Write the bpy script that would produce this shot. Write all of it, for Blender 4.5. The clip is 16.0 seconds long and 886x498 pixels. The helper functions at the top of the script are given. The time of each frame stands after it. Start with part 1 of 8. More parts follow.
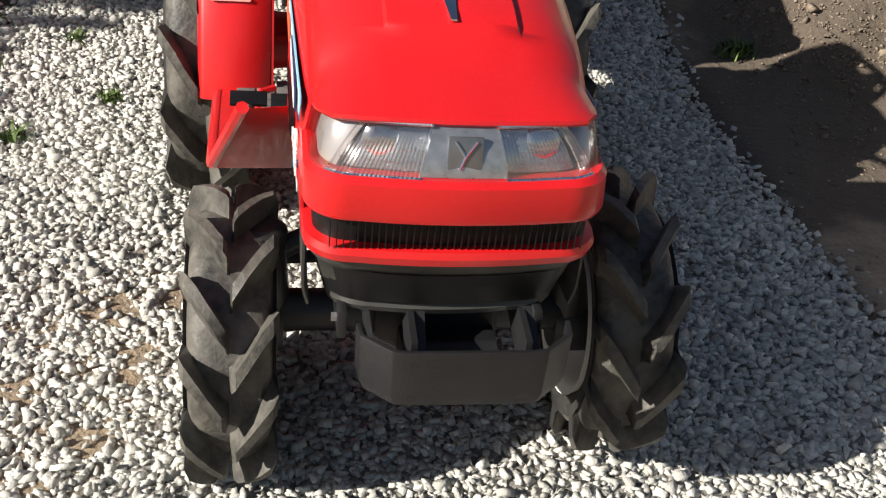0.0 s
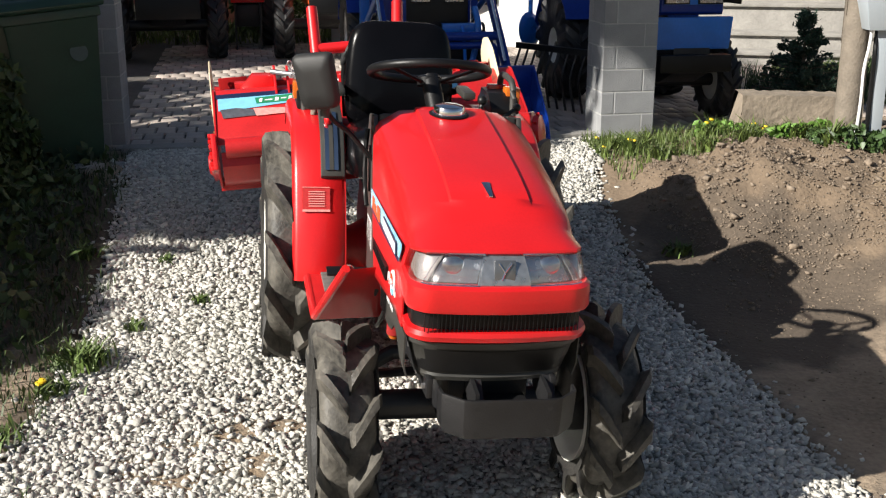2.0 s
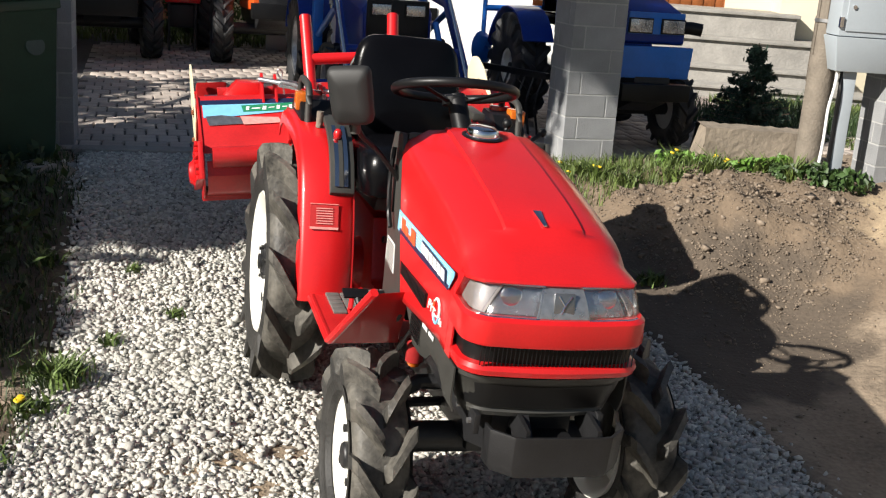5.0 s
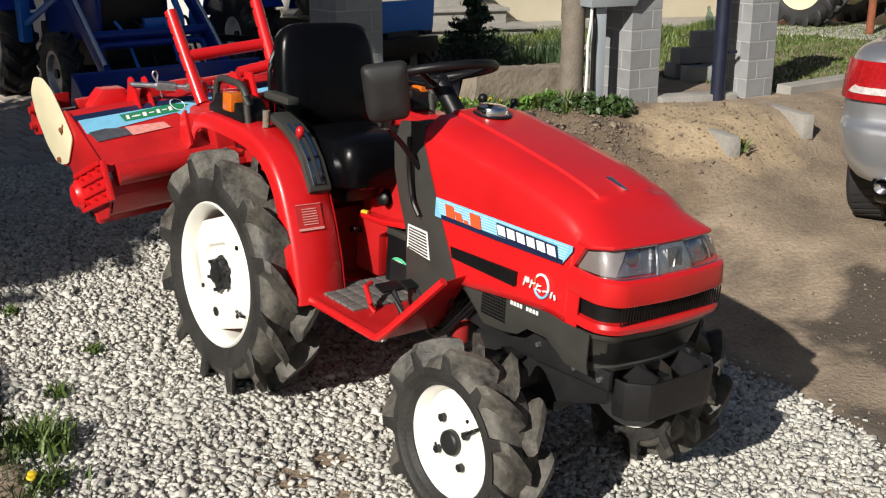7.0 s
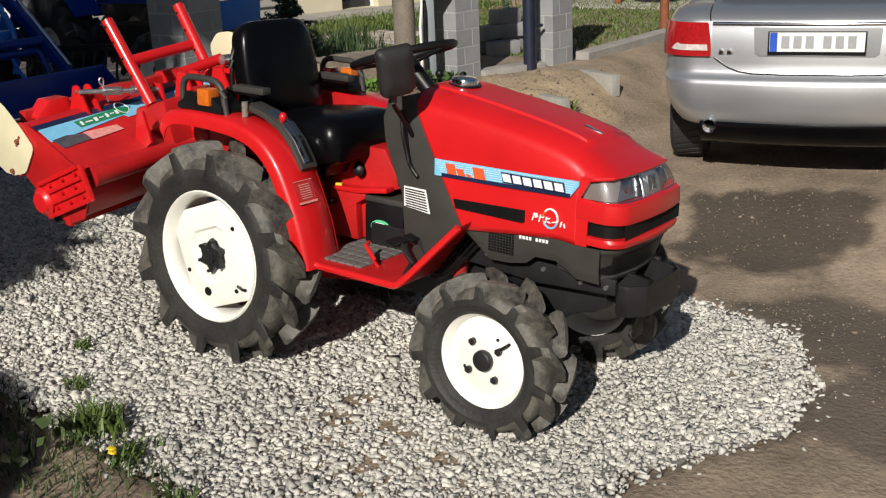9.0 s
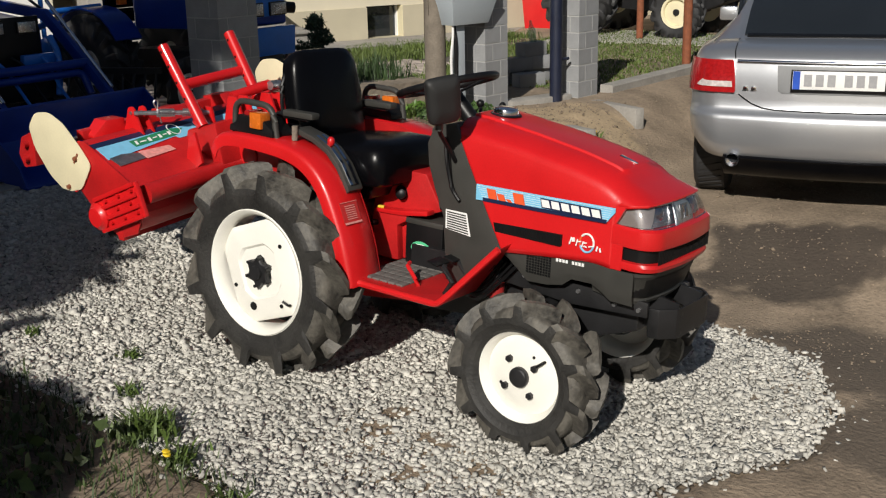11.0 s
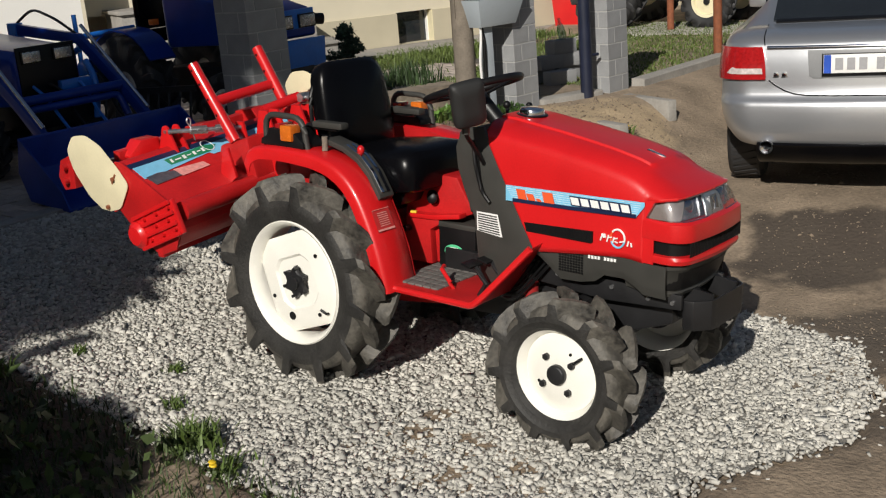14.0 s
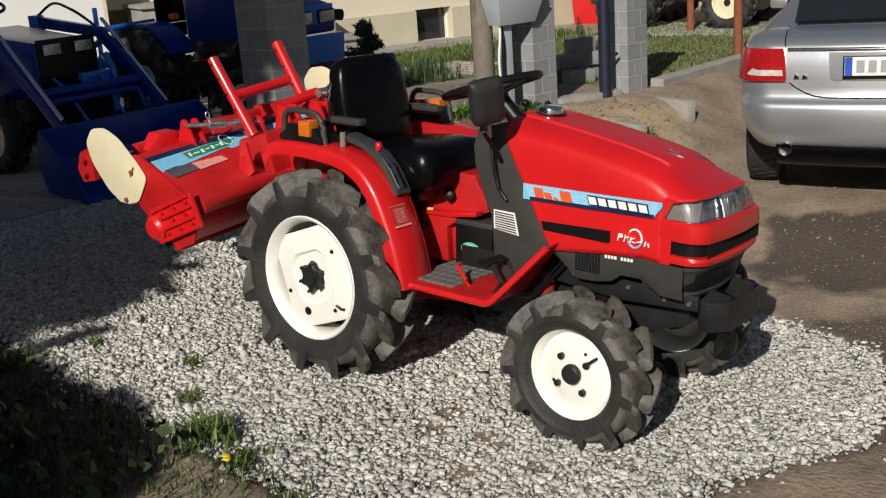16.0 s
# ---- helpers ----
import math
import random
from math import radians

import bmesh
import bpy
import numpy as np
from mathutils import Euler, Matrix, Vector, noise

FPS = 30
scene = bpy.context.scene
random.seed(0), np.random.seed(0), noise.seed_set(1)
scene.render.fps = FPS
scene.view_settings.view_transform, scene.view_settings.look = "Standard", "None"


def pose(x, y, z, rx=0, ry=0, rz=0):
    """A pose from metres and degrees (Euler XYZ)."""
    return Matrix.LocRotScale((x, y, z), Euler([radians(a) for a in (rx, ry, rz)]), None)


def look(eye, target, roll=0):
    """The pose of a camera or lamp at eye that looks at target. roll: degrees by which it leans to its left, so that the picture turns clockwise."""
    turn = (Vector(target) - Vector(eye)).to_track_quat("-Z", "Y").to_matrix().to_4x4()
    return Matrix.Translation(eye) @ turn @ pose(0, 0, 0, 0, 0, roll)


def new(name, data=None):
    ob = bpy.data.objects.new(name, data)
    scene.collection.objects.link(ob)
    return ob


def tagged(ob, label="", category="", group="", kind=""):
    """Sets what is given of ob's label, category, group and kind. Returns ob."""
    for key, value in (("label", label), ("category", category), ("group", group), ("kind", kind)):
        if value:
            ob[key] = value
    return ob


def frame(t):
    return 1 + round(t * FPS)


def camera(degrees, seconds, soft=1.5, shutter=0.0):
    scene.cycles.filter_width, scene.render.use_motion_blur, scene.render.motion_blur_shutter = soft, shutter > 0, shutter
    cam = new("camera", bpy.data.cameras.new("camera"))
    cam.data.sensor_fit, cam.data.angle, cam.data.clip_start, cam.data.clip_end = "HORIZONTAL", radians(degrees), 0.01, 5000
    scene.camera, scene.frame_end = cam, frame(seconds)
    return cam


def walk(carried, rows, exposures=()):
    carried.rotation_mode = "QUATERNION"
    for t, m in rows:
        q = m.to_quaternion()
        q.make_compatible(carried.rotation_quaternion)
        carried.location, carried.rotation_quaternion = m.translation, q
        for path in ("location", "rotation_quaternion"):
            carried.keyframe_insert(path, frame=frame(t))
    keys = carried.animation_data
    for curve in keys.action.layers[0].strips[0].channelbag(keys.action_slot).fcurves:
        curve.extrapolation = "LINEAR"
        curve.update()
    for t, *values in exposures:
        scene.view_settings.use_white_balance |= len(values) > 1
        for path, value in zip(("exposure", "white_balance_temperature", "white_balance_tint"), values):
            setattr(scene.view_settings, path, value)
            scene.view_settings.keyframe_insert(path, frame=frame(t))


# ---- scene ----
cam = camera(44.3, 16.0, soft=1.2)
# seconds, eye x y z, yaw, pitch, lean
EXPOSURES = [(0.0, 0.86), (4.7, 0.82), (6.9, 0.26), (8.0, 0.12), (10.9, -0.16), (16.0, -0.18)]
PATH = [
    (0.0, -0.203, -2.948, 1.416, -9.08, -29.82, 2.28),
    (0.5, -0.308, -3.23, 1.476, -9.6, -24.99, 3.71),
    (1.0, -0.368, -3.56, 1.49, -8.73, -24.02, 1.64),
    (1.5, -0.471, -3.818, 1.522, -10.39, -19.39, 0.93),
    (2.0, -0.547, -3.959, 1.538, -10.44, -16.29, 0.1),
    (2.5, -0.565, -4.018, 1.558, -10.23, -13.08, 1.71),
    (3.0, -0.563, -4.054, 1.555, -11.18, -13.64, 1.57),
    (3.5, -0.581, -4.057, 1.559, -11.5, -12.99, 2.23),
    (4.0, -0.615, -4.037, 1.55, -11.6, -13.92, 2.47),
    (4.5, -0.714, -3.958, 1.532, -12.04, -15.92, 3.52),
    (4.7, -0.773, -3.879, 1.525, -13.57, -15.57, 4.06),
    (6.8, -1.931, -3.286, 1.614, -34.31, -18.37, -0.62),
    (7.0, -2.03, -3.25, 1.604, -38.11, -17.42, -0.04),
    (7.5, -2.397, -3.235, 1.637, -43.7, -18.64, -1.98),
    (8.0, -2.595, -3.121, 1.614, -47.76, -18.15, -2.03),
    (8.5, -2.798, -3.004, 1.659, -50.41, -18.86, -3.6),
    (8.7, -2.906, -3.007, 1.658, -52.16, -18.64, -3.28),
    (10.8, -3.204, -3.048, 1.682, -54.04, -16.87, -1.09),
    (11.0, -3.221, -3.04, 1.691, -52.54, -16.61, -1.35),
    (11.5, -3.234, -3.043, 1.693, -49.5, -16.25, -1.98),
    (12.0, -3.234, -3.052, 1.698, -49.02, -16.4, -2.87),
    (12.5, -3.229, -3.069, 1.699, -49.8, -16.55, -3.12),
    (13.0, -3.223, -3.085, 1.701, -50.14, -16.41, -3.77),
    (13.5, -3.219, -3.095, 1.699, -50.03, -16.29, -4.46),
    (14.0, -3.221, -3.092, 1.702, -50.13, -16.39, -4.72),
    (14.5, -3.217, -3.09, 1.699, -50.24, -16.4, -4.58),
    (15.0, -3.215, -3.098, 1.702, -50.41, -16.29, -4.64),
    (15.5, -3.217, -3.094, 1.7, -50.29, -16.4, -4.45),
    (16.0, -3.222, -3.088, 1.7, -49.28, -16.44, -4.09),
]
walk(cam, [(t, pose(x, y, z, 0, 0, yaw) @ pose(0, 0, 0, 90 + pitch, 0, 0) @ pose(0, 0, 0, 0, 0, lean))
           for t, x, y, z, yaw, pitch, lean in PATH], EXPOSURES)

# ---- world and sun ----
SUN_FROM = Vector((-0.84, -0.31, 0.535)).normalized()
world = bpy.data.worlds.new("sky")
scene.world = world
world.use_nodes = True
wn = world.node_tree
sky = wn.nodes.new("ShaderNodeTexSky")
sky.sky_type = "NISHITA"
sky.sun_disc = False
sky.sun_elevation = math.asin(SUN_FROM.z)
sky.sun_rotation = math.atan2(SUN_FROM.x, SUN_FROM.y)
sky.air_density, sky.dust_density = 1.0, 1.0
wn.nodes["Background"].inputs["Strength"].default_value = 0.041
wn.links.new(sky.outputs["Color"], wn.nodes["Background"].inputs["Color"])
sun_data = bpy.data.lights.new("sun", "SUN")
sun_data.energy, sun_data.angle, sun_data.color = 5.0, radians(0.55), (1.0, 0.95, 0.87)
sun = new("sun", sun_data)
sun.matrix_world = look(SUN_FROM * 30, (0, 0, 0))

# ---- materials ----
def mat(name, color, rough=0.5, metal=0.0, vary=0.15, scale=8.0, bump=0.0, bump_scale=60.0, color2=None, coat=0.0, per_object=0.0, per_island=0.0, rough_vary=0.1, spec=0.5):
    """A procedural surface: two scales of noise in colour, roughness and relief."""
    m = bpy.data.materials.new(name)
    m.use_nodes = True
    nt = m.node_tree
    N, L = nt.nodes, nt.links
    b = N["Principled BSDF"]
    tc = N.new("ShaderNodeTexCoord")
    big, fine = N.new("ShaderNodeTexNoise"), N.new("ShaderNodeTexNoise")
    big.inputs["Scale"].default_value, big.inputs["Detail"].default_value = scale, 5
    fine.inputs["Scale"].default_value, fine.inputs["Detail"].default_value = bump_scale, 6
    L.new(tc.outputs["Object"], big.inputs["Vector"])
    L.new(tc.outputs["Object"], fine.inputs["Vector"])
    ramp = N.new("ShaderNodeValToRGB")
    c1 = [max(0, c * (1 - vary)) for c in color]
    c2 = list(color2) if color2 else [min(1, c * (1 + vary)) for c in color]
    ramp.color_ramp.elements[0].position, ramp.color_ramp.elements[1].position = 0.32, 0.68
    ramp.color_ramp.elements[0].color, ramp.color_ramp.elements[1].color = (*c1, 1), (*c2, 1)
    mixn = N.new("ShaderNodeMath")
    mixn.operation = "MULTIPLY_ADD"
    L.new(big.outputs["Fac"], mixn.inputs[0])
    mixn.inputs[1].default_value = 0.65
    sc = N.new("ShaderNodeMath")
    sc.operation = "MULTIPLY"
    sc.inputs[1].default_value = 0.35
    L.new(fine.outputs["Fac"], sc.inputs[0])
    L.new(sc.outputs[0], mixn.inputs[2])
    L.new(mixn.outputs[0], ramp.inputs["Fac"])
    out = ramp.outputs["Color"]
    if per_object or per_island:
        hsv = N.new("ShaderNodeHueSaturation")
        mr = N.new("ShaderNodeMapRange")
        a = per_object or per_island
        mr.inputs["To Min"].default_value, mr.inputs["To Max"].default_value = 1 - a, 1 + a
        src = N.new("ShaderNodeObjectInfo").outputs["Random"] if per_object else N.new("ShaderNodeNewGeometry").outputs["Random Per Island"]
        L.new(src, mr.inputs["Value"])
        L.new(mr.outputs["Result"], hsv.inputs["Value"])
        L.new(out, hsv.inputs["Color"])
        out = hsv.outputs["Color"]
    L.new(out, b.inputs["Base Color"])
    rr = N.new("ShaderNodeMapRange")
    rr.inputs["To Min"].default_value, rr.inputs["To Max"].default_value = max(0.02, rough - rough_vary), min(1, rough + rough_vary)
    L.new(mixn.outputs[0], rr.inputs["Value"])
    L.new(rr.outputs["Result"], b.inputs["Roughness"])
    b.inputs["Metallic"].default_value = metal
    b.inputs["Specular IOR Level"].default_value = spec
    b.inputs["Coat Weight"].default_value = coat
    b.inputs["Coat Roughness"].default_value = 0.08
    if bump:
        bn = N.new("ShaderNodeBump")
        bn.inputs["Strength"].default_value, bn.inputs["Distance"].default_value = bump, 0.01
        L.new(fine.outputs["Fac"], bn.inputs["Height"])
        L.new(bn.outputs["Normal"], b.inputs["Normal"])
    return m


def glass_mat(name, color=(0.95, 0.96, 0.97), rough=0.05, gloss=0.14):
    """Thin clear plastic or glass: mostly see-through, with a reflecting skin."""
    m = bpy.data.materials.new(name)
    m.use_nodes = True
    N, L = m.node_tree.nodes, m.node_tree.links
    N.remove(N["Principled BSDF"])
    t, g, mix = N.new("ShaderNodeBsdfTransparent"), N.new("ShaderNodeBsdfGlossy"), N.new("ShaderNodeMixShader")
    t.inputs["Color"].default_value = (*color, 1)
    g.inputs["Roughness"].default_value = rough
    mix.inputs[0].default_value = gloss
    L.new(t.outputs[0], mix.inputs[1])
    L.new(g.outputs[0], mix.inputs[2])
    L.new(mix.outputs[0], N["Material Output"].inputs["Surface"])
    return m


RED = mat("red_paint", (0.58, 0.010, 0.012), 0.36, vary=0.10, scale=5, bump=0.03, bump_scale=150, coat=0.35, rough_vary=0.08)
RED_WORN = mat("worn_red_paint", (0.44, 0.011, 0.012), 0.42, vary=0.22, scale=7, bump=0.06, bump_scale=120, coat=0.15)
GREY = mat("dark_grey_plastic", (0.040, 0.039, 0.035), 0.5, vary=0.2, scale=9, bump=0.05, bump_scale=400)
BLACK = mat("black_plastic", (0.006, 0.006, 0.0065), 0.42, vary=0.25, scale=12, bump=0.05, bump_scale=300, spec=0.32)
IRON = mat("black_painted_iron", (0.012, 0.012, 0.013), 0.45, vary=0.3, scale=15, bump=0.1, bump_scale=200)
VINYL = mat("black_vinyl", (0.0028, 0.0028, 0.0036), 0.22, vary=0.25, scale=6, bump=0.05, bump_scale=260, spec=0.14)
RUBBER = mat("dusty_rubber", (0.033, 0.031, 0.028), 0.60, vary=0.5, scale=13, bump=0.35, bump_scale=60, color2=(0.135, 0.124, 0.104))
RUBBER_SIDE = mat("dull_rubber", (0.012, 0.0115, 0.011), 0.65, vary=0.4, scale=9, bump=0.3, bump_scale=90, color2=(0.034, 0.032, 0.029))
RUBBER_CLEAN = mat("tyre_rubber", (0.022, 0.022, 0.023), 0.6, vary=0.2, scale=9, bump=0.1, bump_scale=150)
RIM = mat("white_rim_paint", (0.80, 0.785, 0.72), 0.35, vary=0.05, scale=7, bump=0.02, bump_scale=200)
CREAM = mat("cream_paint", (0.72, 0.65, 0.44), 0.45, vary=0.07, scale=11, bump=0.05, bump_scale=120)
CHROME = mat("chrome", (0.72, 0.72, 0.74), 0.12, metal=1.0, vary=0.05, rough_vary=0.05)
STEEL = mat("galvanised_steel", (0.45, 0.45, 0.46), 0.38, metal=0.9, vary=0.2, scale=30)
REFLECTOR = mat("lamp_reflector", (0.50, 0.50, 0.51), 0.26, metal=0.85, vary=0.10, scale=40)
LENS = glass_mat("lamp_lens", (0.90, 0.91, 0.92), 0.08, 0.16)
AMBER = mat("amber_plastic", (0.60, 0.14, 0.014), 0.25, vary=0.1, scale=60, coat=0.4)
LIGHTBLUE = mat("light_blue_sticker", (0.20, 0.52, 0.74), 0.35, vary=0.08, scale=40)
NAVY = mat("navy_sticker", (0.012, 0.020, 0.060), 0.35, vary=0.1)
WHITE = mat("white_sticker", (0.80, 0.80, 0.78), 0.4, vary=0.04)
ORANGERED = mat("orange_sticker", (0.75, 0.10, 0.03), 0.4, vary=0.06)
PINK = mat("faded_red_print", (0.72, 0.30, 0.27), 0.45, vary=0.15, scale=60)
GREEN = mat("green_sticker", (0.02, 0.22, 0.10), 0.4, vary=0.1)
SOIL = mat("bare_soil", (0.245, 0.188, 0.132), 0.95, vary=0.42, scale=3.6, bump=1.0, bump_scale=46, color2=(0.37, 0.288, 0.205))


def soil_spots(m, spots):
    """Darker dug or damp earth, deepened shade, a dark bank and paler sand in patches of their own shape: (x, y,
    radius, colour, strength).
    """
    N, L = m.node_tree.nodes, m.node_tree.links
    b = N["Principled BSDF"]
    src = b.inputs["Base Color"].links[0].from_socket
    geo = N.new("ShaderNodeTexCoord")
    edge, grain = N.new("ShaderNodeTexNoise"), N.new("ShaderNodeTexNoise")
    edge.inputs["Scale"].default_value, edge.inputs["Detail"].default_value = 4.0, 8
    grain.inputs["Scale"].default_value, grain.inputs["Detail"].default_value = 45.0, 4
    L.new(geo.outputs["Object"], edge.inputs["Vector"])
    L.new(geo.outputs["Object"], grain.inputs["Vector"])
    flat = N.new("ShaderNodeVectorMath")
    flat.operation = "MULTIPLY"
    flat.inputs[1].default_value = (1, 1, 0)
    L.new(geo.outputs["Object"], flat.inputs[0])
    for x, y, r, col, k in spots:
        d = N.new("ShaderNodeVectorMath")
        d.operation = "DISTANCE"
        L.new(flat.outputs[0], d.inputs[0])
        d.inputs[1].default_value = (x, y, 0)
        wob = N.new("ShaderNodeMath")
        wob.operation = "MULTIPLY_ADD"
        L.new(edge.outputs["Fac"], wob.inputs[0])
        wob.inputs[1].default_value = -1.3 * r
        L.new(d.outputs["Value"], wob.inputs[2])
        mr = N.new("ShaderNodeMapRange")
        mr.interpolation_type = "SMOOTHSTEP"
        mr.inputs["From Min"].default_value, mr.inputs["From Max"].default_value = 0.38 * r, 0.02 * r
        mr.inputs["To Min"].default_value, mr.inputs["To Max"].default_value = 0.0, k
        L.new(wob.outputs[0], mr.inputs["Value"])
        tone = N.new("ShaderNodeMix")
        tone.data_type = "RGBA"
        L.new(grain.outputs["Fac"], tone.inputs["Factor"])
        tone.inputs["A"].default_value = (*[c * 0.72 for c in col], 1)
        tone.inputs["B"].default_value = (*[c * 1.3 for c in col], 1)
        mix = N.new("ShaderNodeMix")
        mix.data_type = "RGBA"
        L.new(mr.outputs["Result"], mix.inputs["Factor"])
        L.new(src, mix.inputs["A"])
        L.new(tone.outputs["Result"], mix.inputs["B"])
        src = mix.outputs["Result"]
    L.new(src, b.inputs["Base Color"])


# second spot: damp earth, coloured darker still to deepen the tractor's shadow there
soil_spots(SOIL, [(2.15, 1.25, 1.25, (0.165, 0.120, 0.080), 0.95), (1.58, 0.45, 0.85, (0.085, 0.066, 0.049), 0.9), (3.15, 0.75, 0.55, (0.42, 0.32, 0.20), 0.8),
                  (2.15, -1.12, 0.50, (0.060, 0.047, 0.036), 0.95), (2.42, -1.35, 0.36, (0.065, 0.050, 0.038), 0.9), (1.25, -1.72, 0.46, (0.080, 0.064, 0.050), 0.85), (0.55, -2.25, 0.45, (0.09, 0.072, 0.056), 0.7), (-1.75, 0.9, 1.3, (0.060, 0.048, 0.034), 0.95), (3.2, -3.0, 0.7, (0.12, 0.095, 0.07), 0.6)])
STONE = mat("limestone_gravel", (0.510, 0.492, 0.445), 0.88, vary=0.16, scale=1.1, bump=0.35, bump_scale=160, per_island=0.30)
GRAVELBED = mat("gravel_bed", (0.19, 0.18, 0.158), 0.95, vary=0.35, scale=22, bump=1.0, bump_scale=70, color2=(0.28, 0.265, 0.24))
GRASS = mat("grass_blades", (0.092, 0.130, 0.028), 0.6, vary=0.3, scale=5, per_island=0.45)
WEED = mat("weed_leaves", (0.078, 0.120, 0.024), 0.55, vary=0.3, scale=6, per_island=0.4)
YELLOW = mat("dandelion_petals", (0.85, 0.58, 0.02), 0.6, vary=0.1)
BLOCK = mat("grey_concrete_block", (0.265, 0.27, 0.275), 0.85, vary=0.12, scale=9, bump=0.35, bump_scale=130, per_object=0.10)
MORTAR = mat("pale_mortar", (0.37, 0.37, 0.36), 0.9, vary=0.1, scale=20, bump=0.3)
CONCRETE = mat("old_concrete", (0.30, 0.285, 0.26), 0.9, vary=0.2, scale=6, bump=0.5, bump_scale=50)
PALECONCRETE = mat("pale_concrete", (0.42, 0.40, 0.36), 0.9, vary=0.2, scale=3, bump=0.4, bump_scale=40)
PAVER = mat("concrete_paver", (0.42, 0.36, 0.315), 0.9, vary=0.15, scale=12, bump=0.3, bump_scale=90, per_object=0.18)
WOOD = mat("weathered_wood", (0.18, 0.152, 0.12), 0.85, vary=0.25, scale=10, bump=0.5, bump_scale=70)
BARK = mat("bark", (0.10, 0.08, 0.06), 0.95, vary=0.3, bump=0.8, bump_scale=30)
BLUE = mat("blue_paint", (0.005, 0.034, 0.26), 0.32, vary=0.2, scale=6, coat=0.12, spec=0.35)
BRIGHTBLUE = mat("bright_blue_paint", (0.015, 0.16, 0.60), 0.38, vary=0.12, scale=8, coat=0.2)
ORANGE = mat("orange_paint", (0.72, 0.10, 0.015), 0.38, vary=0.1, scale=6, coat=0.3)
FADED = mat("faded_orange_paint", (0.70, 0.20, 0.13), 0.5, vary=0.12, scale=6)
SILVER = mat("silver_car_paint", (0.50, 0.51, 0.53), 0.30, metal=0.75, vary=0.03, scale=3, coat=0.6, rough_vary=0.04)
CARGLASS = mat("tinted_car_glass", (0.016, 0.019, 0.022), 0.06, vary=0.2, scale=2, rough_vary=0.02, coat=0.5)
TAILRED = mat("tail_lamp_red", (0.34, 0.010, 0.012), 0.15, vary=0.2, scale=60, coat=0.6)
PLASTER = mat("cream_plaster", (0.66, 0.60, 0.46), 0.9, vary=0.06, scale=2, bump=0.3, bump_scale=120)
WHITEWALL = mat("white_plaster", (0.80, 0.79, 0.75), 0.9, vary=0.04, scale=2, bump=0.3, bump_scale=120)
DOORWOOD = mat("varnished_door", (0.26, 0.085, 0.025), 0.4, vary=0.3, scale=14)
BOXGREY = mat("light_grey_enamel", (0.37, 0.41, 0.44), 0.4, vary=0.05, scale=4)
DARKGREEN = mat("dark_green_plastic", (0.018, 0.048, 0.028), 0.45, vary=0.2, scale=6, bump=0.05)
LEAF = mat("leaves", (0.050, 0.100, 0.020), 0.55, vary=0.3, scale=3, per_island=0.5)
NEEDLE = mat("spruce_needles", (0.014, 0.040, 0.024), 0.65, vary=0.3, scale=6, per_island=0.4)
RUST = mat("rusty_iron", (0.22, 0.070, 0.030), 0.8, vary=0.3, scale=20, bump=0.3)
MAT_RUBBER = mat("grey_rubber_mat", (0.125, 0.118, 0.110), 0.8, vary=0.25, scale=20, bump=0.2)
soil_spots(GRAVELBED, [(-0.80, -1.03, 0.34, (0.27, 0.20, 0.13), 0.9), (-0.62, -0.75, 0.28, (0.27, 0.20, 0.13), 0.85), (-0.95, -1.45, 0.36, (0.25, 0.19, 0.125), 0.85), (0.75, -1.75, 0.30, (0.25, 0.19, 0.13), 0.7)])

# ---- shaping tools ----
SHAPERS = []


def part(name, bm, material, parent=None, label="", bevel=0.0, smooth=40, seg=2):
    """Links a bmesh as one mesh object, under a thing or a part; SHAPERS bend it first."""
    for f in SHAPERS:
        for v in bm.verts:
            v.co = f(v.co)
    if bevel:
        bm.normal_update()
        es = [e for e in bm.edges if len(e.link_faces) == 2 and e.calc_face_angle(0) > radians(28)]
        bmesh.ops.bevel(bm, geom=es, offset=bevel, segments=seg, profile=0.6, affect="EDGES", clamp_overlap=True)
    bmesh.ops.recalc_face_normals(bm, faces=bm.faces[:])
    me = bpy.data.meshes.new(name)
    bm.to_mesh(me)
    bm.free()
    me.materials.append(material)
    if smooth:
        me.shade_smooth()
        me.set_sharp_from_angle(angle=radians(smooth))
    ob = new(name, me)
    if parent is not None:
        ob.parent = parent
    if label:
        ob["label"] = label
    return ob


def thing(name, label, category, m=None, group="", kind=""):
    ob = new(name)
    ob.empty_display_size = 0.1
    if m is not None:
        ob.matrix_basis = m
    return tagged(ob, label, category, group, kind)


def BM():
    return bmesh.new()


def box(bm, c, s, rot=None):
    m = Matrix.Translation(c) @ (rot.to_4x4() if rot is not None else Matrix()) @ Matrix.Diagonal((*s, 1))
    return bmesh.ops.create_cube(bm, size=1, matrix=m)["verts"]


def rotz(a):
    return Matrix.Rotation(radians(a), 3, "Z")


def cyl(bm, p0, p1, r, r2=None, seg=14):
    p0, p1 = Vector(p0), Vector(p1)
    d = p1 - p0
    m = Matrix.Translation((p0 + p1) / 2) @ d.to_track_quat("Z", "Y").to_matrix().to_4x4()
    bmesh.ops.create_cone(bm, cap_ends=True, segments=seg, radius1=r, radius2=r if r2 is None else r2, depth=d.length, matrix=m)


def ball(bm, c, r, seg=12, s=(1, 1, 1)):
    bmesh.ops.create_uvsphere(bm, u_segments=seg, v_segments=max(6, seg // 2), radius=r, matrix=Matrix.Translation(c) @ Matrix.Diagonal((*s, 1)))


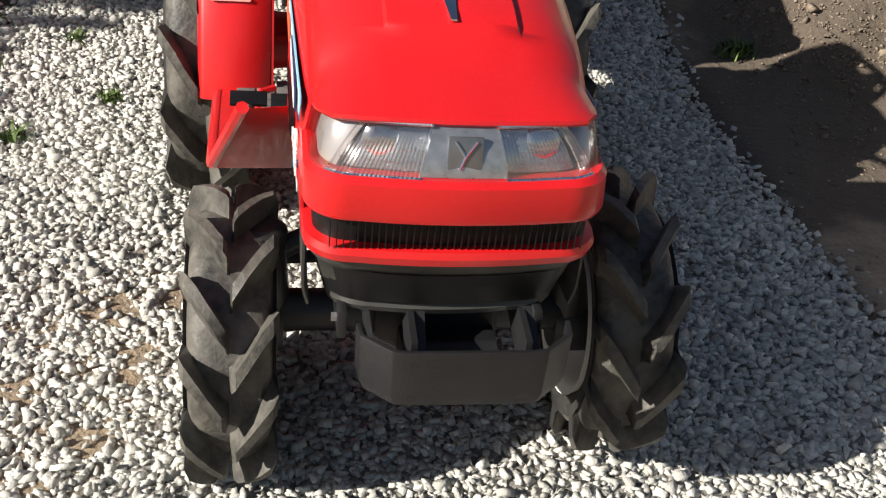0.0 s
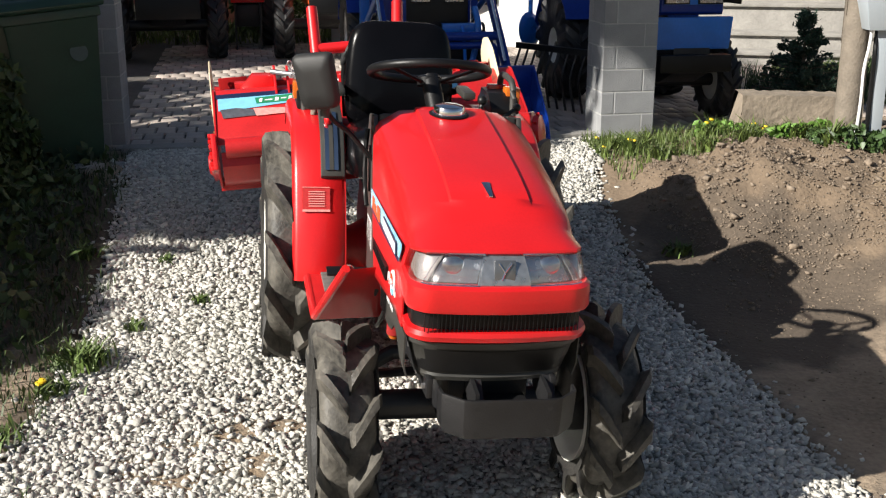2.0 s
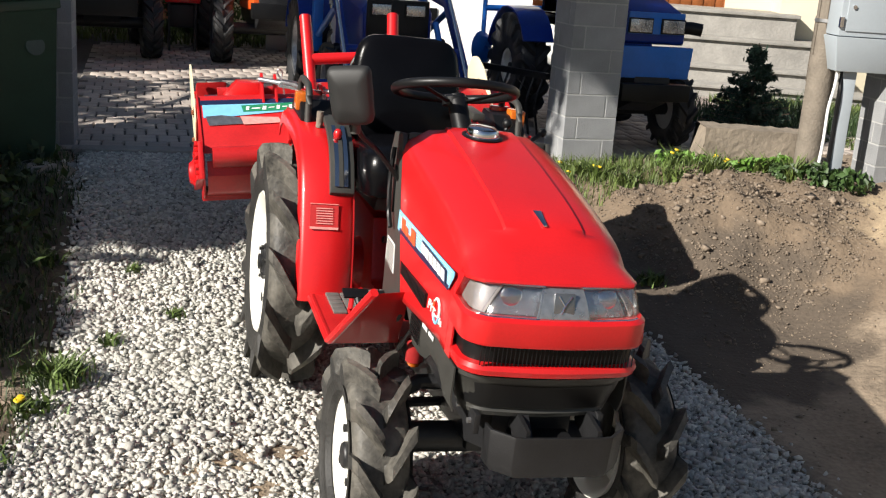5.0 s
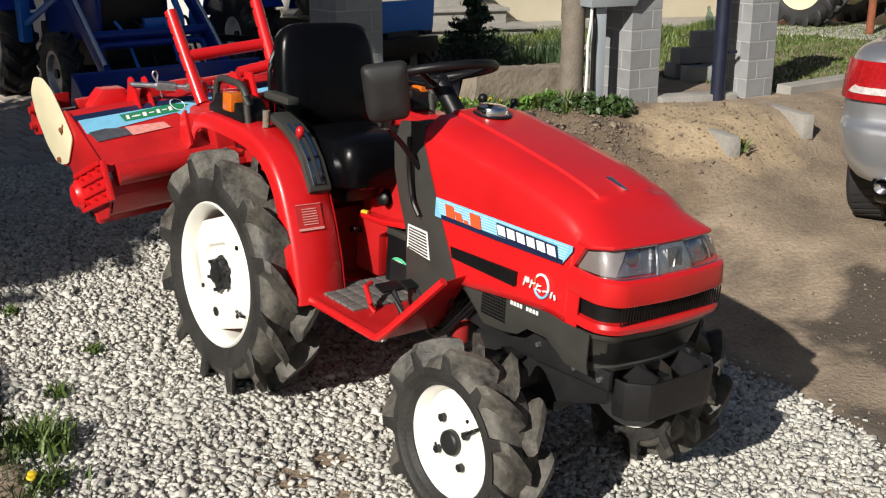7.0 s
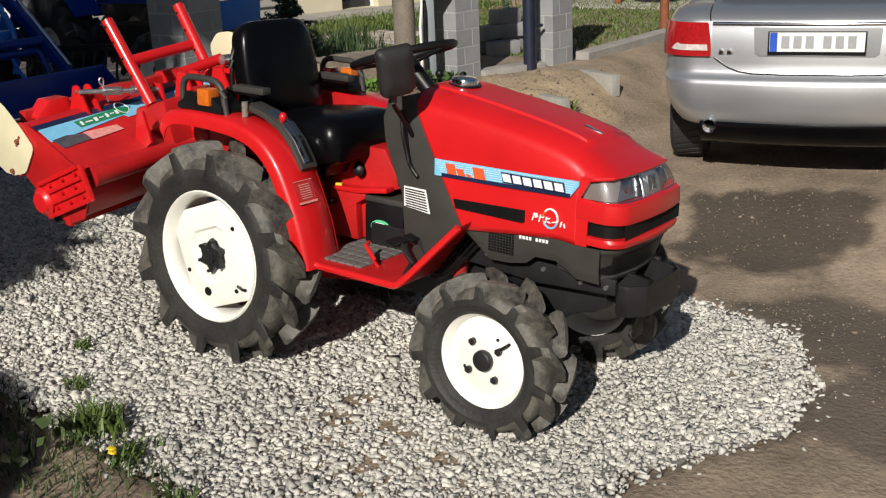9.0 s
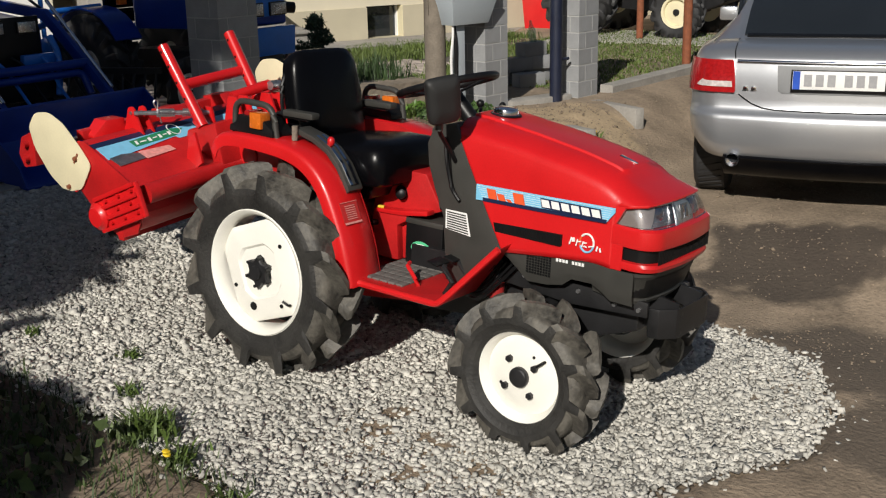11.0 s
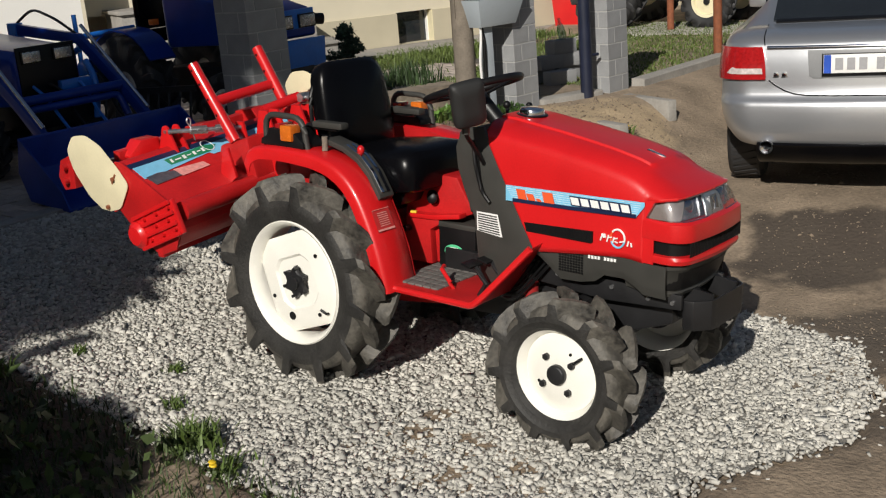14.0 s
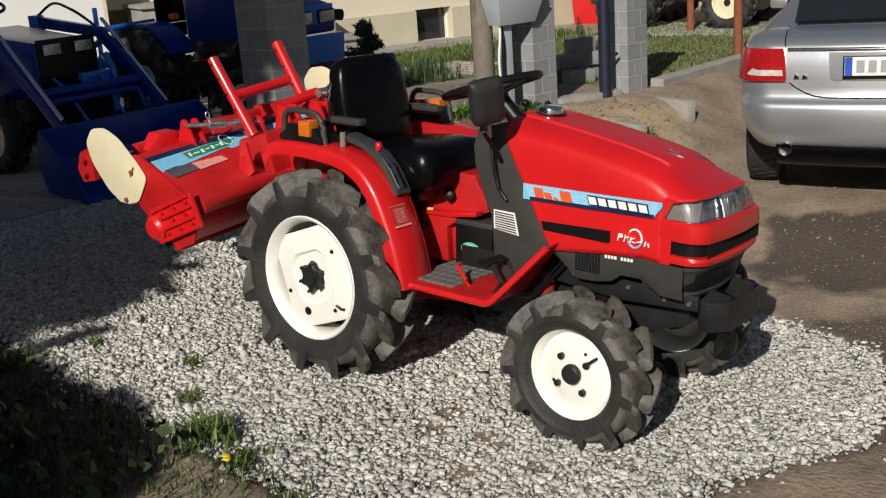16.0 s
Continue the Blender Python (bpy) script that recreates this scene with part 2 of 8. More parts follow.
def rounded(pts, r, n=4):
    """A polyline with its corners cut round."""
    pts = [Vector(p) for p in pts]
    out = [pts[0]]
    for a, b, c in zip(pts, pts[1:], pts[2:]):
        u, v = (a - b), (c - b)
        k = min(r, u.length * 0.45, v.length * 0.45)
        p, q = b + u.normalized() * k, b + v.normalized() * k
        for i in range(n + 1):
            t = i / n
            out.append(p * (1 - t) ** 2 + b * 2 * t * (1 - t) + q * t ** 2)
    return out + [pts[-1]]


def loft(bm, rings, closed=True, caps=True):
    """Skins rings of equal length."""
    vs = [[bm.verts.new(p) for p in r] for r in rings]
    n = len(rings[0])
    for a, b in zip(vs, vs[1:]):
        for i in range(n if closed else n - 1):
            j = (i + 1) % n
            bm.faces.new((a[i], a[j], b[j], b[i]))
    if caps and closed:
        bm.faces.new(vs[0][::-1])
        bm.faces.new(vs[-1])
    return vs


def tube(bm, pts, r, seg=10, round_r=0.0, flat=1.0):
    pts = rounded(pts, round_r) if round_r else [Vector(p) for p in pts]
    rings = []
    ref = Vector((0.13, 0.21, 0.97))
    for i, p in enumerate(pts):
        d = (pts[min(i + 1, len(pts) - 1)] - pts[max(i - 1, 0)]).normalized()
        u = d.cross(ref)
        if u.length < 0.1:
            u = d.cross(Vector((1, 0, 0)))
        u.normalize()
        v = d.cross(u)
        rings.append([p + u * r * math.cos(a) + v * r * flat * math.sin(a) for a in [2 * math.pi * k / seg for k in range(seg)]])
    loft(bm, rings)


def lathe(bm, prof, c, axis, seg=40, closed=False):
    """Revolves (radius, along) pairs round an axis through c."""
    q = Vector(axis).normalized().to_track_quat("Z", "Y").to_matrix()
    c = Vector(c)
    rings = [[c + q @ Vector((r * math.cos(a), r * math.sin(a), h)) for a in [2 * math.pi * k / seg for k in range(seg)]] for r, h in prof]
    if closed:
        rings.append(rings[0])
        vs = loft(bm, rings, True, False)
        bmesh.ops.remove_doubles(bm, verts=bm.verts[:], dist=1e-5)
    else:
        loft(bm, rings, True, True)


def prism(bm, poly, d0, d1, axis="x"):
    """A polygon in the other two axes, drawn out along one axis."""
    def at(p, d):
        a, b = p
        return {"x": (d, a, b), "y": (a, d, b), "z": (a, b, d)}[axis]
    loft(bm, [[at(p, d0) for p in poly], [at(p, d1) for p in poly]])


def sheet(bm, grid, thick):
    """A grid of points as a shell of some thickness."""
    vs = [[bm.verts.new(p) for p in row] for row in grid]
    fs = [bm.faces.new((a[i], a[i + 1], b[i + 1], b[i])) for a, b in zip(vs, vs[1:]) for i in range(len(a) - 1)]
    bm.normal_update()
    if thick:
        bmesh.ops.solidify(bm, geom=fs, thickness=thick)


def smooth01(a, b, x):
    t = max(0.0, min(1.0, (x - a) / (b - a)))
    return t * t * (3 - 2 * t)

# ---- ground: a gravel ramp below a level yard, soil and a heap beside it ----
def lump(x, y, s, seed=0.0):
    return noise.noise(Vector((x * s, y * s, seed)))


def ground_z(x, y):
    cx, cy = max(-3.5, min(2.2, x)), max(-6.0, min(2.6, y))
    z = -0.0537 * cx + 0.0380 * cy
    k = smooth01(0.3, 2.5, y)
    z = z * (1 - k) + 0.30 * k
    k = smooth01(1.3, 2.6, x) * (1 - smooth01(-0.2, 0.8, y))
    car = -0.08 + 0.15 * smooth01(1.6, 2.7, x) * smooth01(-6.0, -3.2, y)
    z = z * (1 - k) + car * k
    v = y - 0.08 * (x - 2.6)
    k = smooth01(1.9, 3.1, x) * smooth01(-0.55, 0.75, v) * (1 - smooth01(2.2, 2.8, y - 0.5 * max(0.0, x - 3.6)))
    z = z * (1 - k) + 0.42 * k
    k = smooth01(1.9, 3.1, x) * (1 - smooth01(-0.55, 0.75, v))
    z = z * (1 - k) + car * k
    k = smooth01(3.0, 6.0, -x)
    z = z * (1 - k) + 0.25 * k
    return z


def heap_z(x, y):
    """The heap of dug soil beside the gravel."""
    u, v = (x - 2.28) / 0.72, (y - 1.32) / 0.62
    room = max(0.0, 0.42 - ground_z(x, y))
    rough = 0.075 * lump(x, y, 4.0, 3.0) + 0.046 * lump(x, y, 10.0, 5.0) + 0.030 * lump(x, y, 21.0, 9.0) + 0.012 * lump(x, y, 43.0, 4.0)
    d = u * u + v * v
    h = room * math.exp(-d ** 1.4) + rough * math.exp(-0.5 * d)
    h += max(0.0, 0.36 - ground_z(x, y)) * math.exp(-(((x - 2.15) / 0.6) ** 2 + ((y - 2.0) / 0.30) ** 2)) * 0.6
    h = max(h, -0.02)
    return h * smooth01(1.25, 1.75, x + 0.15 * lump(y, x, 3.0))


GRAVEL_EDGE = [(-1.22, 2.60), (-1.20, 1.2), (-1.20, 0.2), (-1.28, -0.7), (-1.55, -1.6), (-1.3, -2.1), (-0.75, -1.78), (-0.36, -1.70),
               (0.18, -1.98), (0.7, -1.93), (1.15, -1.68), (1.27, -1.25), (1.30, -0.6), (1.27, 0.1), (1.28, 0.8), (1.36, 1.6), (1.55, 2.2), (1.75, 2.56)]


def in_poly(x, y, poly):
    inside = False
    for (x0, y0), (x1, y1) in zip(poly, poly[1:] + poly[:1]):
        if (y0 > y) != (y1 > y) and x < (x1 - x0) * (y - y0) / (y1 - y0) + x0:
            inside = not inside
    return inside


def edge_far(x, y, poly):
    best = 9.0
    for (x0, y0), (x1, y1) in zip(poly, poly[1:] + poly[:1]):
        dx, dy = x1 - x0, y1 - y0
        t = max(0, min(1, ((x - x0) * dx + (y - y0) * dy) / (dx * dx + dy * dy)))
        best = min(best, math.hypot(x - x0 - t * dx, y - y0 - t * dy))
    return best


def full_z(x, y):
    z = ground_z(x, y) + heap_z(x, y)
    if -4 < x < 7 and -6 < y < 2.7:
        z += 0.010 * lump(x, y, 2.2, 1.0) + 0.0025 * lump(x, y, 9.0, 2.0)
    return z


def axis_steps(lo, hi, step, far):
    core = list(np.arange(lo, hi + 1e-6, step))
    out, d = [], step
    p = hi
    while p < far:
        d *= 1.55
        p += d
        out.append(p)
    left, d, p = [], step, lo
    while p > -far:
        d *= 1.55
        p -= d
        left.append(p)
    return left[::-1] + core + out


xs, ys = axis_steps(-2.6, 4.6, 0.045, 400), axis_steps(-3.0, 3.0, 0.045, 400)
bm = BM()
sheet(bm, [[(x, y, full_z(x, y) - (0.03 if in_poly(x, y, GRAVEL_EDGE) else 0.0) - (0.045 if y > 2.62 else 0.0)) for x in xs] for y in ys], 0)
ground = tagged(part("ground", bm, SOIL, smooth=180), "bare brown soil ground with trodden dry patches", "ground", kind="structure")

# bed of the gravel
bm = BM()
gx, gy = np.arange(-1.7, 1.9, 0.06), np.arange(-2.2, 2.66, 0.06)
grid = {}
for x in gx:
    for y in gy:
        if in_poly(x, y, GRAVEL_EDGE):
            grid[(round(x, 3), round(y, 3))] = bm.verts.new((x, y, full_z(x, y) - 0.005))
for x in gx:
    for y in gy:
        q = [grid.get((round(a, 3), round(b, 3))) for a, b in ((x, y), (x + 0.06, y), (x + 0.06, y + 0.06), (x, y + 0.06))]
        if all(q):
            bm.faces.new(q)
tagged(part("gravel_bed", bm, GRAVELBED, smooth=180), "dusty fines under the grey limestone gravel", "gravel", kind="structure")

# loose stones
rng = np.random.default_rng(7)
CUBE = np.array([(x, y, z) for x in (-1, 1) for y in (-1, 1) for z in (-1, 1)]) * 0.70
CUBE_F = np.array([(0, 1, 3), (0, 3, 2), (4, 6, 7), (4, 7, 5), (0, 4, 5), (0, 5, 1), (2, 3, 7), (2, 7, 6), (0, 2, 6), (0, 6, 4), (1, 5, 7), (1, 7, 3)])


def stones(name, places, sizes, material, label, category):
    n = len(places)
    v = np.repeat(CUBE[None], n, 0) * (1 + rng.uniform(-0.42, 0.30, (n, 8, 1))) + rng.uniform(-0.22, 0.22, (n, 8, 3))
    v = v * (np.array(sizes)[:, None, None] * rng.uniform(0.65, 1.25, (n, 1, 3)) * np.array((1.2, 1.0, 0.66)))
    a, t = rng.uniform(0, 6.283, n), rng.uniform(-1.2, 1.2, n)
    ca, sa, ct, st = np.cos(a), np.sin(a), np.cos(t), np.sin(t)
    y2, z2 = v[..., 1] * ct[:, None] - v[..., 2] * st[:, None], v[..., 1] * st[:, None] + v[..., 2] * ct[:, None]
    x2 = v[..., 0] * ca[:, None] - y2 * sa[:, None]
    y3 = v[..., 0] * sa[:, None] + y2 * ca[:, None]
    co = np.stack([x2, y3, z2], -1) + np.array(places)[:, None]
    f = (CUBE_F[None] + 8 * np.arange(n)[:, None, None]).reshape(-1, 3)
    me = bpy.data.meshes.new(name)
    me.vertices.add(n * 8)
    me.vertices.foreach_set("co", co.astype(np.float32).ravel())
    me.loops.add(f.size)
    me.polygons.add(len(f))
    me.loops.foreach_set("vertex_index", f.astype(np.int32).ravel())
    me.polygons.foreach_set("loop_start", np.arange(0, f.size, 3, dtype=np.int32))
    me.update(calc_edges=True)
    me.materials.append(material)
    return tagged(new(name, me), label, category, kind="stuff")


# soil shows through in a few bare spots
BARE = [(-0.455, -0.695, 0.09), (-0.55, -0.90, 0.07), (-0.80, -1.03, 0.08), (-0.62, -1.18, 0.07), (-0.62, -0.75, 0.10), (-0.95, -1.45, 0.14), (-0.55, -0.98, 0.06)]
pl, sz = [], []
while len(pl) < 78000:
    x, y = rng.uniform(-1.75, 1.95), rng.uniform(-2.25, 2.64)
    d = edge_far(x, y, GRAVEL_EDGE)
    ins = in_poly(x, y, GRAVEL_EDGE)
    if not ins and (d > 0.13 or rng.random() > 0.09 * (1 - d / 0.13) ** 2 or y > 2.55):
        continue
    if ins and d < 0.10 and rng.random() > 0.35 + 6.5 * d:
        continue
    if any(math.hypot(x - bx, (y - by) * 1.3) < br * (0.75 + 0.5 * lump(x, y, 14.0)) and rng.random() < 0.8 for bx, by, br in BARE):
        continue
    s = rng.uniform(0.0058, 0.0132) if rng.random() < 0.96 else rng.uniform(0.0135, 0.0195)
    pl.append((x, y, full_z(x, y) - 0.012 + s * 0.45 + rng.uniform(0, 0.009)))
    sz.append(s)
stones("gravel", pl, sz, STONE, "crushed pale grey limestone gravel with sharp edges", "gravel")
pl = [(x, y, full_z(x, y) + 0.008) for x, y in ((-0.66, 0.92), (-0.50, 0.86), (-0.80, 0.98), (-0.235, 0.46), (-0.42, 0.36))]
stones("gravel_lumps", pl, [0.024, 0.020, 0.018, 0.026, 0.022], STONE, "a few larger pale stones lying on the gravel", "stone")
pl, sz = [], []
while len(pl) < 9000:
    x, y = rng.uniform(1.5, 3.6), rng.uniform(0.2, 2.3)
    h = heap_z(x, y)
    if h < 0.04 and rng.random() > 0.12:
        continue
    s = rng.uniform(0.0025, 0.0070) if rng.random() < 0.98 else rng.uniform(0.008, 0.015)
    pl.append((x, y, full_z(x, y) + s * 0.3))
    sz.append(s)
while len(pl) < 9130:
    x, y = rng.uniform(1.6, 3.1), rng.uniform(0.5, 1.75)
    if heap_z(x, y) < 0.06:
        continue
    s = 0.009 + 0.019 * rng.random() ** 3
    pl.append((x, y, full_z(x, y) + s * 0.15))
    sz.append(s)
stones("soil_clods", pl, sz, mat("soil_clod", (0.205, 0.160, 0.118), 0.95, vary=0.25, scale=30, bump=0.6, per_island=0.22), "crumbled brown clods and small stones on the soil heap", "soil")
pl, sz = [], []
while len(pl) < 5000:
    x, y = rng.uniform(0.6, 4.6), rng.uniform(-2.9, 1.0)
    if in_poly(x, y, GRAVEL_EDGE) or rng.random() > 0.35 + 0.65 * smooth01(-0.1, 0.25, lump(x, y, 1.6, 12.0)):
        continue
    s = rng.uniform(0.002, 0.0055) if rng.random() < 0.97 else rng.uniform(0.006, 0.013)
    pl.append((x, y, full_z(x, y) + s * 0.3))
    sz.append(s)
stones("soil_pebbles", pl, sz, mat("pebble", (0.23, 0.18, 0.13), 0.92, vary=0.25, scale=20, bump=0.3, per_island=0.3), "small pebbles and crumbs trodden into the bare soil", "soil")

# ---- the red compact tractor ----
# its own axes: x across, y to the rear, z off the ramp; the origin lies under the rear axle
TILT = Matrix(((0.99856, 0.0, 0.05371, 0), (0.00204, 0.99928, -0.03796, 0), (-0.05367, 0.03801, 0.99784, 0), (0, 0, 0, 1)))
tractor = thing("compact_tractor", "small red four-wheel-drive tractor with white wheels, parked on gravel", "tractor", TILT)
WAIST = 0.235


def make_tyre(c, R, rim_r, w, lugs, lug_h, tread, side, parent, label="", bar=0.040):
    """A moulded tractor tyre with V-set bars that run over the shoulders: one closed skin, its tread dusty."""
    c = Vector(c)
    core, h = R - lug_h, w / 2
    low = (rim_r + core) / 2
    # each station: radius, half-width, then radius and half-width on a bar, sweep of the bar
    half = [(core, 0.0, core + lug_h * 0.25, 0.0, 0.0), (core, 0.07, R - lug_h * 0.15, 0.07, 0.03), (core, 0.16, R, 0.16, 0.10), (core - 0.001, 0.45, R, 0.45, 0.36), (core - 0.004, 0.72, R - 0.002, 0.74, 0.62),
            (core - 0.014, 0.88, R - 0.006, 1.00, 0.82), (core - 0.036, 1.00, R - 0.026, 1.13, 0.92), (low + 0.012, 1.08, low + 0.020, 1.12, 0.97), (low - 0.006, 1.08, low - 0.006, 1.085, 1.0), (rim_r + 0.028, 0.99, rim_r + 0.028, 0.99, 1.0), (rim_r + 0.012, 0.93, rim_r + 0.012, 0.93, 1.0), (rim_r, 0.74, rim_r, 0.74, 1.0)]
    step = 2 * math.pi / lugs
    top, foot = bar * 0.42 / R, bar * 0.78 / R
    sta = []
    for ph in (0.0, 0.5):
        p = ph * step
        sta += [(p - foot, ph, 0), (p - top, ph, 1), (p, ph, 1), (p + top, ph, 1), (p + foot, ph, 0), (p + step * 0.25, ph, 0)]
    rnd = random.Random(int(R * 1000) + int(abs(c.x) * 100))
    bm = bmesh.new()
    rows = []
    for k in range(lugs):
        wear = [rnd.uniform(-0.0022, 0.0012) for _ in half]
        for th, ph, on in sta:
            row = []
            for sd in (-1, 1):
                mine = on and (ph == (0.0 if sd < 0 else 0.5))
                for i, (r0, x0, r1, x1, sw) in enumerate(half):
                    if sd > 0 and i == 0:
                        continue
                    up = mine and i > 0
                    r, x = (r1 + (wear[i] if i < 6 else 0), x1) if up else (r0, x0)
                    a = k * step + th + sw * step * 0.80 + (rnd.uniform(-0.004, 0.004) if 0 < i < 7 else 0)
                    row.append((i if sd > 0 else -i, c + Vector((sd * h * x, -r * math.cos(a), r * math.sin(a)))))
            row.sort(key=lambda q: q[0])
            rows.append([bm.verts.new(p) for _, p in row])
    n = len(rows)
    for i in range(n):
        p, q = rows[i], rows[(i + 1) % n]
        for j in range(len(p) - 1):
            f = bm.faces.new((p[j], p[j + 1], q[j + 1], q[j]))
            f.material_index = 0 if 5 <= j <= len(p) - 7 else 1
        bm.faces.new((p[-1], p[0], q[0], q[-1])).material_index = 1
    ob = part("tyre", bm, tread, parent, label, smooth=32)
    ob.data.materials.append(side)
    return ob


def make_wheel(name, c, R, rim_r, w, lugs, lug_h, out, front, label):
    wheel = thing(name, label, "")
    wheel.parent = tractor
    c = Vector(c)
    make_tyre(c, R, rim_r - 0.010, w, lugs, lug_h, RUBBER, RUBBER_SIDE, wheel, "worn dusty black tyre with deep V-set bars", 0.037 if front else 0.046)
    o = out
    f = c.x + o * (w / 2 - (0.029 if front else 0.012))
    bm = BM()
    deep = 0.034 if not front else 0.030
    lathe(bm, [(rim_r, 0.004 * o), (rim_r + 0.006, -0.004 * o), (rim_r - 0.004, 0.008 * o), (rim_r - 0.014, 0.002 * o), (rim_r - 0.022, -0.018 * o), (rim_r - 0.030, -deep * o), (rim_r - 0.022, -(w - 0.045) * o), (rim_r - 0.010, -(w - 0.030) * o), (rim_r + 0.004, -(w - 0.022) * o), (rim_r - 0.006, -(w - 0.050) * o), (rim_r - 0.012, -0.05 * o)],
          (f, c.y, c.z), (1, 0, 0), seg=56, closed=True)
    part("rim", bm, RIM, wheel, "white-painted steel rim")
    bm = BM()
    n = 72
    rr = rim_r - 0.030
    def outline(k, r0, x):
        a = 2 * math.pi * k / n
        sq = (abs(math.cos(a + 0.35)) ** 12 + abs(math.sin(a + 0.35)) ** 12) ** (-1 / 12)
        r = min(r0, r0 * 0.87 * sq) if not front else r0
        return Vector((x, c.y + r * math.cos(a), c.z + r * math.sin(a)))
    if front:
        prof = [(rr, -deep), (rr - 0.012, -deep + 0.004), (rr - 0.030, -deep + 0.010), (0.085, -deep + 0.016), (0.070, -deep + 0.020), (0.030, -deep + 0.020)]
    else:
        prof = [(rr, -deep - 0.004), (rr - 0.008, -deep + 0.002), (rr * 0.86, -deep + 0.010), (rr * 0.55, -deep + 0.016), (rr * 0.50, -deep + 0.006), (0.06, -deep + 0.006)]
    loft(bm, [[outline(k, r, f + o * h) for k in range(n)] for r, h in prof] + [[outline(k, prof[-1][0], f + o * (prof[-1][1] - 0.012)) for k in range(n)], [outline(k, prof[0][0], f + o * (prof[0][1] - 0.012)) for k in range(n)]])
    part("disc", bm, RIM, wheel, "white-painted steel disc", smooth=30)
    hub_x = f + o * prof[-1][1]
    bm = BM()
    if front:
        lathe(bm, [(0.036, 0), (0.036, 0.016 * o), (0.031, 0.022 * o), (0.012, 0.024 * o)], (hub_x, c.y, c.z), (1, 0, 0), seg=24)
    else:
        ring = [((0.068 if k % 2 else 0.047), 2 * math.pi * k / 12) for k in range(12)]
        loft(bm, [[(hub_x + o * h, c.y + r * s * math.cos(a), c.z + r * s * math.sin(a)) for r, a in ring] for h, s in ((0, 1), (0.018, 1), (0.024, 0.85))])
        cyl(bm, (hub_x, c.y, c.z), (hub_x + 0.036 * o, c.y, c.z), 0.028)
    part("hub", bm, IRON, wheel, "black iron hub", bevel=0.002)
    count, br = (4, 0.072) if front else (6, 0.056)
    for k in range(count):
        a = 2 * math.pi * (k + 0.5) / count + 0.12
        p = Vector((hub_x, c.y + br * math.cos(a), c.z + br * math.sin(a)))
        bm = BM()
        cyl(bm, p, p + Vector(((0.014 if front else 0.030) * o, 0, 0)), 0.0125 if front else 0.007, seg=6)
        part("wheel_nut", bm, IRON, wheel)
    holes = ((2.1, 0.050, 0.0055), (-0.5, 0.052, 0.0065)) if front else ((2.3, 0.055, 0.008), (3.9, 0.055, 0.008), (-0.55, 0.065, 0.008), (-1.35, 0.070, 0.017))
    for a, inset, r in holes:
        p = Vector((f - o * (deep - 0.013), c.y + (rr - inset) * math.cos(a), c.z + (rr - inset) * math.sin(a)))
        bm = BM()
        cyl(bm, p, p + Vector((0.004 * o, 0, 0)), r, seg=12)
        part("drain_hole", bm, BLACK, wheel)
    a = 2.45 if front else -2.6
    d = Vector((0, math.cos(a), math.sin(a)))
    p = Vector((f - o * (deep - 0.012), c.y, c.z)) + d * (rr - 0.026)
    bm = BM()
    tube(bm, [p, p + Vector((o * 0.012, 0, 0)) - d * 0.004, p + Vector((o * 0.018, 0, 0)) - d * 0.030], 0.0052, seg=8, round_r=0.01)
    part("valve", bm, BLACK, wheel)
    return wheel


make_wheel("front_wheel", (-0.337, -1.156, 0.240), 0.288, 0.171, 0.150, 11, 0.043, -1, True, "white front wheel with a dusty barred tyre")
make_wheel("front_wheel", (0.398, -1.150, 0.292), 0.288, 0.171, 0.150, 11, 0.043, 1, True, "white front wheel with a dusty barred tyre, in the tractor's shadow")
make_wheel("rear_wheel", (-0.422, -0.012, 0.392), 0.424, 0.250, 0.187, 12, 0.058, -1, False, "large white rear wheel with a deep barred tyre")
make_wheel("rear_wheel", (0.452, -0.012, 0.392), 0.424, 0.250, 0.187, 12, 0.058, 1, False, "large white rear wheel with a deep barred tyre")


def plan(w, yb, yf, r, n=7, x0=0.0, bow=0.0):
    """A U in plan: from the rear on one side, round the front, to the rear on the other side."""
    pts = [(-w, yb), (-w, yf + r + 0.25 * (yb - yf - r)), (-w, yf + r)]
    for k in range(1, n):
        a = math.pi / 2 * k / n
        pts.append((-w + r - r * math.cos(a), yf + r - r * math.sin(a)))
    m = []
    for k in range(7):
        x = (-w + r) * (1 - k / 3)
        m.append((x, yf - bow * (1 - (x / (w - r)) ** 2)))
    return [(x + x0, y) for x, y in pts + m + [(-x, y) for x, y in pts[::-1]]]


def nose_set(p):
    """Draws the nose in and lets it droop towards its front."""
    return Vector((p.x, p.y + 0.038 * smooth01(-1.33, -1.55, p.y), p.z - 0.018 * smooth01(-1.30, -1.42, p.y)))


SHAPERS.append(nose_set)
# hood: sections along its length, the rear edge slanting forward to its foot
def lerp_table(tab, y):
    if y >= tab[0][0]:
        return tab[0][1]
    for (a, u), (b, v) in zip(tab, tab[1:]):
        if y >= b:
            return u + (v - u) * (a - y) / (a - b)
    return tab[-1][1]


TOP = [(-0.72, 1.056), (-0.80, 1.052), (-1.00, 1.020), (-1.20, 0.980), (-1.36, 0.938), (-1.46, 0.903), (-1.50, 0.884), (-1.545, 0.868)]
SHOULDER = [(-0.72, 1.020), (-0.82, 1.012), (-1.00, 0.985), (-1.20, 0.948), (-1.36, 0.908), (-1.46, 0.878), (-1.545, 0.855)]
FOOT = [(-0.72, 0.60), (-0.95, 0.612), (-1.18, 0.634), (-1.40, 0.652)]


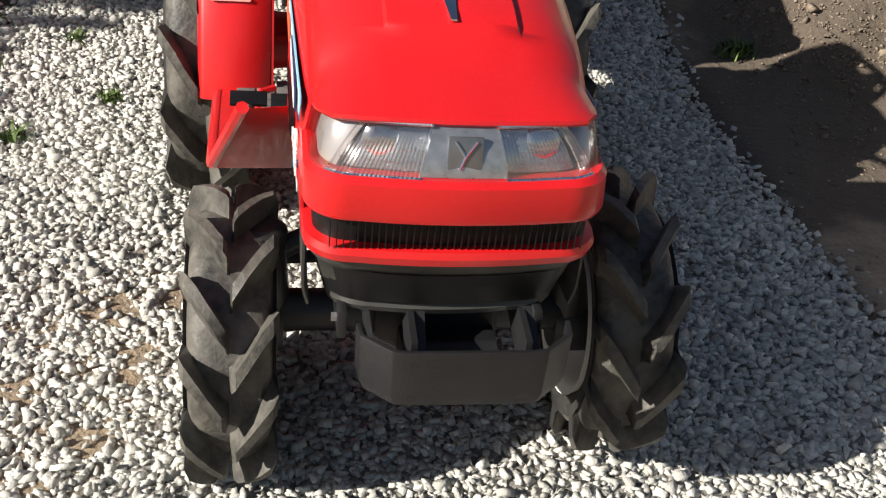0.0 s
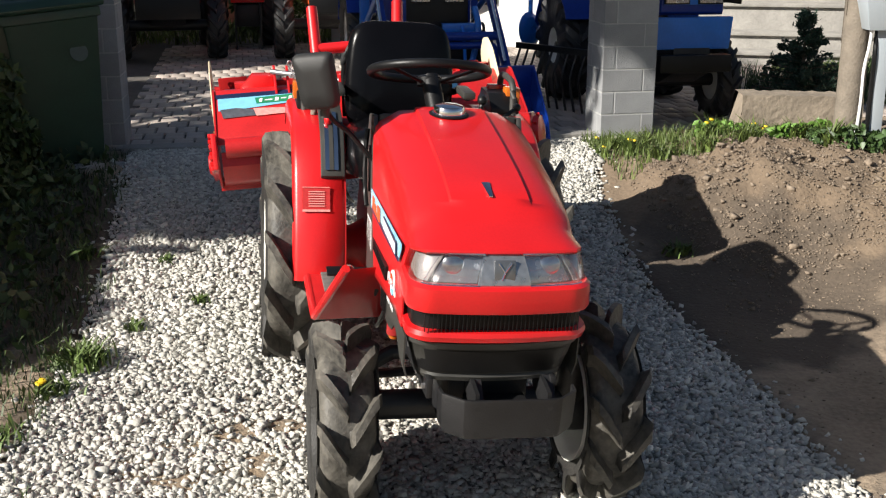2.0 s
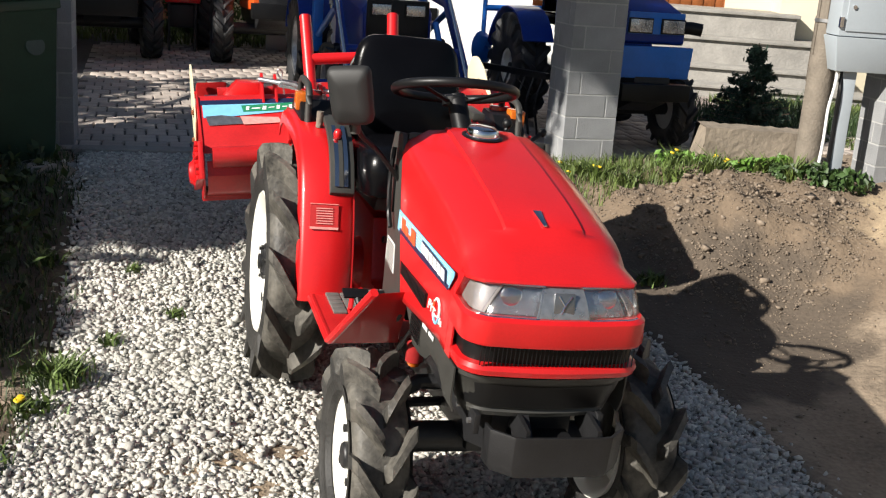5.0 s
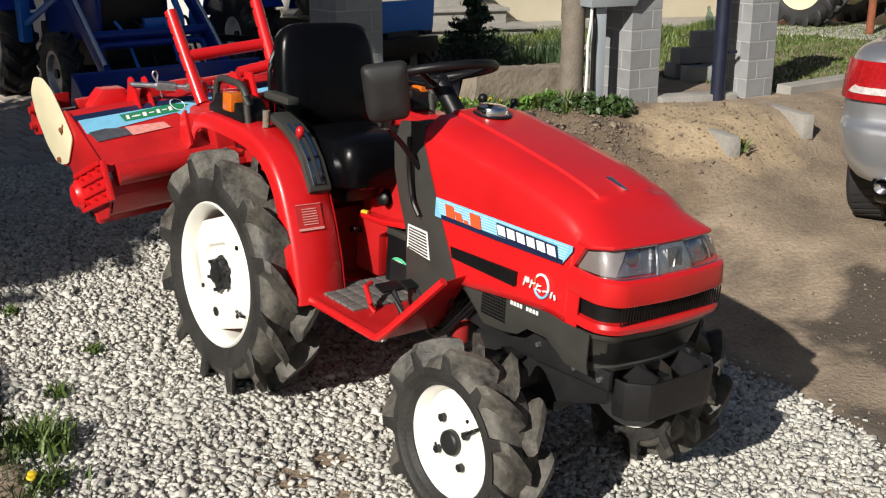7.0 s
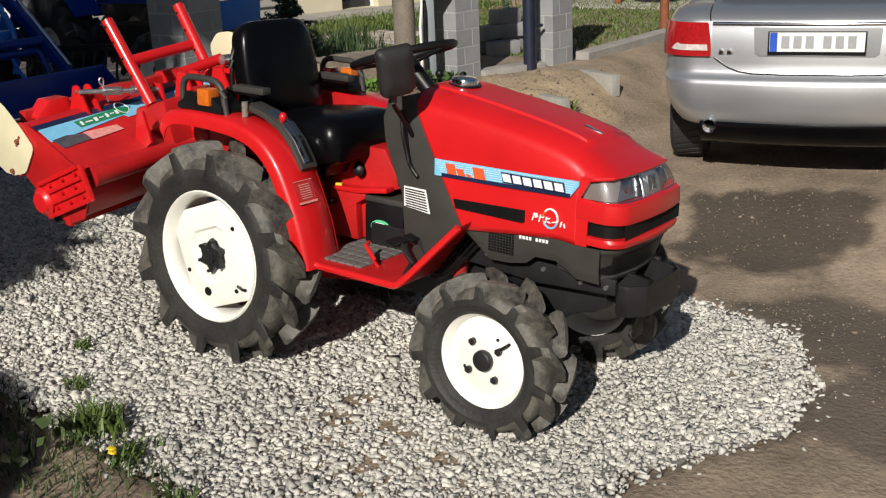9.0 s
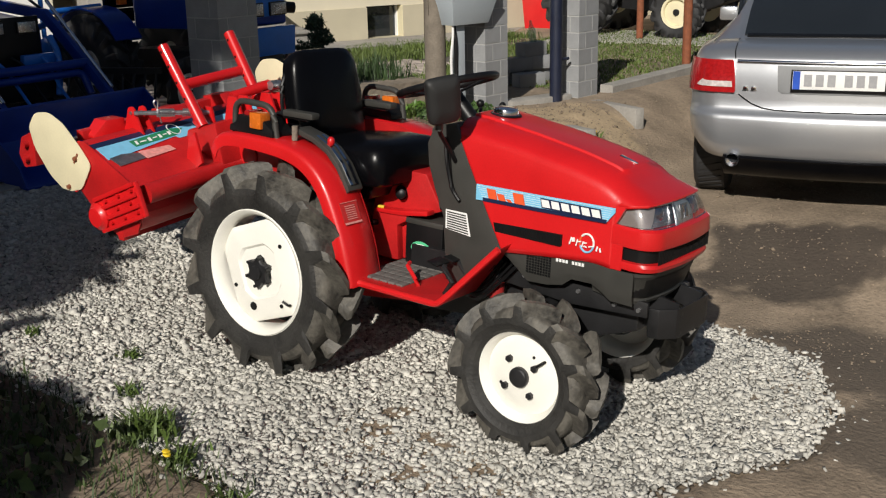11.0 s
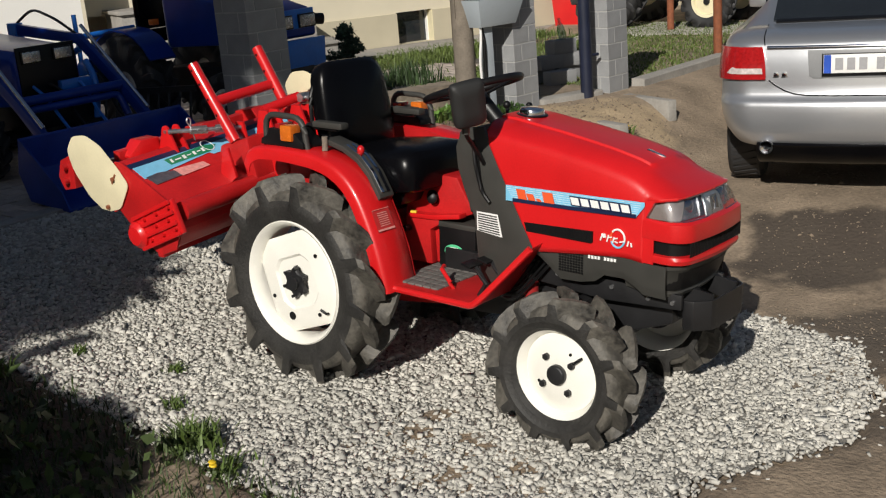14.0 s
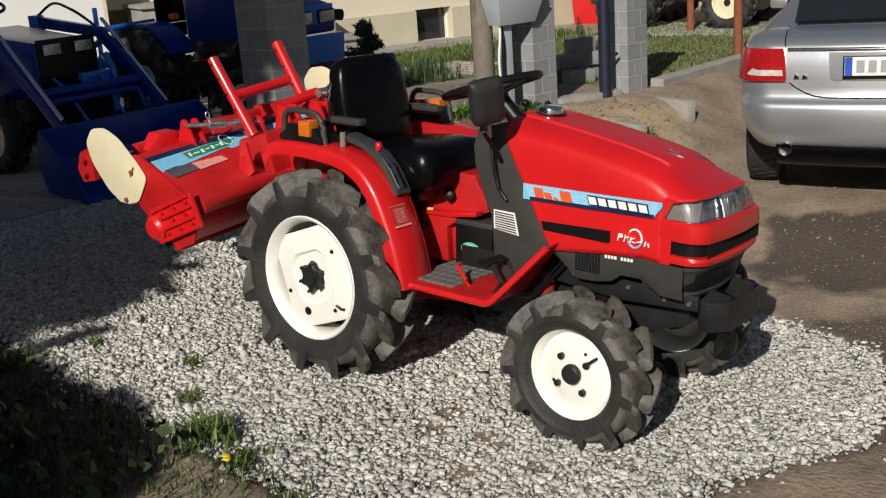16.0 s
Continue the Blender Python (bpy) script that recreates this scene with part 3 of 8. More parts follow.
def hood_section(s, low=None, n=18, y1=-1.392):
    """Points from foot to foot over the top; s runs from 0 at the rear to 1."""
    def yy(z):
        y0 = -0.730 - max(0.0, 1.03 - z) * 0.56
        return y0 + (y1 - y0) * s
    yr = yy(1.0)
    zt, zs = lerp_table(TOP, yr), lerp_table(SHOULDER, yr)
    zf = lerp_table(FOOT, yy(0.62)) if low is None else low
    w = WAIST - 0.012 * s
    ws = w - 0.022
    half = [(w, zf), (w + 0.001, zf + 0.02), (w, zf + (zs - zf) * 0.35), (w - 0.004, zf + (zs - zf) * 0.7), (ws + 0.013, zs - 0.035), (ws + 0.006, zs - 0.014), (ws - 0.006, zs - 0.001), (ws - 0.024, zs + 0.008)]
    ridge = 0.0
    for x in (0.150, 0.105, 0.100, 0.06, 0.02):
        t = 1 - (x / ws) ** 2
        up = 0.0
        if x <= 0.10:
            up = 0.008 * smooth01(0.945, 0.905, s)
        half.append((x, zs + 0.008 + (zt - zs - 0.008) * (0.55 + 0.45 * t) + up))
    pts = [(-x, z) for x, z in half] + [(x, z) for x, z in half[::-1]]
    return [(x, yy(z), z) for x, z in pts]


bm = BM()
rows = [hood_section(s) for s in (0, 0.012, 0.1, 0.2, 0.3, 0.4, 0.5, 0.6, 0.68, 0.74, 0.80, 0.86, 0.905, 0.918, 0.931, 0.945, 0.97, 1.0)]
vs = [[bm.verts.new(p) for p in r] for r in rows]
for a, b in zip(vs, vs[1:]):
    for i in range(len(a) - 1):
        bm.faces.new((a[i], a[i + 1], b[i + 1], b[i]))
# brow over the lamps: the last section runs out to the lamps' upper edge
edge = vs[-1][4:-4]
rim_half = [(0.2135, -1.430, 0.868), (0.2125, -1.455, 0.872), (0.207, -1.480, 0.875), (0.186, -1.519, 0.878), (0.150, -1.531, 0.880), (0.105, -1.535, 0.880), (0.100, -1.5355, 0.880), (0.06, -1.538, 0.880), (0.02, -1.540, 0.880)]
rim_line = [(-x + 0.002, y, z) for x, y, z in rim_half] + [(x + 0.004, y, z) for x, y, z in rim_half[::-1]]
prev = edge
for f, dz, dy in ((0.25, 0.002, 0), (0.5, 0.003, 0), (0.75, 0.003, 0), (0.92, 0.002, 0), (0.985, 0.0, 0), (1.0, -0.005, 0), (1.0, -0.010, 0.004)):
    cur = []
    for v, (x, y, z) in zip(edge, rim_line):
        p = v.co.lerp(Vector((x, y + dy, z)), f)
        k = min(1.0, abs(x) / 0.2)
        cur.append(bm.verts.new((p.x, p.y, p.z + dz * (1 if f == 1.0 else 1 - k ** 3))))
    for i in range(len(cur) - 1):
        bm.faces.new((prev[i], prev[i + 1], cur[i + 1], cur[i]))
    prev = cur
hood = part("hood", bm, RED, tractor, "glossy red sheet-metal hood", smooth=38)
sol = hood.modifiers.new("thickness", "SOLIDIFY")
sol.thickness, sol.offset = 0.004, -1

# red nose band round the front, with a dark air slot let into it
def band(name, levels, material, parent, label="", yb=-1.385, x0=0.004, caps=False, bow=0.012):
    bm = BM()
    rings = [[(x, y, z) for x, y in plan(w, yb, yf, r, x0=x0, bow=bow)] for z, w, yf, r in levels]
    loft(bm, rings, closed=False, caps=False)
    return part(name, bm, material, parent, label, smooth=35)


nose = band("nose_band", [(0.800, 0.205, -1.535, 0.06), (0.804, 0.222, -1.568, 0.07), (0.796, 0.229, -1.578, 0.072), (0.745, 0.231, -1.582, 0.072), (0.737, 0.228, -1.578, 0.07), (0.735, 0.212, -1.556, 0.06)], RED, tractor, "red nose band below the lamps")
band("nose_lip", [(0.690, 0.212, -1.552, 0.06), (0.687, 0.226, -1.574, 0.07), (0.676, 0.229, -1.577, 0.07), (0.662, 0.226, -1.572, 0.07), (0.655, 0.214, -1.556, 0.065), (0.650, 0.19, -1.53, 0.06)], RED, tractor)
band("air_slot", [(0.737, 0.214, -1.557, 0.06), (0.688, 0.213, -1.556, 0.06)], BLACK, tractor, "black mesh behind the air slot")
for sx in (-1, 1):
    bm = BM()
    prism(bm, [(-1.388, 0.654), (-1.440, 0.656), (-1.440, 0.800), (-1.388, 0.800)], sx * 0.2285 + 0.004, sx * 0.224 + 0.004)
    part("nose_cheek", bm, RED, tractor)
    bm = BM()
    loft(bm, [[(sx * o + 0.002, -1.384, 0.798), (sx * o + 0.002, -1.394, 0.803), (sx * (o - 0.010) + 0.002, -1.438, 0.873), (sx * (o - 0.008) + 0.002, -1.386, 0.868)] for o in (0.2225, 0.190)])
    part("lamp_cheek", bm, RED, tractor)
for k in range(38):
    x = -0.19 + 0.38 * k / 37
    bm = BM()
    box(bm, (x + 0.004, -1.572 - 0.004 * (1 - (x / 0.19) ** 2), 0.712), (0.0016, 0.004, 0.046))
    part("slot_wire", bm, BLACK, tractor)

# lower grille of dark plastic
lower = band("lower_cowl", [(0.652, 0.216, -1.556, 0.07), (0.640, 0.216, -1.552, 0.07), (0.632, 0.208, -1.545, 0.07), (0.60, 0.202, -1.535, 0.07), (0.555, 0.190, -1.515, 0.07), (0.548, 0.188, -1.520, 0.07), (0.535, 0.184, -1.512, 0.07), (0.525, 0.15, -1.48, 0.06)], GREY, tractor, "dark grey plastic cowl", yb=-1.30)
band("lower_mesh", [(0.628, 0.205, -1.546, 0.07), (0.562, 0.192, -1.524, 0.07)], BLACK, tractor, "black wire mesh in the cowl", yb=-1.44)
for sx in (-1, 1):
    bm = BM()
    x = sx * 0.222
    grid = [[(x, y, z0), (x, y, zm), (x * 0.985, y, (zm + z1) / 2), (x * 0.96, y, z1)] for y, z0, zm, z1 in
            ((-0.93, 0.618, 0.612, 0.606), (-0.975, 0.620, 0.61, 0.590), (-1.03, 0.622, 0.59, 0.548), (-1.06, 0.630, 0.57, 0.524), (-1.14, 0.634, 0.57, 0.527), (-1.20, 0.638, 0.585, 0.540), (-1.235, 0.640, 0.595, 0.567), (-1.31, 0.646, 0.60, 0.568), (-1.36, 0.650, 0.59, 0.552), (-1.39, 0.652, 0.58, 0.540), (-1.50, 0.652, 0.575, 0.540))]
    sheet(bm, grid, 0.004)
    side = part("side_cowl", bm, GREY, tractor, "dark grey plastic side cowl", smooth=40)
    bm = BM()
    for j in range(8):
        for k in range(9):
            box(bm, (x + sx * 0.004, -1.064 - k * 0.0112, 0.563 + j * 0.0092), (0.002, 0.0075, 0.006))
    part("vent_mesh", bm, BLACK, side)
    bm = BM()
    for k in range(9):
        if k != 4:
            box(bm, (x + sx * 0.004, -1.182 - k * 0.0124, 0.627 + 0.0003 * k), (0.0012, 0.0088, 0.011))
    part("lettering_bar", bm, WHITE, side, "white lettering drawn as plain bars")

# lamps
LX = 0.004
lamp_rows = [(0.803, 0.219, -1.560, 0.07), (0.815, 0.218, -1.557, 0.07), (0.840, 0.214, -1.547, 0.07), (0.862, 0.209, -1.534, 0.068), (0.872, 0.205, -1.524, 0.066)]


def lamp_face(x_from, x_to, out, levels, n=14):
    """A strip of the lamp's outer skin between two places round the front."""
    grid = []
    for z, w, yf, r in levels:
        pts = plan(w + out, -1.438 + (0.872 - z) * 0.60, yf - out, r, n=9, x0=LX, bow=0.012)
        acc = [0]
        for a, b in zip(pts, pts[1:]):
            acc.append(acc[-1] + math.hypot(b[0] - a[0], b[1] - a[1]))
        row = []
        for k in range(n + 1):
            d = acc[-1] * (x_from + (x_to - x_from) * k / n)
            for i in range(len(pts) - 1):
                if acc[i + 1] >= d - 1e-9:
                    t = (d - acc[i]) / max(1e-9, acc[i + 1] - acc[i])
                    row.append((pts[i][0] * (1 - t) + pts[i + 1][0] * t, pts[i][1] * (1 - t) + pts[i + 1][1] * t, z))
                    break
        grid.append(row)
    return grid


for side, (a, b, c) in (("l", (0.0, 0.215, 0.412)), ("r", (1.0, 0.785, 0.588))):
    lamp = thing("headlight", "clear ribbed headlight with a wrapped corner", "")
    lamp.parent = tractor
    lo, hi = sorted((a, b))
    bm = BM()
    sheet(bm, lamp_face(lo, hi, -0.012, lamp_rows), 0.003)
    part("corner_reflector", bm, mat("dull_reflector", (0.30, 0.26, 0.24), 0.45, metal=0.1), lamp, smooth=60)
    bm = BM()
    sheet(bm, lamp_face(lo, hi, 0.0, lamp_rows), 0.004)
    part("corner_lens", bm, LENS, lamp, "clear corner lens", smooth=60).visible_shadow = False
    lo, hi = sorted((b, c))
    bm = BM()
    sheet(bm, lamp_face(lo, hi, -0.020, [(z, w, yf, r) for z, w, yf, r in lamp_rows]), 0.003)
    part("reflector", bm, REFLECTOR, lamp, smooth=60)
    bm = BM()
    g = lamp_face(lo, hi, 0.002, lamp_rows, n=44)
    g = [[(x, y - (0.0016 if i % 2 else 0), z) for i, (x, y, z) in enumerate(row)] for row in g]
    sheet(bm, g, 0.003)
    part("ribbed_lens", bm, LENS, lamp, "clear lens with upright ribs", smooth=20).visible_shadow = False
    bm = BM()
    tp, bt = g[-1], g[0]
    tube(bm, tp, 0.0028, seg=6)
    tube(bm, bt, 0.0028, seg=6)
    part("lamp_trim", bm, CHROME, lamp)
    for f in (0.30, 0.52):
        bm = BM()
        row = [Vector(p).lerp(Vector(q), f) for p, q in zip(bt, tp)]
        tube(bm, [p + Vector((0, -0.001, 0)) for p in row[2:-2]], 0.0016, seg=5)
        part("lens_line", bm, LENS, lamp).visible_shadow = False
    mid = g[2][len(g[2]) // 2]
    bm = BM()
    lathe(bm, [(0.030, 0.0), (0.022, 0.008), (0.010, 0.012)], (mid[0], mid[1] + 0.030, mid[2]), (0, -1, 0.2), seg=18)
    part("bulb_shield", bm, CHROME, lamp)
bm = BM()
sheet(bm, lamp_face(0.405, 0.595, -0.004, lamp_rows), 0.006)
panel = part("centre_panel", bm, mat("silver_panel", (0.42, 0.43, 0.44), 0.30, metal=0.8, vary=0.15, scale=60), tractor, "silver panel between the lamps", smooth=60)
bm = BM()
box(bm, (LX, -1.556, 0.836), (0.052, 0.006, 0.052), Matrix.Rotation(radians(-14), 3, "X"))
badge = part("badge", bm, mat("badge_steel", (0.20, 0.205, 0.215), 0.25, metal=0.7), panel, "square steel badge", bevel=0.002)
bm = BM()
for p, q in (((-0.016, 0.020), (0.000, -0.002)), ((0.016, 0.020), (0.000, -0.002)), ((0.000, -0.002), (-0.008, -0.020))):
    tube(bm, [(LX + p[0], -1.5605 - p[1] * -0.25, 0.836 + p[1]), (LX + q[0], -1.5605 - q[1] * -0.25, 0.836 + q[1])], 0.002, seg=6)
part("badge_strokes", bm, CHROME, panel)

SHAPERS.clear()
# small emblem and the rub mark of the pressing on the hood top
bm = BM()
prism(bm, [(-0.012, -1.272), (0.010, -1.272), (0.006, -1.338), (-0.004, -1.338)], 0.0, 0.004, "z")
for v in bm.verts:
    v.co.z += lerp_table(TOP, v.co.y) + 0.0085 - 0.002 * smooth01(-1.30, -1.34, v.co.y)
part("hood_emblem", bm, CHROME, hood, "small chrome emblem", bevel=0.0015)

# fuel cap
bm = BM()
lathe(bm, [(0.052, 0), (0.052, 0.006), (0.046, 0.008), (0.046, 0.022), (0.042, 0.028), (0.02, 0.032)], (-0.012, -0.80, 1.052), (0, -0.06, 1), seg=28)
part("fuel_cap", bm, CHROME, tractor, "chrome fuel cap")
bm = BM()
lathe(bm, [(0.058, 0), (0.060, 0.003), (0.054, 0.006)], (-0.012, -0.80, 1.053), (0, -0.06, 1), seg=28)
part("cap_gasket", bm, BLACK, tractor)

# stripes and prints on both flanks
for sx in (-1, 1):
    X = sx * (WAIST - 0.002)
    def on(y, z, lift=0.003):
        t = max(0, min(1, (-0.73 - y) / 0.66))
        return (sx * (WAIST - 0.010 * t + lift), y, z)
    bm = BM()
    sheet(bm, [[on(y, z0), on(y, z1)] for y, z0, z1 in ((-0.842, 0.838, 0.782), (-1.0, 0.839, 0.782), (-1.2, 0.840, 0.783), (-1.355, 0.842, 0.787), (-1.386, 0.842, 0.828))], 0.0015)
    stripe = part("stripe_sticker", bm, LIGHTBLUE, hood, "light blue side stripe", smooth=0)
    for k in range(6):
        bm = BM()
        z = 0.006 + 0.0072 * k
        sheet(bm, [[on(y, 0.8435 + a - z, 0.0045), on(y, 0.8425 + a - z, 0.0045)] for y, a in ((-0.846 - 0.004 * k, -0.004), (-1.376 + 0.003 * k, 0.0))], 0.0006)
        part("pin_stripe", bm, WHITE, stripe, smooth=0)
    bm = BM()
    sheet(bm, [[on(y, z0, 0.005), on(y, z1, 0.005)] for y, z0, z1 in ((-0.872, 0.794, 0.781), (-1.1, 0.795, 0.782), (-1.358, 0.799, 0.787))], 0.001)
    part("navy_edge", bm, NAVY, stripe, smooth=0)
    bm = BM()
    for y, w, h in ((-0.911, 0.036, 0.034), (-0.950, 0.028, 0.022), (-0.983, 0.016, 0.009), (-1.022, 0.042, 0.036)):
        prism(bm, [(y - w / 2 - 0.004, 0.795), (y + w / 2 - 0.004, 0.795), (y + w / 2 + 0.006, 0.795 + h), (y - w / 2 + 0.006, 0.795 + h)], sx * (WAIST + 0.0010), sx * (WAIST + 0.0038))
    part("model_mark", bm, ORANGERED, stripe, "orange model mark drawn as plain blocks", smooth=0)
    for name, m, grow, d0, d1 in (("mark_shadow", NAVY, 0.004, -0.0024, 0.0008), ("maker_mark", WHITE, 0.0, -0.0024, 0.0020)):
        bm = BM()
        for k in range(6):
            y = -1.128 - 0.0385 * k
            g = grow
            prism(bm, [(y - 0.019 - g, 0.802 - g), (y + 0.011 + g, 0.802 - g), (y + 0.019 + g, 0.827 + g), (y - 0.011 - g, 0.827 + g)], sx * (WAIST + d0), sx * (WAIST + d1))
        part(name, bm, m, stripe, "white maker's mark drawn as plain blocks" if m is WHITE else "", smooth=0)
    bm = BM()
    prism(bm, [(-0.921, 0.713), (-0.930, 0.681), (-1.193, 0.678), (-1.198, 0.682), (-1.198, 0.719)], sx * (WAIST - 0.006), sx * (WAIST + 0.0015))
    slot = part("side_slot", bm, BLACK, hood, "black air slot in the side")
    for k in range(20):
        bm = BM()
        box(bm, (sx * (WAIST + 0.0015), -0.945 - 0.0128 * k, 0.698), (0.002, 0.002, 0.028))
        part("slot_wire", bm, BLACK, slot)
    # round badge: a ring, blue behind and red before, with white strokes across it
    for a0, a1, m, name in ((0.7, 3.3, WHITE, "ring_mark"), (3.3, 5.9, LIGHTBLUE, "ring_arc"), (-0.4, 0.7, ORANGERED, "ring_arc")):
        bm = BM()
        tube(bm, [(sx * (WAIST - 0.005), -1.292 - 0.026 * math.cos(a0 + (a1 - a0) * k / 16) * -1, 0.708 + 0.031 * math.sin(a0 + (a1 - a0) * k / 16)) for k in range(17)], 0.0036, seg=6)
        part(name, bm, m, hood)
    bm = BM()
    for k, (dy, dz, hh, ww) in enumerate(((0.0, 0.000, 0.026, 0.004), (0.010, 0.006, 0.014, 0.012), (0.024, -0.001, 0.024, 0.004), (0.032, 0.004, 0.004, 0.016), (0.046, -0.002, 0.020, 0.004), (0.054, 0.004, 0.004, 0.014), (0.056, -0.008, 0.004, 0.012), (0.078, -0.003, 0.004, 0.022), (0.100, -0.006, 0.018, 0.005), (0.112, -0.008, 0.014, 0.005))):
        box(bm, (sx * (WAIST - 0.0015 - 0.002 * k / 9), -1.232 - dy, 0.706 + dz - 0.004 * k / 9), (0.003, ww, hh), Matrix.Rotation(radians(14 * (-1) ** k), 3, "X"))
    part("print_strokes", bm, WHITE, hood, "white print drawn as plain strokes")

# chassis, axle and bumper
bm = BM()
prism(bm, [(-1.44, 0.52), (-1.44, 0.40), (-1.25, 0.33), (-0.60, 0.28), (-0.45, 0.30), (-0.45, 0.52)], -0.10, 0.11)
part("engine_block", bm, IRON, tractor, "black engine and gear casing", bevel=0.012)
for sx in (-1, 1):
    bm = BM()
    prism(bm, [(-0.90, 0.545), (-1.50, 0.530), (-1.50, 0.478), (-1.20, 0.462), (-0.90, 0.485)], sx * 0.165, sx * 0.150)
    rail = part("frame_rail", bm, IRON, tractor, "black steel side rail", bevel=0.003)
    for y, z in ((-1.02, 0.525), (-1.06, 0.523), (-1.24, 0.515), (-1.38, 0.500), (-1.47, 0.500)):
        bm = BM()
        cyl(bm, (sx * 0.165, y, z), (sx * 0.173, y, z), 0.008, seg=6)
        part("bolt", bm, STEEL, rail)
bm = BM()
cyl(bm, (-0.29, -1.165, 0.30), (0.33, -1.165, 0.30), 0.042)
box(bm, (0.02, -1.165, 0.34), (0.20, 0.14, 0.10))
part("front_axle", bm, IRON, tractor, "black front axle beam", bevel=0.006)
for sx, cx in ((-1, -0.272), (1, 0.318)):
    bm = BM()
    lathe(bm, [(0.052, -0.03), (0.060, 0.0), (0.060, 0.05), (0.045, 0.075)], (cx, -1.165, 0.27), (sx, 0, 0), seg=20)
    cyl(bm, (cx, -1.165, 0.27), (cx + sx * 0.01, -1.155, 0.47), 0.048, 0.040)
    lathe(bm, [(0.046, 0), (0.046, 0.02), (0.03, 0.03)], (cx + sx * 0.01, -1.155, 0.455), (0, 0, 1), seg=16)
    tube(bm, [(cx, -1.13, 0.40), (cx - sx * 0.08, -1.10, 0.43), (cx - sx * 0.16, -1.12, 0.44)], 0.022, seg=8)
    part("steering_knuckle", bm, IRON, tractor, "black final-drive case", bevel=0.003)
bm = BM()
tube(bm, [(-0.27, -1.03, 0.33), (0.0, -1.02, 0.34), (0.31, -1.03, 0.33)], 0.014, seg=8)
part("tie_rod", bm, IRON, tractor)
bm = BM()
bx = 0.040
pl = [(-0.168, -1.489), (-0.164, -1.524), (-0.120, -1.564), (-0.100, -1.568), (0.100, -1.568), (0.120, -1.564), (0.164, -1.524), (0.168, -1.489)]
sheet(bm, [[(x + bx, y, z) for x, y in [(px * k, py) for px, py in pl]] for z, k in ((0.505, 1.0), (0.495, 1.0), (0.420, 0.985), (0.402, 0.94))], 0.008)
bumper = part("front_bumper", bm, IRON, tractor, "dark grey bent steel bumper plate", bevel=0.002)
for x in (-0.050, 0.132):
    for z in (0.482, 0.417):
        bm = BM()
        cyl(bm, (x, -1.568, z), (x, -1.576, z), 0.008, seg=6)
        part("bolt", bm, IRON, bumper)
for x in (-0.050, 0.132):
    bm = BM()
    prism(bm, [(-1.42, 0.53), (-1.464, 0.53), (-1.562, 0.515), (-1.562, 0.425), (-1.514, 0.45), (-1.42, 0.48)], x - 0.005, x + 0.005)
    box(bm, (x + 0.012, -1.514, 0.50), (0.022, 0.008, 0.085), Matrix.Rotation(radians(-52), 3, "X"))
    part("bumper_bracket", bm, IRON, tractor)
bm = BM()
prism(bm, [(-1.40, 0.46), (-1.484, 0.46), (-1.524, 0.43), (-1.40, 0.40)], -0.06, 0.10)
part("skid_plate", bm, IRON, tractor, bevel=0.004)
bm = BM()
lathe(bm, [(0.026, 0), (0.026, 0.065), (0.020, 0.07)], (-0.155, -0.90, 0.405), (0, 0, 1), seg=18)
flt = part("fuel_filter", bm, mat("dark_red_enamel", (0.30, 0.02, 0.02), 0.35), tractor, "dark red filter bowl")
bm = BM()
lathe(bm, [(0.022, 0), (0.022, 0.02), (0.016, 0.03)], (-0.155, -0.90, 0.475), (0, 0, 1), seg=18)
part("filter_head", bm, STEEL, flt)
bm = BM()
lathe(bm, [(0.016, 0), (0.022, 0.012)], (-0.155, -0.90, 0.390), (0, 0, 1), seg=18)
part("filter_cup", bm, AMBER, flt)
for k in range(5):
    bm = BM()
    x = -0.14 - 0.012 * k
    tube(bm, [(x, -0.88 - 0.03 * k, 0.56), (x - 0.02, -0.86, 0.48 - 0.02 * k), (x, -0.80 + 0.02 * k, 0.42), (x + 0.04, -0.70, 0.38)], 0.007, seg=6, round_r=0.05)
    part("hose", bm, BLACK, tractor)

# gearbox, rear axle, hitch housing
bm = BM()
prism(bm, [(-0.50, 0.405), (-0.50, 0.30), (-0.20, 0.26), (0.22, 0.28), (0.26, 0.46), (0.20, 0.62), (-0.16, 0.62), (-0.22, 0.405)], -0.15, 0.16)
part("gearbox", bm, RED_WORN, tractor, "red cast gearbox housing", bevel=0.02)
bm = BM()
lathe(bm, [(0.085, -0.33), (0.075, -0.2), (0.11, -0.14), (0.11, 0.16), (0.075, 0.22), (0.085, 0.36)], (0, 0, 0.392), (1, 0, 0), seg=24)
part("rear_axle", bm, RED_WORN, tractor, "red rear axle tube")
bm = BM()
prism(bm, [(-0.10, 0.62), (0.10, 0.60), (0.30, 0.66), (0.34, 0.80), (0.22, 0.86), (0.0, 0.80)], -0.13, 0.14)
cyl(bm, (-0.27, 0.27, 0.78), (0.27, 0.27, 0.78), 0.045)
part("lift_housing", bm, RED_WORN, tractor, "red hydraulic lift housing", bevel=0.012)

# fenders
ARC = [(0.315, 0.830), (0.300, 0.868), (0.26, 0.892), (0.18, 0.902), (0.05, 0.902), (-0.08, 0.893), (-0.18, 0.868), (-0.255, 0.822), (-0.310, 0.755), (-0.358, 0.66), (-0.404, 0.55), (-0.432, 0.44), (-0.437, 0.405)]


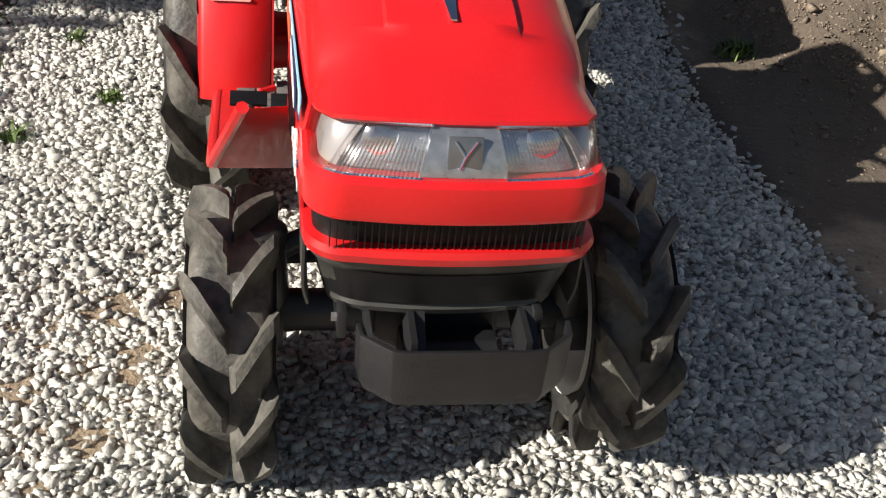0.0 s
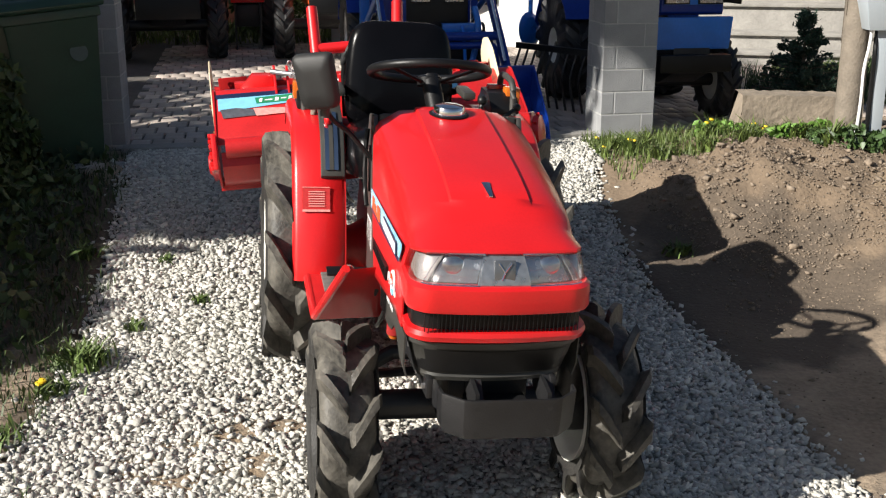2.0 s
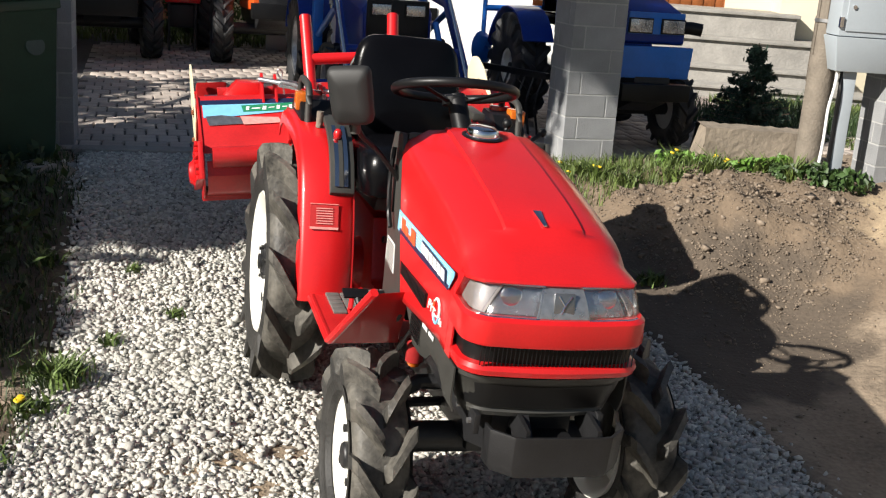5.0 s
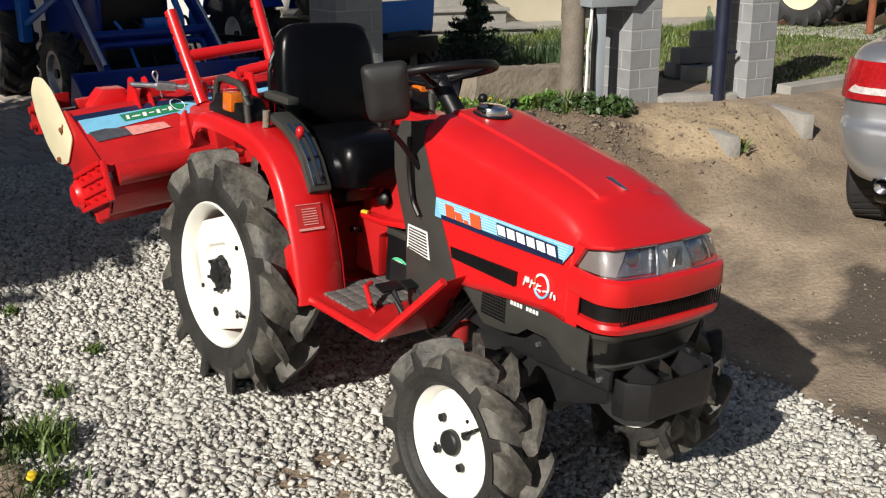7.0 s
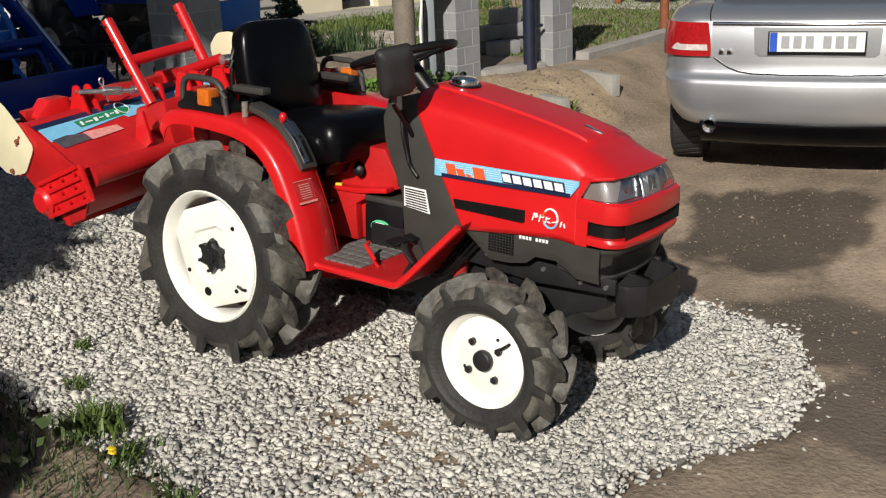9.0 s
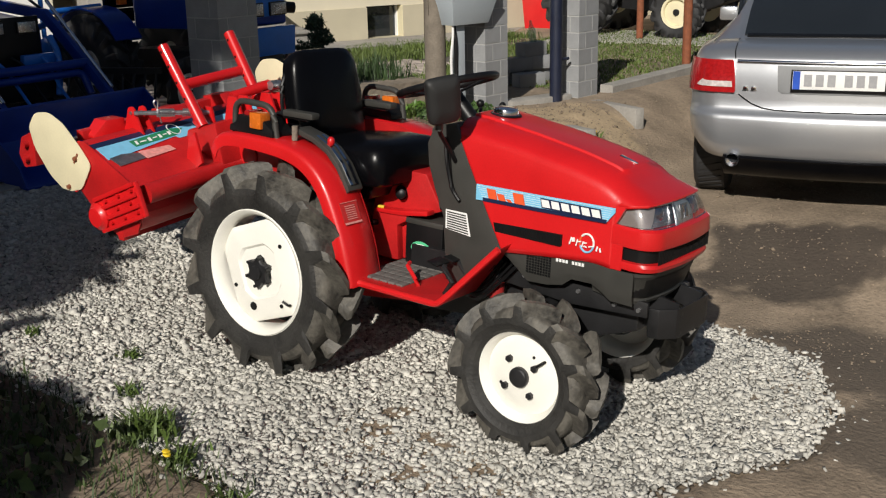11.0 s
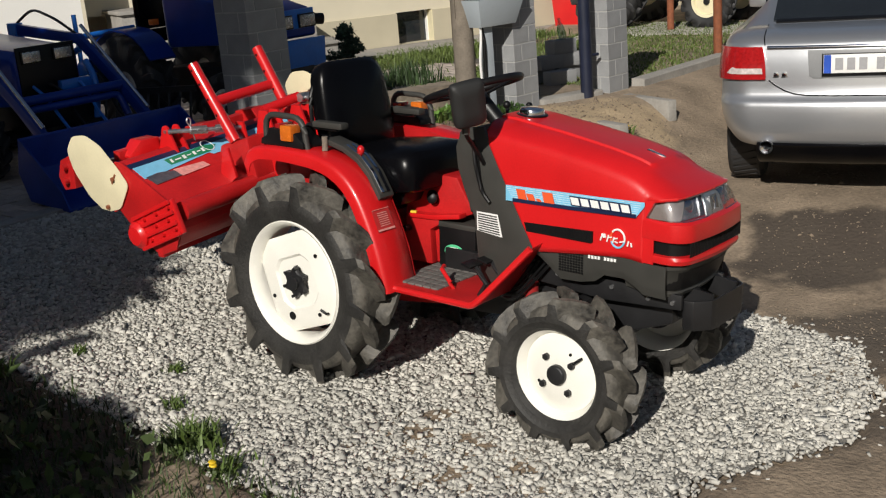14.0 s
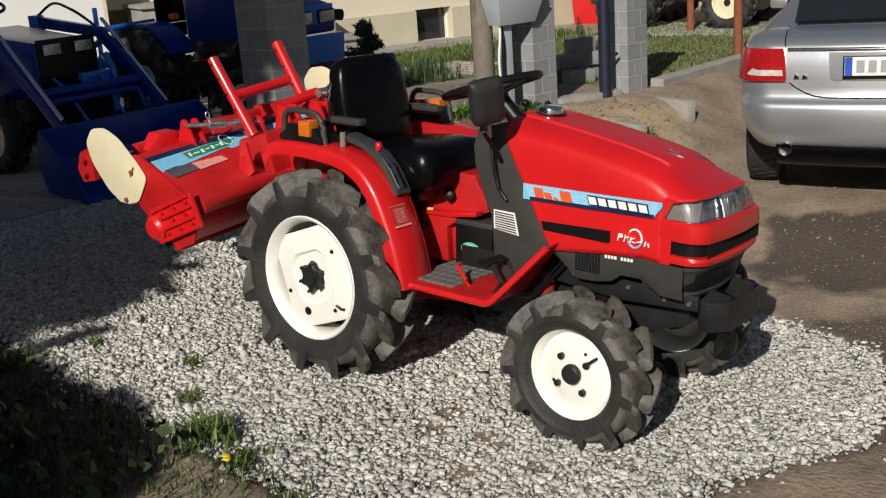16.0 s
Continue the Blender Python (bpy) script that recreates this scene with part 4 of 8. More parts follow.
def fender(sx, xo, xi):
    bm = BM()
    pts = rounded([(0, y, z) for y, z in ARC], 0.05, 3)
    grid = []
    for i, p in enumerate(pts):
        d = (pts[min(i + 1, len(pts) - 1)] - pts[max(i - 1, 0)]).normalized()
        nrm = Vector((0, d.z, -d.y))
        if nrm.z < 0 and abs(d.y) > 0.3:
            nrm = -nrm
        nin = Vector((0, 0.0 - p.y, 0.392 - p.z)).normalized()
        row = []
        for x, dn in ((xo, 0.050), (xo, 0.018), (xo - sx * 0.004, 0.007), (xo - sx * 0.014, 0.0), ((xo + xi) / 2, -0.004), (xi + sx * 0.01, 0.0), (xi, 0.010)):
            q = p + nin * dn
            row.append((x, q.y, q.z))
        grid.append(row)
    sheet(bm, grid, 0.004)
    fen = part("fender", bm, RED, tractor, "red sheet-metal rear fender", smooth=45)
    bm = BM()
    inner = [(y, z) for y, z in ARC[1:]] + [(-0.40, 0.42), (-0.10, 0.60), (0.20, 0.66)]
    prism(bm, inner, xi, xi - sx * 0.005)
    part("inner_panel", bm, RED_WORN, fen, "red inner wing panel")
    return fen


fender_l = fender(-1, -0.432, -0.262)
fender_r = fender(1, 0.440, 0.270)
# warning print on the fender's front
def on_fender(x, t, lift=0.004):
    a, b = Vector((0, -0.342, 0.700)), Vector((0, -0.385, 0.600))
    d = (b - a)
    n = Vector((0, -0.947, -0.32)).normalized()
    p = a + d * t + Vector((0, -0.947, 0.32)).normalized() * lift
    return (x, p.y, p.z)


bm = BM()
sheet(bm, [[on_fender(-0.405, -0.05, 0.009), on_fender(-0.405, 0.72, 0.009)], [on_fender(-0.312, -0.05, 0.009), on_fender(-0.312, 0.72, 0.009)]], 0.001)
stk = part("warning_sticker", bm, mat("red_sticker", (0.50, 0.030, 0.030), 0.45, vary=0.12, scale=50), fender_l, "faded red and white warning print", smooth=0)
for k in range(7):
    bm = BM()
    sheet(bm, [[on_fender(-0.385, 0.08 + 0.075 * k, 0.012), on_fender(-0.385, 0.11 + 0.075 * k, 0.012)], [on_fender(-0.330, 0.08 + 0.075 * k, 0.012), on_fender(-0.330, 0.11 + 0.075 * k, 0.012)]], 0)
    part("print_line", bm, PINK, stk, smooth=0)
for t0, t1 in ((-0.05, -0.03), (0.65, 0.72)):
    bm = BM()
    sheet(bm, [[on_fender(-0.405, t0, 0.012), on_fender(-0.405, t1, 0.012)], [on_fender(-0.312, t0, 0.012), on_fender(-0.312, t1, 0.012)]], 0)
    part("print_border", bm, PINK, stk, smooth=0)

# lamp boxes and grab hoops on the fenders
for sx, cx in ((-1, -0.352), (1, 0.360)):
    bm = BM()
    prism(bm, [(0.235, 0.906), (0.232, 0.930), (0.20, 0.945), (0.185, 0.975), (0.06, 0.972), (0.02, 0.945), (0.0, 0.930), (-0.005, 0.904)], cx - 0.055, cx + 0.055)
    lb = part("lamp_box", bm, BLACK, tractor, "black plastic lamp box", bevel=0.006)
    bm = BM()
    box(bm, (cx + sx * 0.040, 0.078, 0.962), (0.055, 0.062, 0.062))
    part("indicator", bm, AMBER, lb, "amber indicator lens", bevel=0.006)
    bm = BM()
    box(bm, (cx + sx * 0.0, 0.155, 0.965), (0.075, 0.03, 0.05))
    part("tail_lamp", bm, TAILRED, lb, bevel=0.005)
    bm = BM()
    x = cx - 0.03 * -sx
    tube(bm, [(x, 0.225, 0.90), (x, 0.225, 1.026), (x, 0.015, 1.022), (x, -0.005, 0.89)], 0.0125, seg=10, round_r=0.06)
    part("grab_hoop", bm, GREY, tractor, "dark grey bent tube hoop")

# lever gate beside the seat
bm = BM()
path = [(-0.06, 0.925), (-0.15, 0.902), (-0.22, 0.868), (-0.275, 0.815), (-0.318, 0.745), (-0.325, 0.728)]
grid = []
for y, z in path:
    n = Vector((y, z - 0.392)).normalized()
    grid.append([(-0.342, y, z), (-0.342, y + n.x * 0.022, z + n.y * 0.022), (-0.262, y + n.x * 0.022, z + n.y * 0.022), (-0.262, y, z)])
loft(bm, grid)
gate = part("lever_gate", bm, GREY, tractor, "dark grey lever gate", bevel=0.004)
for x, m in ((-0.320, CHROME), (-0.290, CHROME), (-0.306, GREY)):
    bm = BM()
    rows = []
    for y, z in path[1:-1]:
        n = Vector((y, z - 0.392)).normalized()
        rows.append([(x - 0.008, y + n.x * 0.0245, z + n.y * 0.0245), (x + 0.006, y + n.x * 0.0245, z + n.y * 0.0245)])
    sheet(bm, rows, 0.003)
    part("gate_scale", bm, m, gate)
for x, m, dy in ((-0.308, RED, -0.20),):
    bm = BM()
    tube(bm, [(x, dy + 0.02, 0.80), (x - 0.004, dy - 0.01, 0.885), (x - 0.006, dy - 0.02, 0.905)], 0.005, seg=8)
    lv = part("lever", bm, IRON, tractor)
    bm = BM()
    ball(bm, (x - 0.006, dy - 0.022, 0.912), 0.015, s=(1, 1, 1.25))
    part("knob", bm, m, lv)
bm = BM()
cyl(bm, (-0.352, -0.07, 0.90), (-0.352, -0.07, 0.955), 0.012)
part("stub_post", bm, WOOD, tractor)

# seat
SX = -0.033
def pad(name, c, w, h, t, lean, mat_, crown, label=""):
    """A padded cushion with rounded outline; lean turns it about x."""
    bm = BM()
    n = 36
    rings = []
    for f, s in ((-0.5, 0.86), (-0.42, 0.97), (0.0, 1.0), (0.36, 0.98), (0.5, 0.88), (0.5 + crown * 0.5, 0.6), (0.5 + crown * 0.7, 0.2)):
        ring = []
        for k in range(n):
            a = 2 * math.pi * k / n
            ca, sa = math.cos(a), math.sin(a)
            e = 0.36
            ring.append(Vector((math.copysign(abs(ca) ** e, ca) * w / 2 * s * (0.90 + 0.10 * (1 - max(0, math.copysign(abs(sa) ** e, sa)) * 0.9)), math.copysign(abs(sa) ** e, sa) * h / 2 * s, f * t)))
        rings.append(ring)
    rot = Matrix.Rotation(radians(lean), 3, "X")
    loft(bm, [[Vector(c) + rot @ p for p in r] for r in rings])
    return part(name, bm, mat_, seat, label, smooth=60)


seat = thing("seat", "black vinyl bucket seat", "")
seat.parent = tractor
pad("backrest", (SX, 0.075, 1.020), 0.40, 0.40, 0.085, 100 - 22, VINYL, 0.35, "black vinyl backrest")
pad("cushion", (SX, -0.185, 0.805), 0.44, 0.46, 0.16, -5, VINYL, 0.22, "black vinyl seat cushion")
bm = BM()
tube(bm, [(SX - 0.19, 0.11, 0.86), (SX - 0.205, 0.12, 1.08), (SX - 0.13, 0.135, 1.195), (SX + 0.13, 0.135, 1.195), (SX + 0.205, 0.12, 1.08), (SX + 0.19, 0.11, 0.86)], 0.009, seg=8, round_r=0.08)
part("piping", bm, BLACK, seat)
bm = BM()
prism(bm, [(0.10, 0.80), (-0.36, 0.79), (-0.30, 0.68), (0.05, 0.66)], SX - 0.15, SX + 0.15)
part("seat_base", bm, BLACK, seat, "black seat pan", bevel=0.01)
for sx in (-1, 1):
    bm = BM()
    x = SX + sx * 0.235
    tube(bm, [(x - sx * 0.04, 0.12, 0.955), (x, 0.11, 0.972), (x, -0.06, 0.972)], 0.013, seg=8, round_r=0.03)
    arm = part("armrest", bm, BLACK, seat, "black folding armrest")
    bm = BM()
    box(bm, (x, -0.02, 0.985), (0.045, 0.16, 0.026))
    part("arm_pad", bm, GREY, arm, bevel=0.008)

# console and dash
for sx in (-1, 1):
    bm = BM()
    prism(bm, [(-0.640, 1.020), (-0.735, 1.035), (-0.785, 0.94), (-0.840, 0.83), (-0.905, 0.72), (-0.962, 0.622), (-0.925, 0.55), (-0.83, 0.44), (-0.735, 0.44), (-0.708, 0.56), (-0.694, 0.695), (-0.650, 0.79), (-0.620, 0.874), (-0.612, 0.95)], sx * 0.226, sx * 0.212)
    con = part("console_panel", bm, GREY, tractor, "dark grey plastic console side", bevel=0.004)
    if sx < 0:
        bm = BM()
        prism(bm, [(-0.706, 0.722), (-0.800, 0.721), (-0.820, 0.639), (-0.708, 0.651)], -0.2265, -0.2275)
        dec = part("data_sticker", bm, WHITE, con, "white data sticker with fine print", smooth=0)
        bm = BM()
        for k in range(8):
            prism(bm, [(-0.712 - 0.0004 * k, 0.716 - 0.0085 * k), (-0.796 - 0.002 * k, 0.714 - 0.0092 * k), (-0.796 - 0.002 * k, 0.709 - 0.0092 * k), (-0.712 - 0.0004 * k, 0.711 - 0.0085 * k)], -0.2278, -0.2282)
        part("print_line", bm, GREY, dec, smooth=0)
        bm = BM()
        prism(bm, [(-0.70, 0.935), (-0.716, 0.935), (-0.735, 0.80), (-0.722, 0.80)], -0.2262, -0.232)
        tube(bm, [(-0.236, -0.700, 0.985), (-0.244, -0.712, 0.90), (-0.242, -0.74, 0.80), (-0.240, -0.772, 0.765)], 0.007, seg=8, round_r=0.05)
        part("hand_lever", bm, BLACK, con)
bm = BM()
prism(bm, [(-0.61, 1.005), (-0.735, 1.040), (-0.745, 0.80), (-0.66, 0.70), (-0.63, 0.86)], -0.21, 0.21)
dash = part("dash", bm, GREY, tractor, "dark grey plastic dash", bevel=0.015)
bm = BM()
prism(bm, [(-0.735, 0.82), (-0.80, 0.80), (-0.88, 0.52), (-0.72, 0.52)], -0.19, 0.19)
part("bulkhead", bm, BLACK, tractor)
bm = BM()
tube(bm, [(-0.01, -0.72, 0.95), (-0.030, -0.56, 1.120)], 0.030, seg=14)
col = part("steering_column", bm, BLACK, tractor, "black steering column")
SC = Vector((-0.032, -0.548, 1.138))
SN = Matrix.Rotation(radians(-17), 3, "X")
bm = BM()
n = 44
tube(bm, [SC + SN @ Vector((0.182 * math.cos(2 * math.pi * k / n), 0.182 * math.sin(2 * math.pi * k / n), 0)) for k in range(n + 1)], 0.0145, seg=10)
sw = part("steering_wheel", bm, BLACK, tractor, "black three-spoke steering wheel", smooth=60)
for a in (215, 325, 90):
    bm = BM()
    d = Vector((math.cos(radians(a)), math.sin(radians(a)), 0))
    tube(bm, [SC + SN @ (d * 0.03 + Vector((0, 0, -0.035))), SC + SN @ (d * 0.17)], 0.011, seg=8, flat=0.5)
    part("spoke", bm, BLACK, sw)
bm = BM()
lathe(bm, [(0.038, -0.045), (0.040, -0.02), (0.030, -0.012)], SC, SN @ Vector((0, 0, 1)), seg=18)
part("wheel_hub", bm, BLACK, sw)
bm = BM()
tube(bm, [(0.12, -0.60, 1.00), (0.135, -0.585, 1.045)], 0.007, seg=8)
ball(bm, (0.136, -0.583, 1.058), 0.016)
part("throttle_knob", bm, BLACK, tractor)
bm = BM()
tube(bm, [(0.16, -0.66, 1.0), (0.235, -0.62, 1.04)], 0.007, seg=8)
ball(bm, (0.24, -0.617, 1.045), 0.014)
part("gear_knob", bm, BLACK, tractor)

# mirror, folded on its arm
mir = thing("mirror", "black folding mirror seen from its back", "")
mir.parent = tractor
bm = BM()
MR = Matrix.Rotation(radians(-30), 3, "Z") @ Matrix.Rotation(radians(-10), 3, "Y") @ Matrix.Rotation(radians(8), 3, "X")
n = 32
rings = []
for f, s in ((-0.010, 0.90), (-0.002, 1.0), (0.012, 0.98), (0.024, 0.85), (0.028, 0.4)):
    ring = []
    for k in range(n):
        a = 2 * math.pi * k / n
        ca, sa = math.cos(a), math.sin(a)
        ring.append(Vector((-0.398, -0.800, 1.140)) + MR @ Vector((math.copysign(abs(ca) ** 0.3, ca) * 0.062 * s * (1 + 0.10 * sa), -f, math.copysign(abs(sa) ** 0.3, sa) * 0.082 * s)))
    rings.append(ring)
loft(bm, rings)
part("mirror_shell", bm, mat("matte_black_shell", (0.014, 0.014, 0.014), 0.6, vary=0.2, scale=20, bump=0.06, bump_scale=300), mir, smooth=50)
bm = BM()
tube(bm, [(-0.375, -0.772, 1.065), (-0.350, -0.755, 1.020), (-0.300, -0.74, 0.985), (-0.225, -0.74, 0.90)], 0.008, seg=8, round_r=0.04)
part("mirror_arm", bm, BLACK, mir)
bm = BM()
cyl(bm, (-0.372, -0.770, 1.03), (-0.372, -0.770, 1.075), 0.014)
part("mirror_joint", bm, GREY, mir)

# footplates
for sx, x0, x1 in ((-1, -0.392, -0.02), (1, 0.400, 0.02)):
    bm = BM()
    lo, hi = min(x0, x1), max(x0, x1)
    box(bm, ((lo + hi) / 2, -0.605, 0.424), (hi - lo, 0.40, 0.012))
    prism(bm, [(-0.405, 0.432), (-0.405, 0.410), (-0.80, 0.410), (-0.815, 0.418), (-0.80, 0.432)], x0, x0 - sx * 0.012)
    plate = part("footplate", bm, RED_WORN, tractor, "red steel footplate", bevel=0.003)
    bm = BM()
    q = [(x0, -0.805, 0.412), (x0, -0.825, 0.440), (sx * 0.320, -0.998, 0.640), (sx * 0.232, -1.000, 0.650), (sx * 0.215, -0.975, 0.615), (sx * 0.19, -0.83, 0.43)]
    loft(bm, [[Vector(p) for p in q], [Vector(p) + Vector((0, 0.010, -0.004)) for p in q]])
    part("step_guard", bm, RED, plate, "red slanting guard", bevel=0.002)
    bm = BM()
    tube(bm, [(x0 - sx * 0.004, -0.42, 0.418), (x0 - sx * 0.004, -0.800, 0.418), (x0 - sx * 0.010, -0.835, 0.450), (sx * 0.320, -1.004, 0.646)], 0.013, seg=8, round_r=0.03)
    part("edge_bar", bm, RED, plate)
    for i in range(6):
        for j in range(6):
            bm = BM()
            box(bm, (x0 - sx * (0.070 + 0.047 * j), -0.405 - 0.0375 * i, 0.4335), (0.043, 0.0335, 0.008))
            part("rubber_pad", bm, MAT_RUBBER, plate, bevel=0.003)
bm = BM()
tube(bm, [(-0.29, -0.64, 0.43), (-0.30, -0.635, 0.455), (-0.285, -0.585, 0.495), (-0.255, -0.572, 0.498)], 0.0085, seg=8)
part("red_pedal", bm, RED, tractor)
for x, y in ((-0.300, -0.79), (-0.215, -0.80)):
    bm = BM()
    tube(bm, [(x, y + 0.02, 0.43), (x, y - 0.01, 0.48), (x - 0.01, y + 0.03, 0.540)], 0.010, seg=8)
    ped = part("pedal_arm", bm, IRON, tractor)
    bm = BM()
    box(bm, (x - 0.012, y + 0.045, 0.548), (0.078, 0.046, 0.008), Matrix.Rotation(radians(14), 3, "X"))
    part("pedal_pad", bm, BLACK, ped, bevel=0.003)

# battery and the red cover beside it
bm = BM()
box(bm, (-0.015, -0.505, 0.518), (0.15, 0.18, 0.165))
bat = part("battery", bm, BLACK, tractor, "black battery with a green oval sticker", bevel=0.008)
bm = BM()
box(bm, (-0.015, -0.505, 0.606), (0.155, 0.186, 0.022))
part("battery_lid", bm, GREY, bat, bevel=0.006)
bm = BM()
lathe(bm, [(0.048, 0), (0.046, 0.002)], (-0.0905, -0.492, 0.502), (-1, 0, 0), seg=28)
for v in bm.verts:
    v.co.z = 0.502 + (v.co.z - 0.502) * 0.60
part("oval_sticker", bm, mat("mint_sticker", (0.10, 0.55, 0.28), 0.4), bat)
bm = BM()
for k in range(5):
    box(bm, (-0.0932, -0.464 - 0.0135 * k, 0.500), (0.001, 0.009, 0.013))
box(bm, (-0.0932, -0.492, 0.518), (0.001, 0.040, 0.004))
part("sticker_bars", bm, WHITE, bat)
bm = BM()
prism(bm, [(-0.26, 0.80), (-0.485, 0.792), (-0.548, 0.690), (-0.560, 0.655), (-0.52, 0.640), (-0.40, 0.622), (-0.395, 0.435), (-0.25, 0.435), (-0.22, 0.62)], -0.060, 0.075)
cover = part("gear_cover", bm, RED_WORN, tractor, "red sheet-metal gear cover", bevel=0.010)
bm = BM()
prism(bm, [(-0.25, 0.435), (-0.385, 0.435), (-0.375, 0.575), (-0.42, 0.600), (-0.42, 0.625), (-0.25, 0.625)], -0.095, -0.058)
part("cover_step", bm, RED_WORN, cover, bevel=0.008)
bm = BM()
prism(bm, [(-0.53, 0.640), (-0.40, 0.620), (-0.27, 0.615), (-0.27, 0.632), (-0.40, 0.640), (-0.53, 0.660)], -0.105, -0.058)
part("cover_ledge", bm, RED, cover, bevel=0.005)
bm = BM()
cyl(bm, (-0.059, -0.365, 0.700), (-0.0625, -0.365, 0.700), 0.030, seg=24)
part("cover_hole", bm, BLACK, cover)
bm = BM()
tube(bm, [(-0.062, -0.372, 0.70), (-0.090, -0.385, 0.703)], 0.008, seg=8)
lathe(bm, [(0.018, 0), (0.022, 0.006), (0.020, 0.012), (0.010, 0.018)], (-0.086, -0.384, 0.703), (-1, -0.4, 0.1), seg=16)
part("pull_knob", bm, BLACK, cover)
bm = BM()
box(bm, (-0.098, -0.296, 0.639), (0.016, 0.026, 0.010), rotz(20))
part("yellow_tab", bm, mat("yellow_plastic", (0.75, 0.50, 0.03), 0.5), cover, bevel=0.003)
bm = BM()
tube(bm, [(-0.09, -0.27, 0.570), (-0.135, -0.275, 0.575)], 0.012, seg=8)
part("cover_latch", bm, BLACK, cover)

# ---- rotary tiller lifted behind the tractor, hanging a little askew ----
ROLL = Matrix.Translation((-0.68, 0, 0.60)) @ Matrix.Rotation(radians(-6.5), 4, "Y") @ Matrix.Translation((0.68, 0, -0.60))
UNROLL = ROLL.inverted()
tiller = thing("rotary_tiller", "red rotary tiller with cream end plates, lifted on the tractor's hitch", "tiller", TILT @ ROLL)


def lv(x, y, z):
    """A place in the tractor's axes, told in the tiller's."""
    return UNROLL @ Vector((x, y, z))


XL, XR = -0.685, 0.590
bm = BM()
prof = [(0.450, 0.660), (0.475, 0.690), (0.742, 0.818), (0.772, 0.825), (0.805, 0.808), (1.02, 0.745), (1.04, 0.725), (1.02, 0.710), (0.785, 0.782), (0.742, 0.786), (0.475, 0.660)]
prism(bm, prof, XL, XR)
lid = part("cover", bm, RED_WORN, tiller, "worn red cover with a faded stripe", bevel=0.006)
def on_lid(x, t, lift=0.003):
    a, b = Vector((0.742, 0.818)), Vector((0.475, 0.690))
    p = a + (b - a) * t
    n = Vector((-0.432, 0.902)) * lift
    return (x, p.x + n.x, p.y + n.y)


def on_lid_patch(name, corners, material, lift, label=""):
    """A flat print on the cover: corners as (along, down)."""
    bm = BM()
    vs = [bm.verts.new(on_lid(x, t, lift)) for x, t in corners]
    f = bm.faces.new(vs)
    bm.normal_update()
    bmesh.ops.solidify(bm, geom=[f], thickness=0.0008)
    return part(name, bm, material, lid, label, smooth=0)


on_lid_patch("blue_band", [(XL + 0.012, 0.15), (0.34, 0.15), (0.34, 0.40), (-0.30, 0.40), (-0.31, 0.34), (XL + 0.08, 0.44), (XL + 0.012, 0.44)], LIGHTBLUE, 0.003, "light blue worn stripe")
on_lid_patch("navy_line", [(XL + 0.004, 0.06), (0.34, 0.06), (0.34, 0.16), (XL + 0.004, 0.16)], NAVY, 0.0036)
on_lid_patch("green_tag", [(-0.520, 0.20), (-0.30, 0.16), (-0.245, 0.22), (-0.30, 0.33), (-0.515, 0.34)], GREEN, 0.0046, "dark green tag with white strokes")
on_lid_patch("bare_patch", [(XL + 0.02, 0.42), (-0.60, 0.40), (-0.53, 0.46), (-0.52, 0.60), (XL + 0.03, 0.62)], STEEL, 0.0040, "bare scuffed patch")
on_lid_patch("faded_print", [(-0.53, 0.44), (-0.38, 0.48), (-0.37, 0.60), (-0.52, 0.62)], PINK, 0.0046, "faded red print")
for k, (x0, x1, t0, t1) in enumerate(((-0.50, -0.488, 0.23, 0.31), (-0.478, -0.445, 0.26, 0.285), (-0.435, -0.420, 0.23, 0.31), (-0.41, -0.388, 0.25, 0.27), (-0.378, -0.365, 0.22, 0.30), (-0.355, -0.335, 0.24, 0.26), (-0.328, -0.315, 0.21, 0.29))):
    on_lid_patch("tag_stroke", [(x0, t0), (x1, t0), (x1 - 0.004, t1), (x0 - 0.004, t1)], WHITE, 0.0056)
bm = BM()
tube(bm, [on_lid(-0.285 + 0.026 * math.cos(a), 0.19 + 0.12 * math.sin(a), 0.004) for a in [2 * math.pi * k / 24 for k in range(25)]], 0.0024, seg=6)
part("tag_ring", bm, WHITE, lid)
bm = BM()
cyl(bm, (XL + 0.03, 0.440, 0.648), (XR, 0.440, 0.648), 0.040, seg=24)
part("front_tube", bm, RED_WORN, tiller, "red round cross tube")
bm = BM()
sheet(bm, [[(x, 0.455, 0.63), (x, 0.435, 0.575), (x, 0.470, 0.505), (x, 0.585, 0.452), (x, 0.62, 0.460)] for x in (XL + 0.01, -0.4, 0, 0.3, XR)], 0.005)
part("front_apron", bm, RED_WORN, tiller, "dull red front apron")
bm = BM()
prism(bm, [(0.565, 0.440), (0.600, 0.440), (0.600, 0.475), (0.565, 0.480)], XL - 0.01, XR)
part("apron_edge", bm, RED_WORN, tiller, bevel=0.004)
bm = BM()
box(bm, (-0.02, 0.90, 0.812), (1.16, 0.045, 0.040))
part("rear_bar", bm, RED_WORN, tiller, bevel=0.004)
bm = BM()
prism(bm, [(1.00, 0.735), (1.035, 0.735), (1.09, 0.66), (1.075, 0.62), (1.06, 0.62), (1.065, 0.66)], XL + 0.04, XR - 0.02)
part("rear_flap", bm, RED_WORN, tiller, "red rear levelling flap", bevel=0.003)
bm = BM()
box(bm, (-0.50, 0.965, 0.782), (0.30, 0.030, 0.012), rotz(-4))
part("flap_rail", bm, STEEL, tiller)
